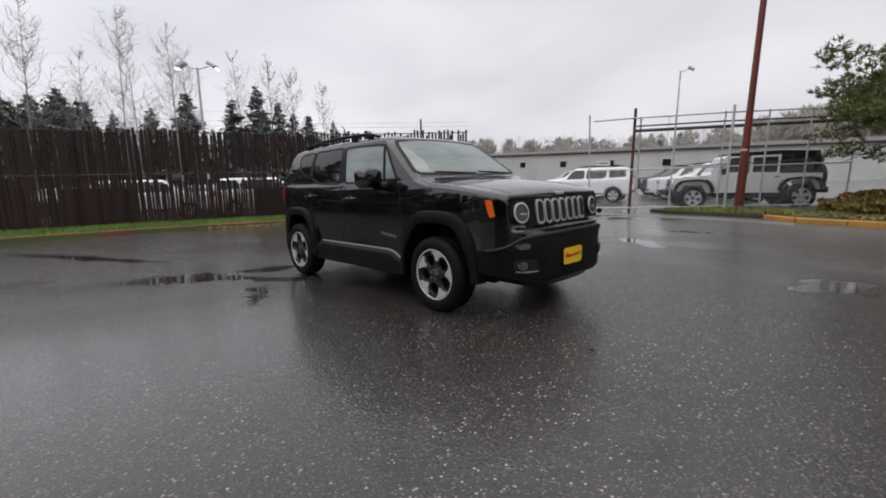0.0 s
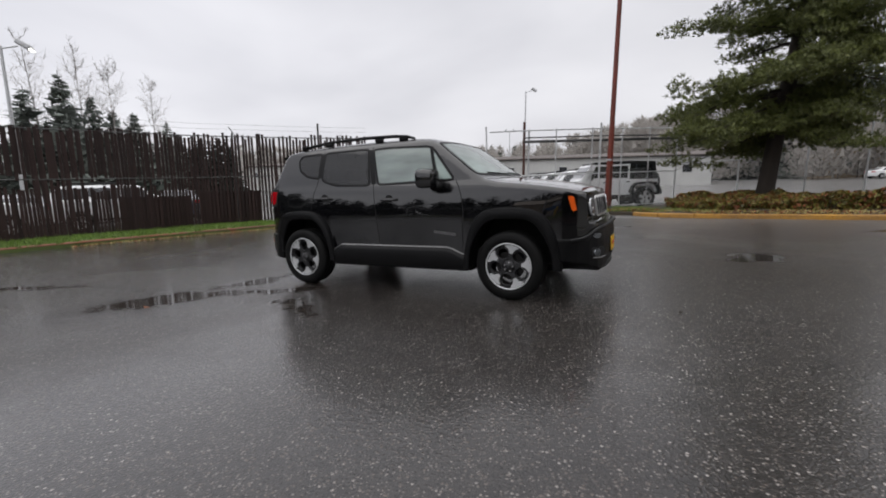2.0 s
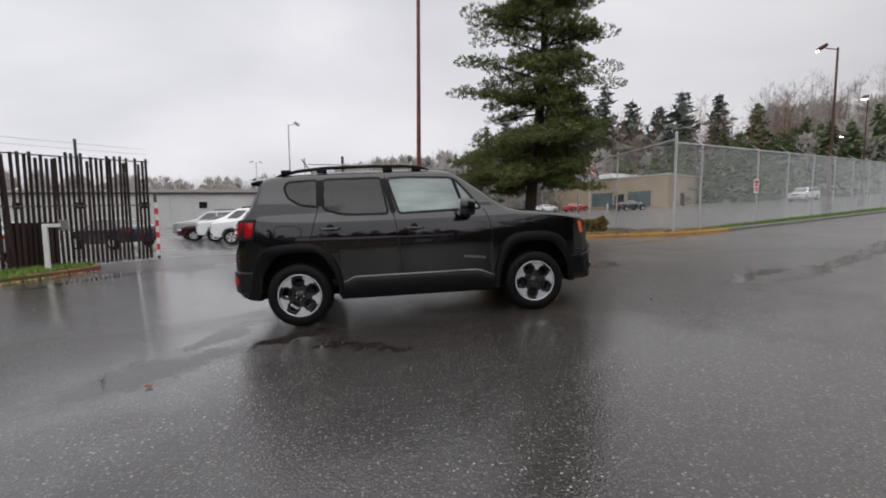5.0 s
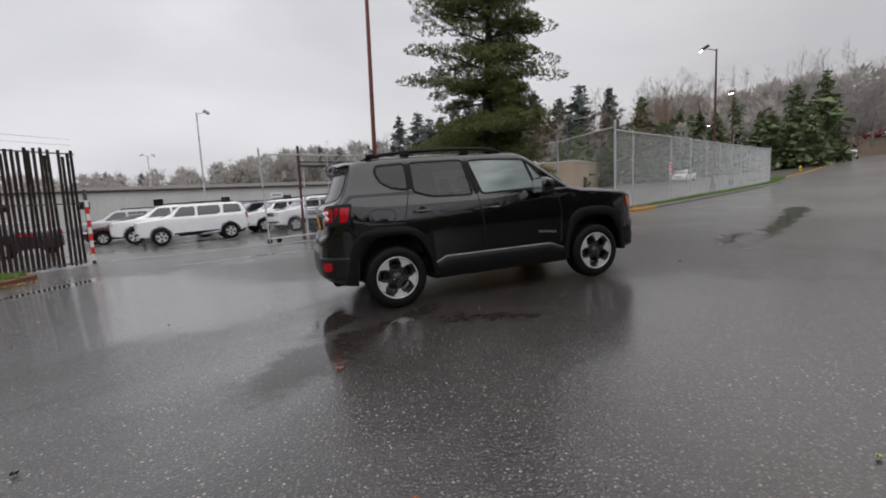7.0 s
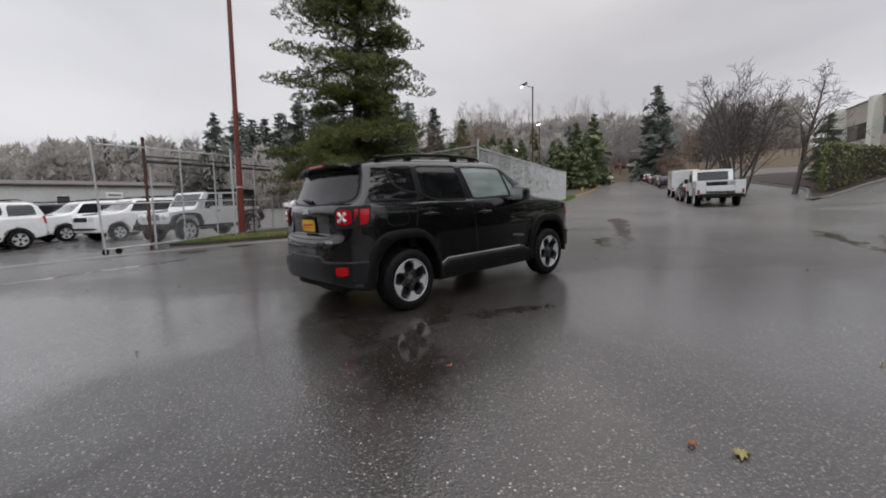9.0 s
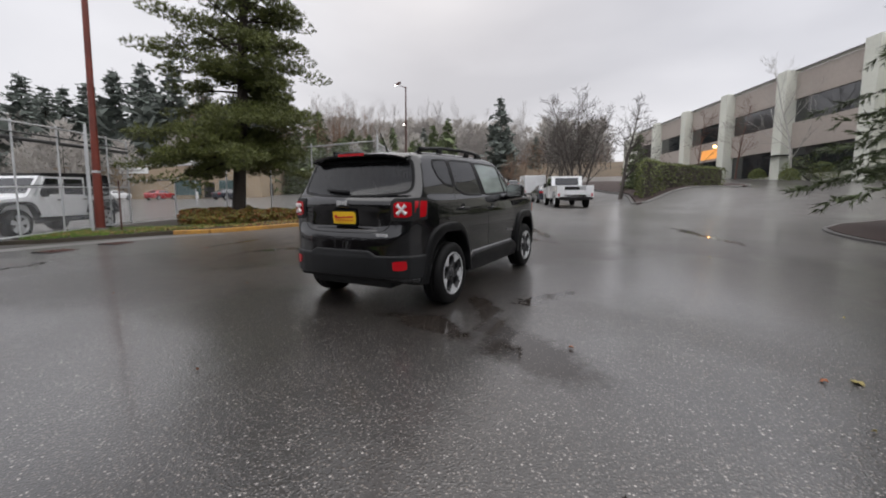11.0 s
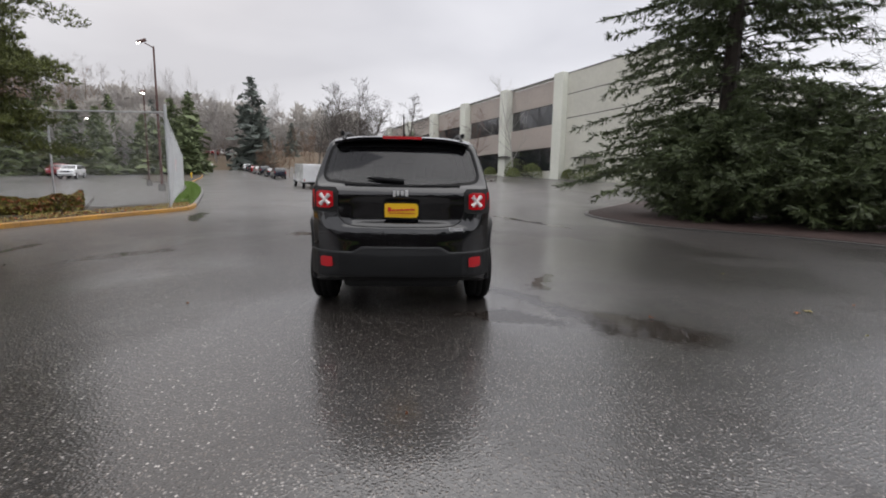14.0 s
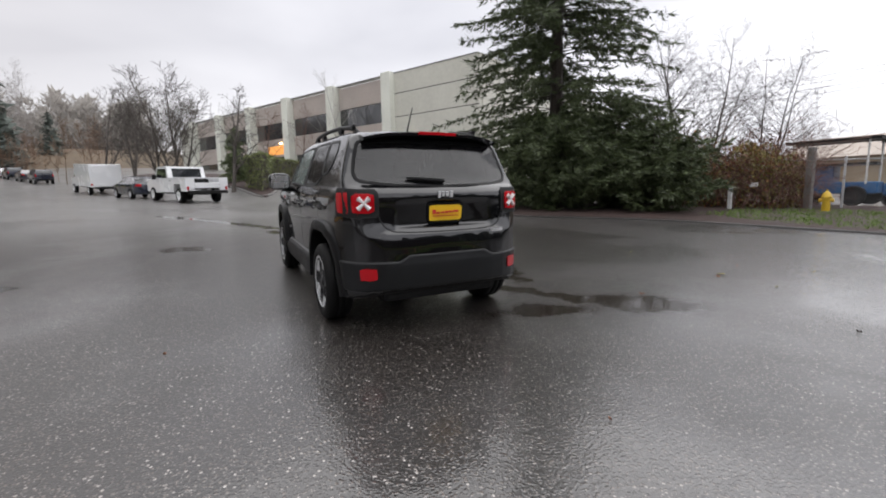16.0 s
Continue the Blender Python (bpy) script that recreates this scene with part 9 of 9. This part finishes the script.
# woods in the distance
def woods(name, label, spots, seed, kind, limbs=26, twigs=8):
    """Many far trees, joined: 'fir' with layered boughs or 'bare' with fine upright twigs."""
    t = thing(name, label, "woods", kind="stuff")
    rnd = random.Random(seed)
    b, tr = Build(), Build()
    for x, y, h in spots:
        z = G(x, y)
        if kind.startswith("fir"):
            tr.tube([(x, y, z), (x, y, z + h)], [h * 0.016, 0.03], 5)
            rad = h * rnd.uniform(0.20, 0.27)
            tiers, per = (18, 7) if kind == "fir_dark" else (30, 10)
            for k in range(tiers):
                f = 0.05 + 0.94 * k / tiers
                for j in range(per):
                    a = rnd.uniform(0, 6.28)
                    ln = rad * (1 - f) ** 0.72 * rnd.uniform(0.45, 1.18) + 0.03 * rad
                    c = Vector((x, y, z + h * f))
                    e = c + Vector((math.cos(a) * ln, math.sin(a) * ln, -ln * rnd.uniform(0.0, 0.45)))
                    for w_ in (0.45, 0.75, 1.0):
                        q = c.lerp(e, w_)
                        k_ = (0.34 * ln + 0.05 * rad) * (1.15 - 0.45 * w_)
                        b.add([q + Vector((rnd.gauss(0, 1), rnd.gauss(0, 1), rnd.gauss(0, 0.55))) * k_ for _ in range(3)], [(0, 1, 2)])
        elif kind == "thicket":
            tr.tube([(x, y, z), (x, y, z + h * 0.7)], [h * 0.008, 0.02], 4)
            for k in range(300):
                a, f = rnd.uniform(0, 6.28), rnd.random()
                rr = h * 0.30 * math.sqrt(rnd.random()) * math.sin(math.pi * min(0.12 + f * 0.86, 1.0)) ** 0.7
                c = Vector((x + rr * math.cos(a), y + rr * math.sin(a), z + h * (0.04 + 0.94 * f)))
                e = Vector((rnd.gauss(0, 0.5) + 0.6 * math.cos(a), rnd.gauss(0, 0.5) + 0.6 * math.sin(a), rnd.uniform(0.2, 1.5))) * h * 0.075
                w = Vector((-math.sin(a), math.cos(a), 0)) * h * rnd.uniform(0.018, 0.036)
                b.add([c - w, c + w, c + e], [(0, 1, 2)])
        else:
            lx, ly = rnd.gauss(0, 0.03) * h, rnd.gauss(0, 0.03) * h
            axis = [Vector((x, y, z)), Vector((x + lx * 0.3, y + ly * 0.3, z + h * 0.4)), Vector((x + lx, y + ly, z + h))]
            tr.tube(axis, [h * 0.006, h * 0.004, 0.010], 4)
            for k in range(limbs):
                f = rnd.uniform(0.20, 0.96)
                a = rnd.uniform(0, 6.28)
                ln = h * 0.30 * (1.08 - f) ** 0.7 * rnd.uniform(0.55, 1.15)
                c = axis[0].lerp(axis[2], f)
                mid = c + Vector((math.cos(a) * ln * 0.42, math.sin(a) * ln * 0.42, ln * 0.30))
                e = mid + Vector((math.cos(a) * ln * 0.22, math.sin(a) * ln * 0.22, ln * 0.55))
                b.tube([c, mid, e], [0.024, 0.016, 0.006], 3, caps=False)
                for _ in range(twigs):
                    q = (c.lerp(mid, rnd.random()) if rnd.random() < 0.35 else mid.lerp(e, rnd.random()))
                    b.tube([q, q + Vector((rnd.gauss(0, 0.45), rnd.gauss(0, 0.45), rnd.uniform(0.1, 0.8))) * ln * 0.5], [0.012, 0.005], 3, caps=False)
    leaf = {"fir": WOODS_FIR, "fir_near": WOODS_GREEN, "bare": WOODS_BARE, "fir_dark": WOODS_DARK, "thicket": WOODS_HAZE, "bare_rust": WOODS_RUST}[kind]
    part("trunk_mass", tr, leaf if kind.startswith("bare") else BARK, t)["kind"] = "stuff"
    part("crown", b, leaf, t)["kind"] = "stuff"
    return t


def polar(az, dist, eye=(-1.0, -2.0)):
    return eye[0] + dist * math.cos(radians(az)), eye[1] + dist * math.sin(radians(az))


w_rnd = random.Random(101)
def topped(az, dist, el, eye):
    """A tree's place and height, from its bearing, distance and the elevation of its top."""
    x, y = polar(az, dist, eye)
    return x, y, eye[2] + dist * math.tan(radians(el)) - G(x, y)


LOT_SIDE = (4.0, -3.4, 1.27)
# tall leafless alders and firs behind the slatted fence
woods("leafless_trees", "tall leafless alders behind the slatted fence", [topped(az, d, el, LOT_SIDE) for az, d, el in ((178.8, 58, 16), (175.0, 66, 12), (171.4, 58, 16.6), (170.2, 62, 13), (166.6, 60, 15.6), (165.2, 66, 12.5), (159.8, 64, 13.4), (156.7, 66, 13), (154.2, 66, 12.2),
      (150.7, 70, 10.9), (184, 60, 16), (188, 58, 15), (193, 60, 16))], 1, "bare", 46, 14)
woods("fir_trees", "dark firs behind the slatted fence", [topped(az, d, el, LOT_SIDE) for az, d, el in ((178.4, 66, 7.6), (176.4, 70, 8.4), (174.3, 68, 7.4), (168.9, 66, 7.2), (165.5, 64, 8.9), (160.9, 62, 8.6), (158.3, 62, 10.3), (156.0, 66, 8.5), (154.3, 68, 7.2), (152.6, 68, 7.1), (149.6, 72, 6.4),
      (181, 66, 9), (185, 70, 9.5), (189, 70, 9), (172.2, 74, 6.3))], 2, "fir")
woods("fir_woods", "dense dark fir woods behind the slatted fence", [topped(az, d, w_rnd.uniform(3.6, 5.3) + 2.2 * (az > 174), LOT_SIDE) for az, d in ((w_rnd.uniform(143, 198), w_rnd.uniform(74, 96)) for _ in range(190))], 15, "fir_dark")
# woods beyond the lot and the tan building
LOT_EYE = (-2.3, -5.3, 1.09)


def lot_skyline(az):
    """How high the far woods beyond the lot stand, by bearing."""
    return float(np.interp(az, [52, 62, 72, 80, 86, 92, 97, 104, 112, 125, 140], [9.5, 9.0, 8.5, 8.2, 7.6, 6.6, 5.6, 4.7, 4.2, 4.4, 4.6]))


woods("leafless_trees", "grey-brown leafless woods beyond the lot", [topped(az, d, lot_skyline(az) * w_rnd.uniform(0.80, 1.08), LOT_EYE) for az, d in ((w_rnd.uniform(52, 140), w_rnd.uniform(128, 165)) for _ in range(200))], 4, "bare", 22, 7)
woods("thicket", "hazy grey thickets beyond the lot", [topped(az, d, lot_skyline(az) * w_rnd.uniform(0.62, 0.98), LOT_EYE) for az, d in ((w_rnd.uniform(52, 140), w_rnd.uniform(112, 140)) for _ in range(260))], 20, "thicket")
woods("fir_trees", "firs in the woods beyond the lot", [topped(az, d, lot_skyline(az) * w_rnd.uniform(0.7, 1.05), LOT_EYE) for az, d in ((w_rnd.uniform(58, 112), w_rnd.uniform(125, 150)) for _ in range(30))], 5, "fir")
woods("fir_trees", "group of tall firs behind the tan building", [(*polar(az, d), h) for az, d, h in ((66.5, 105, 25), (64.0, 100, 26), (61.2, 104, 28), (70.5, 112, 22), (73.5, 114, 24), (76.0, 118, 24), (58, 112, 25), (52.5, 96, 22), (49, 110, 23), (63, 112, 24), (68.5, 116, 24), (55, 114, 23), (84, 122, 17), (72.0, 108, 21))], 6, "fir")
woods("leafless_trees", "russet leafless trees behind the tan building", [(*polar(w_rnd.uniform(36, 60), w_rnd.uniform(84, 118)), w_rnd.uniform(13, 20)) for _ in range(80)], 7, "bare_rust", 26, 8)
# green roadside firs and tall bare woods up the road
ROAD_SIDE = (-3.6, -4.8, 1.08)
woods("fir_trees", "green firs along the road behind the mesh fence", [topped(az, d, el, ROAD_SIDE) for az, d, el in [(28.9, 100, 10.9), (31.0, 88, 10.0), (30.0, 94, 8.2), (33.0, 92, 7.6), (36.2, 96, 9.6), (45.3, 100, 11.2), (41.2, 98, 9.2)]
      + [(w_rnd.uniform(29.6, 54), w_rnd.uniform(82, 112), w_rnd.uniform(5.4, 8.8)) for _ in range(52)]], 8, "fir_near")
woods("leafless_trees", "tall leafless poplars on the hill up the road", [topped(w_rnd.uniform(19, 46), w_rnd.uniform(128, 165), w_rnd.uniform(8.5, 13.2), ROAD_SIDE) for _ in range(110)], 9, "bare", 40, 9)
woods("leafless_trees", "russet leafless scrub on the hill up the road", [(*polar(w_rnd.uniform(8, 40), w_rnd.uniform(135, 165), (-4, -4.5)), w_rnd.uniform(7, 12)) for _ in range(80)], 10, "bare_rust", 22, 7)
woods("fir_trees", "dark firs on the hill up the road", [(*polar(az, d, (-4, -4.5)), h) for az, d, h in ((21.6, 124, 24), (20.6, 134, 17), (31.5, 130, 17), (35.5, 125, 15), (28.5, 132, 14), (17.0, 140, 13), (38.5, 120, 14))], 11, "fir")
woods("leafless_trees", "leafless scrub along the right-hand side of the road", [(46 + k * 4.2 + w_rnd.uniform(-1, 1), 12.4 + k * 1.95 + w_rnd.uniform(-1.5, 0.5) - 1.2, w_rnd.uniform(4, 8)) for k in range(16)], 12, "bare_rust")
woods("leafless_trees", "leafless trees behind the yard", [(*polar(w_rnd.uniform(-100, -46), w_rnd.uniform(60, 90)), w_rnd.uniform(6, 10)) for _ in range(26)], 13, "bare")
# never in view: firs added so the car's rear reflects something dark
woods("fir_trees", "unseen firs added behind the camera for the car to mirror", [(*polar(w_rnd.uniform(-170, -140), w_rnd.uniform(45, 75)), w_rnd.uniform(13, 21)) for _ in range(40)], 14, "fir")

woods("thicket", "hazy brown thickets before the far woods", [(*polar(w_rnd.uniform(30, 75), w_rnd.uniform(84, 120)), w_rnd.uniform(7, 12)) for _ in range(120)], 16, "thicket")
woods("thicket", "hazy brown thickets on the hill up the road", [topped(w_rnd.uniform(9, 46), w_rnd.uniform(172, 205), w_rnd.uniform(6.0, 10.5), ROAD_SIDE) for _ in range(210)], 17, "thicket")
woods("fir_trees", "green firs before the thickets", [(*polar(w_rnd.uniform(33, 60), w_rnd.uniform(78, 100)), w_rnd.uniform(7.5, 11.5)) for _ in range(34)], 18, "fir_near")

# added out of view to darken what the car's lower flank reflects
woods("fir_trees", "unseen low dark firs added across the road", [(*polar(w_rnd.uniform(-150, -80), w_rnd.uniform(62, 84)), w_rnd.uniform(9, 14.5)) for _ in range(95)], 19, "fir_dark")

# winter bank with parked cars at the head of the road
bank = Build()
for k, a in enumerate(np.linspace(6, 46, 30)):
    for d_, h_ in ((119, -0.2), (133, 2.2), (160, 4.5), (210, 5.5)):
        px_, py_ = polar(a, d_, (-4, -4.5))
        bank.v.append((px_, py_, G(px_, py_) + h_ + 0.4 * noise.noise((px_ * 0.05, py_ * 0.05, 0)) * (h_ > 0)))
for k in range(29):
    bank.f += [(k * 4 + j, (k + 1) * 4 + j, (k + 1) * 4 + j + 1, k * 4 + j + 1) for j in range(3)]
bank.m = [0] * len(bank.f)
tagged(part("hillside", bank, HILL_BROWN, smooth=True), "brown winter bank at the head of the road", "hillside", kind="structure")
for k, (az, d_) in enumerate(((20.6, 150), (21.8, 152), (22.6, 149), (23.6, 151), (24.6, 150), (25.5, 148))):
    px_, py_ = polar(az, d_, (-4, -4.5))
    mm = at(px_, py_, 110 + 10 * k)
    mm.translation.z += 3.7
    recolour(copy_thing(white_suv, mm), (PAINT_WHITE, PAINT_SILVER, PAINT_WHITE, PAINT_NAVY, PAINT_WHITE, PAINT_RED)[k], "small parked car on the far bank")


# ---------------------------------------------------------------- small things
leaf_rnd = random.Random(7)


def fallen_leaf(x, y, size, material, label):
    """One curled leaf flat on the wet ground."""
    b = Build()
    n = 9
    z = G(x, y) + 0.004
    c = (x, y, z + 0.012)
    ring = []
    for k in range(n * 2):
        a = math.pi * k / n
        r = size * (1.0 if k % 2 == 0 else 0.55) * leaf_rnd.uniform(0.75, 1.1)
        ring.append((x + r * math.cos(a), y + r * 0.75 * math.sin(a), z + leaf_rnd.uniform(0.002, 0.022)))
    b.add([c] + ring, [(0, 1 + k, 1 + (k + 1) % (2 * n)) for k in range(2 * n)])
    b.add([(p[0], p[1], p[2] - 0.003) for p in [c] + ring], [(0, 1 + (k + 1) % (2 * n), 1 + k) for k in range(2 * n)])
    tagged(part("fallen_leaf", b, material), label, "leaf", "fallen leaves")


fallen_leaf(-1.89, -4.02, 0.060, LEAF_FALLEN, "single yellow fallen maple leaf on wet asphalt")
fallen_leaf(-1.96, -3.84, 0.035, SHRUB_RED, "small reddish fallen leaf on wet asphalt")
fallen_leaf(-2.08, -2.30, 0.035, SHRUB_RED, "small reddish fallen leaf on wet asphalt")
fallen_leaf(-4.30, -3.35, 0.04, SHRUB_RED, "small reddish fallen leaf on wet asphalt")
for k in range(22):
    a, d_ = leaf_rnd.uniform(0, 6.28), leaf_rnd.uniform(2.6, 8.5)
    lx, ly = d_ * math.cos(a), d_ * math.sin(a)
    fallen_leaf(lx, ly, leaf_rnd.uniform(0.010, 0.022), leaf_rnd.choice((LEAF_FALLEN, SHRUB_RED, BARK)), "tiny bit of leaf litter on wet asphalt")

# scraps along the road edge
scrap = thing("paper_scrap", "crumpled white paper scrap caught in the brush", "litter")
part("paper", Build().box((4.2, -16.3, G(4.2, -16.3) + 0.95), (0.28, 0.10, 0.16), 0.5, bevel=0.03), LITTER_WHITE, scrap)
mk = thing("utility_marker", "short pale utility marker post in the grass", "post")
part("marker_post", Build().box((4.4, -15.2, G(4.4, -15.2) + 0.40), (0.12, 0.12, 0.9), 0.2, bevel=0.01), LITTER_WHITE, mk)
# power lines over the yard
pw = thing("power_line", "thin power lines crossing the sky beyond the yard", "cable")
for k in range(4):
    pts = [(60.0 - 14 * q, -48.0 - 1.2 * q, 10.6 + 0.55 * k - 0.035 * (q * (9 - q))) for q in range(10)]
    part("cable", Build().tube(pts, 0.018, 4), GAP, pw)
# metal gratings and patch seams by the gate
for gx_, gy_, ga_ in ((-1.2, 8.6, 0.3), (0.1, 8.9, 0.3)):
    dg = thing("drain_grate", "rusty iron drain grate set in the asphalt", "grate", "drain grates")
    fz = G(gx_, gy_)
    part("grate_frame", Build().box((gx_, gy_, fz - 0.012), (0.66, 0.50, 0.036), ga_), STEEL_DARK, dg)
    for q in range(6):
        part("grate_bar", Build().box((gx_ + (q - 2.5) * 0.1 * math.cos(ga_), gy_ + (q - 2.5) * 0.1 * math.sin(ga_), fz + 0.002), (0.035, 0.44, 0.03), ga_), RUST_POST, dg)
# the concrete gutter apron across the gate
apron = Build()
line = resample([(-7.4, 9.6), (-5.5, 9.75), (-3.2, 9.9), (-1.0, 9.75), (1.2, 9.3), (2.6, 8.6)], 0.9)
for k, (x, y) in enumerate(line):
    for o_, h_ in ((-0.28, 0.006), (0.0, -0.012 + 0.02), (0.28, 0.012)):
        apron.v.append((x - 0.05 * o_, y + o_, G(x, y) + h_))
    if k:
        q = 3 * k
        apron.f += [(q - 3, q, q + 1, q - 2), (q - 2, q + 1, q + 2, q - 1)]
apron.m = [0] * len(apron.f)
tagged(part("gutter_apron", apron, CONCRETE), "shallow wet concrete gutter across the gate", "gutter", kind="structure")


def crack(line, seed, wide=0.02):
    """A ragged open crack in the asphalt."""
    rnd = random.Random(seed)
    pts = [(x + rnd.gauss(0, 0.022), y + rnd.gauss(0, 0.022)) for x, y in resample(line, 0.05)]
    b = Build()
    for k, (x, y) in enumerate(pts):
        a, c = pts[max(k - 1, 0)], pts[min(k + 1, len(pts) - 1)]
        d = Vector((c[0] - a[0], c[1] - a[1])).normalized()
        w = wide * rnd.uniform(0.3, 1.2) * (1 if 0 < k < len(pts) - 1 else 0.1)
        b.v += [(x - d.y * w, y + d.x * w, G(x, y) + 0.005), (x + d.y * w, y - d.x * w, G(x, y) + 0.005)]
        if k:
            b.f.append((2 * k - 2, 2 * k - 1, 2 * k + 1, 2 * k))
            b.m.append(0)
    tagged(part("crack", b, TAR), "ragged dark crack in the wet asphalt", "crack", kind="structure")


crack([(-6.5, 6.4), (-4.8, 7.3), (-2.6, 7.5), (0.4, 7.0), (3.0, 6.4)], 3, 0.012)
crack([(-6.8, 8.2), (-4.9, 8.4), (-2.2, 8.7), (0.6, 8.2)], 4, 0.012)
crack([(9.5, -5.6), (6.0, -4.9), (2.5, -6.2), (-0.8, -7.6), (-4.0, -8.4)], 5, 0.014)
crack([(12.5, -4.6), (8.5, -4.0), (4.6, -4.4), (1.0, -6.0), (-2.2, -6.6)], 6, 0.012)
crack([(2.2, 4.2), (3.4, 4.6), (5.0, 4.3), (7.0, 5.2)], 7, 0.008)
